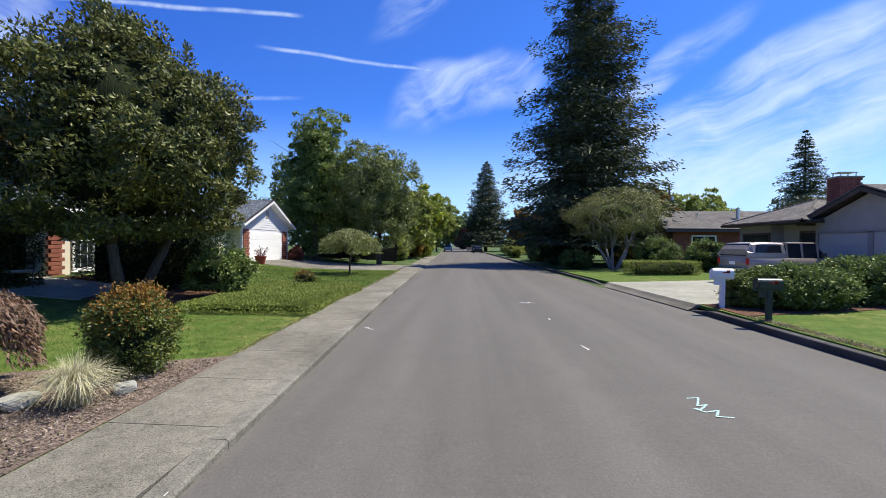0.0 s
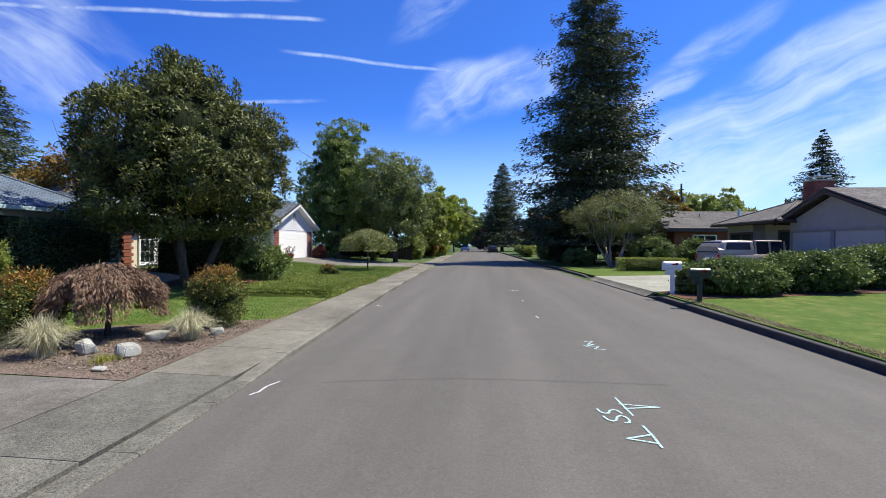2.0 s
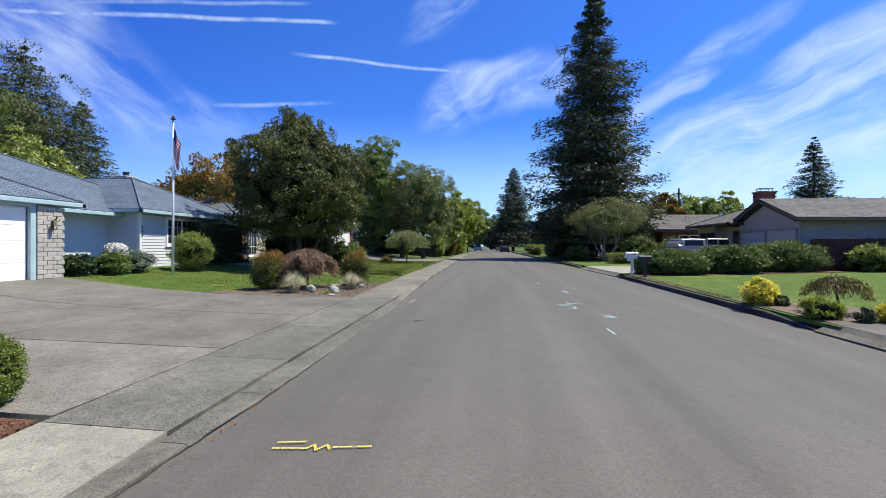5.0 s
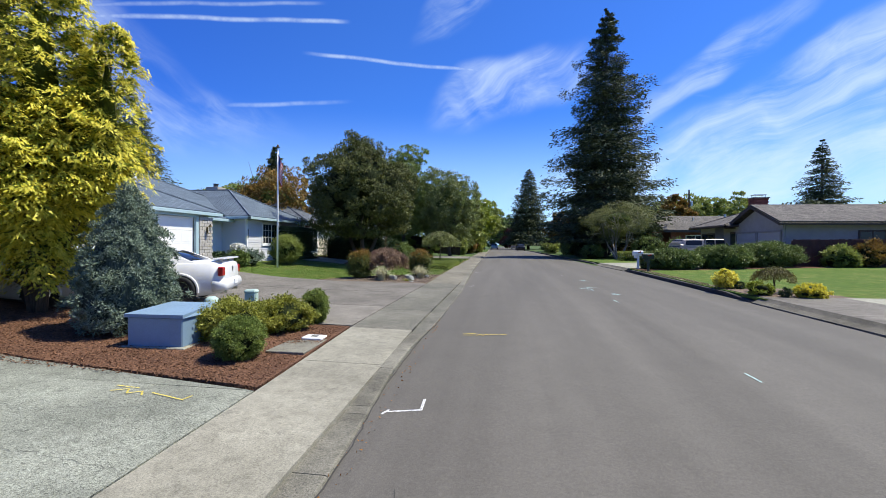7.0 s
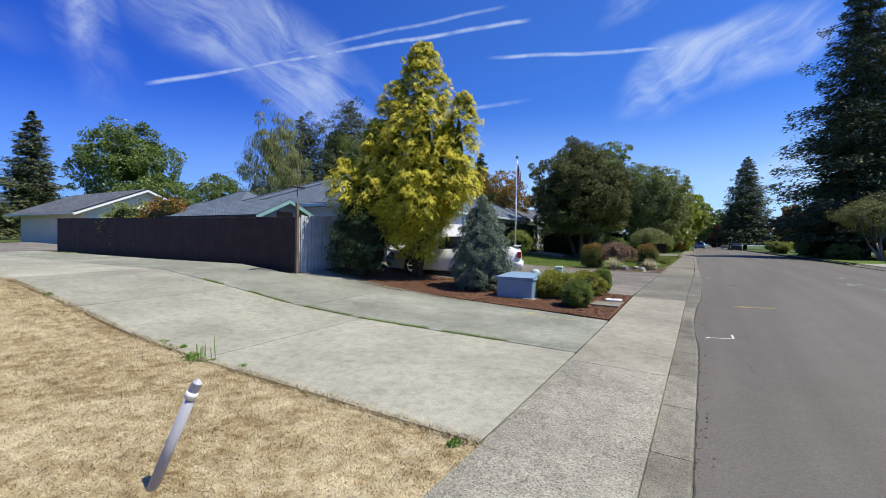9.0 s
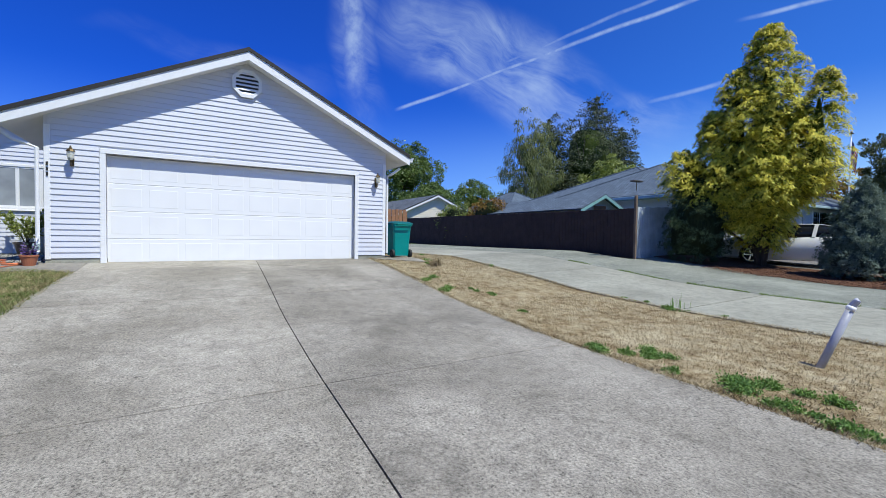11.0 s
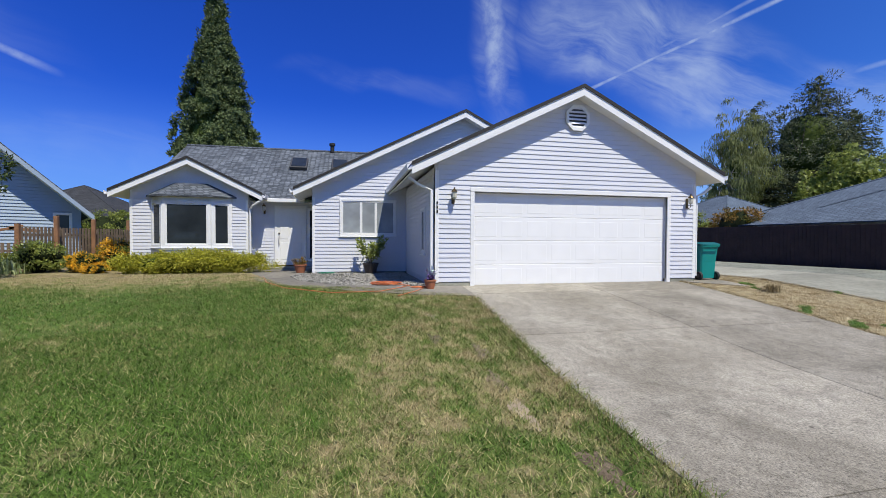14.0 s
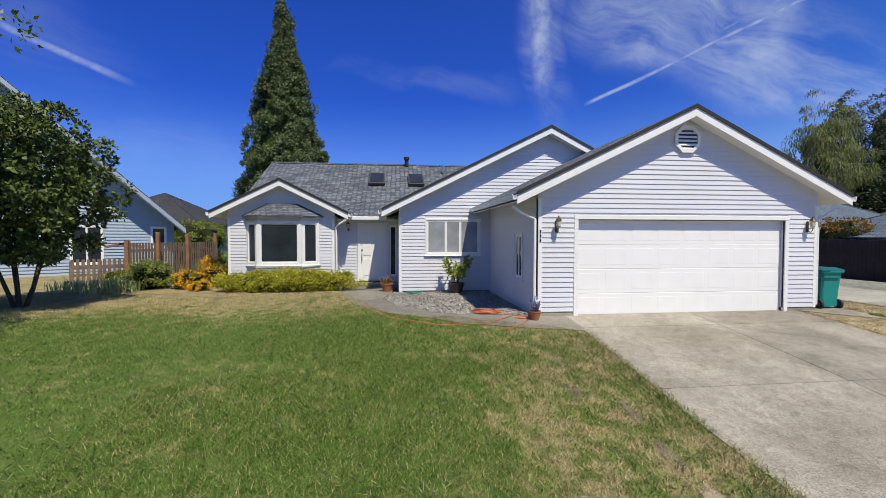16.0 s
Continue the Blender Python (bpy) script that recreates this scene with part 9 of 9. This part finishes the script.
mark("paint_mark", [[(2.01, 1.99), (2.02, 1.92), (2.05, 1.885), (2.09, 1.89), (2.12, 1.95), (2.16, 1.99), (2.20, 1.97), (2.22, 1.90)]], Q, PAINT_AQUA, "pale aqua sprayed letter on the asphalt", .024)
mark("paint_mark", [[(2.02, 1.81), (2.04, 1.73), (2.08, 1.70), (2.12, 1.73), (2.15, 1.81), (2.19, 1.84), (2.23, 1.81), (2.24, 1.74), (2.22, 1.68), (2.18, 1.67)]], Q, PAINT_AQUA, "pale aqua sprayed letter on the asphalt", .024)
mark("paint_mark", [[(2.32, 1.62), (2.33, 1.44), (2.32, 1.20)], [(2.33, 1.44), (2.09, 1.34), (2.32, 1.27)]], Q, PAINT_AQUA, "pale aqua survey triangle on the asphalt", .024)
mark("paint_mark", [[(2.69, .50), (2.85, .50), (2.75, .45), (2.85, .42)], [(2.67, .30), (2.78, .37), (2.87, .28), (2.69, .27), (2.88, .23)], [(2.68, .13), (2.90, .21), (2.88, .14)]], Q, PAINT_AQUA, "pale aqua survey squiggle on the asphalt", .024)
mark("paint_mark", [[(2.40, -1.04), (2.42, -1.49)]], Q, PAINT_AQUA, "short pale aqua line on the asphalt", .03)
mark("paint_mark", [[(2.45, -7.39), (2.48, -7.70)]], Q, PAINT_AQUA, "short pale aqua line on the asphalt", .028)
mark("paint_mark", [[(-1.74, 2.20), (-1.69, 2.30), (-1.69, 2.49), (-1.62, 2.66)]], Q, PAINT_WHITE, "white survey squiggle beside the kerb", .028)
mark("paint_mark", [[(-1.79, -8.98), (-1.42, -8.91), (-1.43, -8.62)], [(-1.80, -9.03), (-1.76, -8.93)]], Q, PAINT_WHITE, "white corner mark beside the kerb", .032)
mark("paint_mark", [[(-1.26, -5.70), (-1.05, -5.68)], [(-1.26, -5.79), (-1.0, -5.78), (-.96, -5.72), (-.92, -5.80), (-.86, -5.72), (-.82, -5.78)], [(-.80, -5.75), (-.52, -5.72)]], Q, PAINT_YELLOW, "yellow survey letters on the asphalt", .022)
mark("paint_mark", [[(-4.92, -8.95), (-4.62, -8.98)], [(-4.85, -9.10), (-4.70, -9.02), (-4.62, -9.14), (-4.5, -9.06), (-4.42, -9.16)], [(-4.36, -9.08), (-3.91, -9.20), (-3.88, -9.08)]], Q, PAINT_YELLOW, "yellow survey letters on the lane", .02, lift=.042)
mark("paint_mark", [[(1.72, 12.35), (2.11, 12.27)], [(1.9, 12.2), (2.0, 12.42)]], Q, PAINT_WHITE, "small white mark on the asphalt", .04)
mark("paint_mark", [[(2.02, 9.70), (2.03, 9.9)]], Q, PAINT_WHITE, "short white dash on the asphalt", .035)
mark("paint_mark", [[(2.07, 7.36), (2.11, 7.1)]], Q, PAINT_WHITE, "short white dash on the asphalt", .032)
mark("paint_mark", [[(-1.95, 8.95), (-1.86, 8.90), (-1.82, 8.78), (-1.72, 8.71)]], Q, PAINT_WHITE, "small white squiggle on the asphalt", .03)
CRACK = plain("crack_tar", (.05, .047, .044), .9)
r_ = rng(5)
mark("crack", [[(x, y + r_.normal() * .006) for x, y in zip(np.linspace(-1.1, 3.1, 40), np.interp(np.linspace(-1.1, 3.1, 40), [-1.1, .56, 3.1], [2.65, 2.85, 2.84]))]], Q, CRACK, "fine crack across the asphalt", .006)
mark("crack", [[(KERB_L + kerb_edge(y) + .012 + r_.normal() * .007, y) for y in np.linspace(-18, -3, 140)]], Q, CRACK, "dark joint between asphalt and kerb", .014)
mark("crack", [[(-1.35, -10.3), (-1.30, -10.5), (-1.33, -10.62), (-1.25, -10.8), (-.75, -10.82)]], Q, CRACK, "fine forked crack in the asphalt", .005)
for yc in (-9.7, -10.4):
    mark("crack", [list(zip(np.linspace(-6.6, -3.5, 60), yc + np.cumsum(r_.normal(size=60)) * .02))], Q, CRACK, "fine crack in the rough slab", .003, lift=.034)
mark("tar_patch", [[(-.06, 0), (.06, .02)]], (-1.04, -.46), CRACK, "small dark patch on the asphalt", .09)
# grass in the lane's joint
MOSS = foliage("moss_blade", (.07, .13, .02), (.20, .30, .05), None, 0, .7, .2, .3)
for x0, x1 in ((-12.4, -11.6), (-10.6, -9.2), (-8.8, -7.5), (-7.3, -5.8), (-5.5, -4.4)):
    y0_ = -11.185 - .0073 * (x0 + 3.3)
    blades("joint_grass", [(x0, y0_ - .03), (x1, y0_ - .03), (x1, y0_ + .03), (x0, y0_ + .03)], int(620 * (x1 - x0)), .055, MOSS, "green grass growing in the joint between slabs", int(-x0 * 10), width=.01)
# bars stand in for the number on the kerb
bars = thing("kerb_number_bars", "three thin dark bars on a white kerb patch", "kerb number", (KERB_L, 3.1, land(KERB_L + .02, 3.1)))
part("patch", Shape().box(-.001, -.16, .012, .004, .17, .052), TRIM, bars)
for k in range(3):
    part("bar", Shape().box(.004, -.12 + .1 * k, .018, .007, -.07 + .1 * k, .046), BLACK, bars)

# leaf litter and stones
def litter(name, pts, count, size, mat, label, seed, lift=.05):
    r = rng(seed)
    u, v = r.uniform(0, 1, count), r.uniform(0, 1, count)
    c = [np.array(p) for p in pts]
    xy = c[0] * ((1 - u) * (1 - v))[:, None] + c[1] * (u * (1 - v))[:, None] + c[2] * (u * v)[:, None] + c[3] * ((1 - u) * v)[:, None]
    z = np.array([land(a, b) for a, b in xy]) + lift
    pos = np.column_stack([xy, z])
    way = np.column_stack([r.normal(size=(count, 2)), r.normal(size=count) * .25])
    return tagged(part(name, leaf_mesh(name, pos, way, r.uniform(.5, 1.3, count) * size, mat, .55, .3, seed, tri=True), None), label, "litter", kind="stuff")


CHIP = foliage("bark_chip", (.05, .025, .016), (.26, .14, .085), None, 0, .9, .1, 0)
CHIP_GREY = foliage("grey_bark_chip", (.09, .065, .05), (.36, .29, .24), None, 0, .9, .1, 0)
PEBBLE = foliage("pebble", (.15, .145, .13), (.46, .44, .40), None, 0, .8, .2, 0)
DRY_LEAF = foliage("dry_leaf", (.16, .07, .02), (.42, .20, .06), None, 0, .8, .1, .2)
litter("bark_chips", [(WALK_L - .06, -8.7), (-10, -8.3), (-10, -5.75), (WALK_L - .06, -5.75)], 26000, .028, CHIP, "loose reddish bark chips", 1)
litter("bark_chips", [(WALK_L - .06, 2.4), (-6.8, 3.1), (-5.5, 5.1), (WALK_L - .06, 6.2)], 16000, .028, CHIP_GREY, "loose grey-brown bark chips", 2)
litter("pebbles", [(-14.75, -25.5), (-18.8, -26.6), (-17.6, -26.85), (-16.05, -26.42)], 3500, .055, PEBBLE, "loose pale gravel", 5, .04)
litter("pebbles", [(-14.2, -23.5), (-18.8, -23.5), (-18.8, -26.6), (-14.75, -25.5)], 15000, .055, PEBBLE, "loose pale gravel", 3, .04)
litter("fallen_leaves", [(KERB_L + .13, -18), (KERB_L + .32, -18), (KERB_L + .24, -4), (KERB_L + .08, -4)], 260, .028, DRY_LEAF, "brown fallen leaves in the gutter", 4, .012)
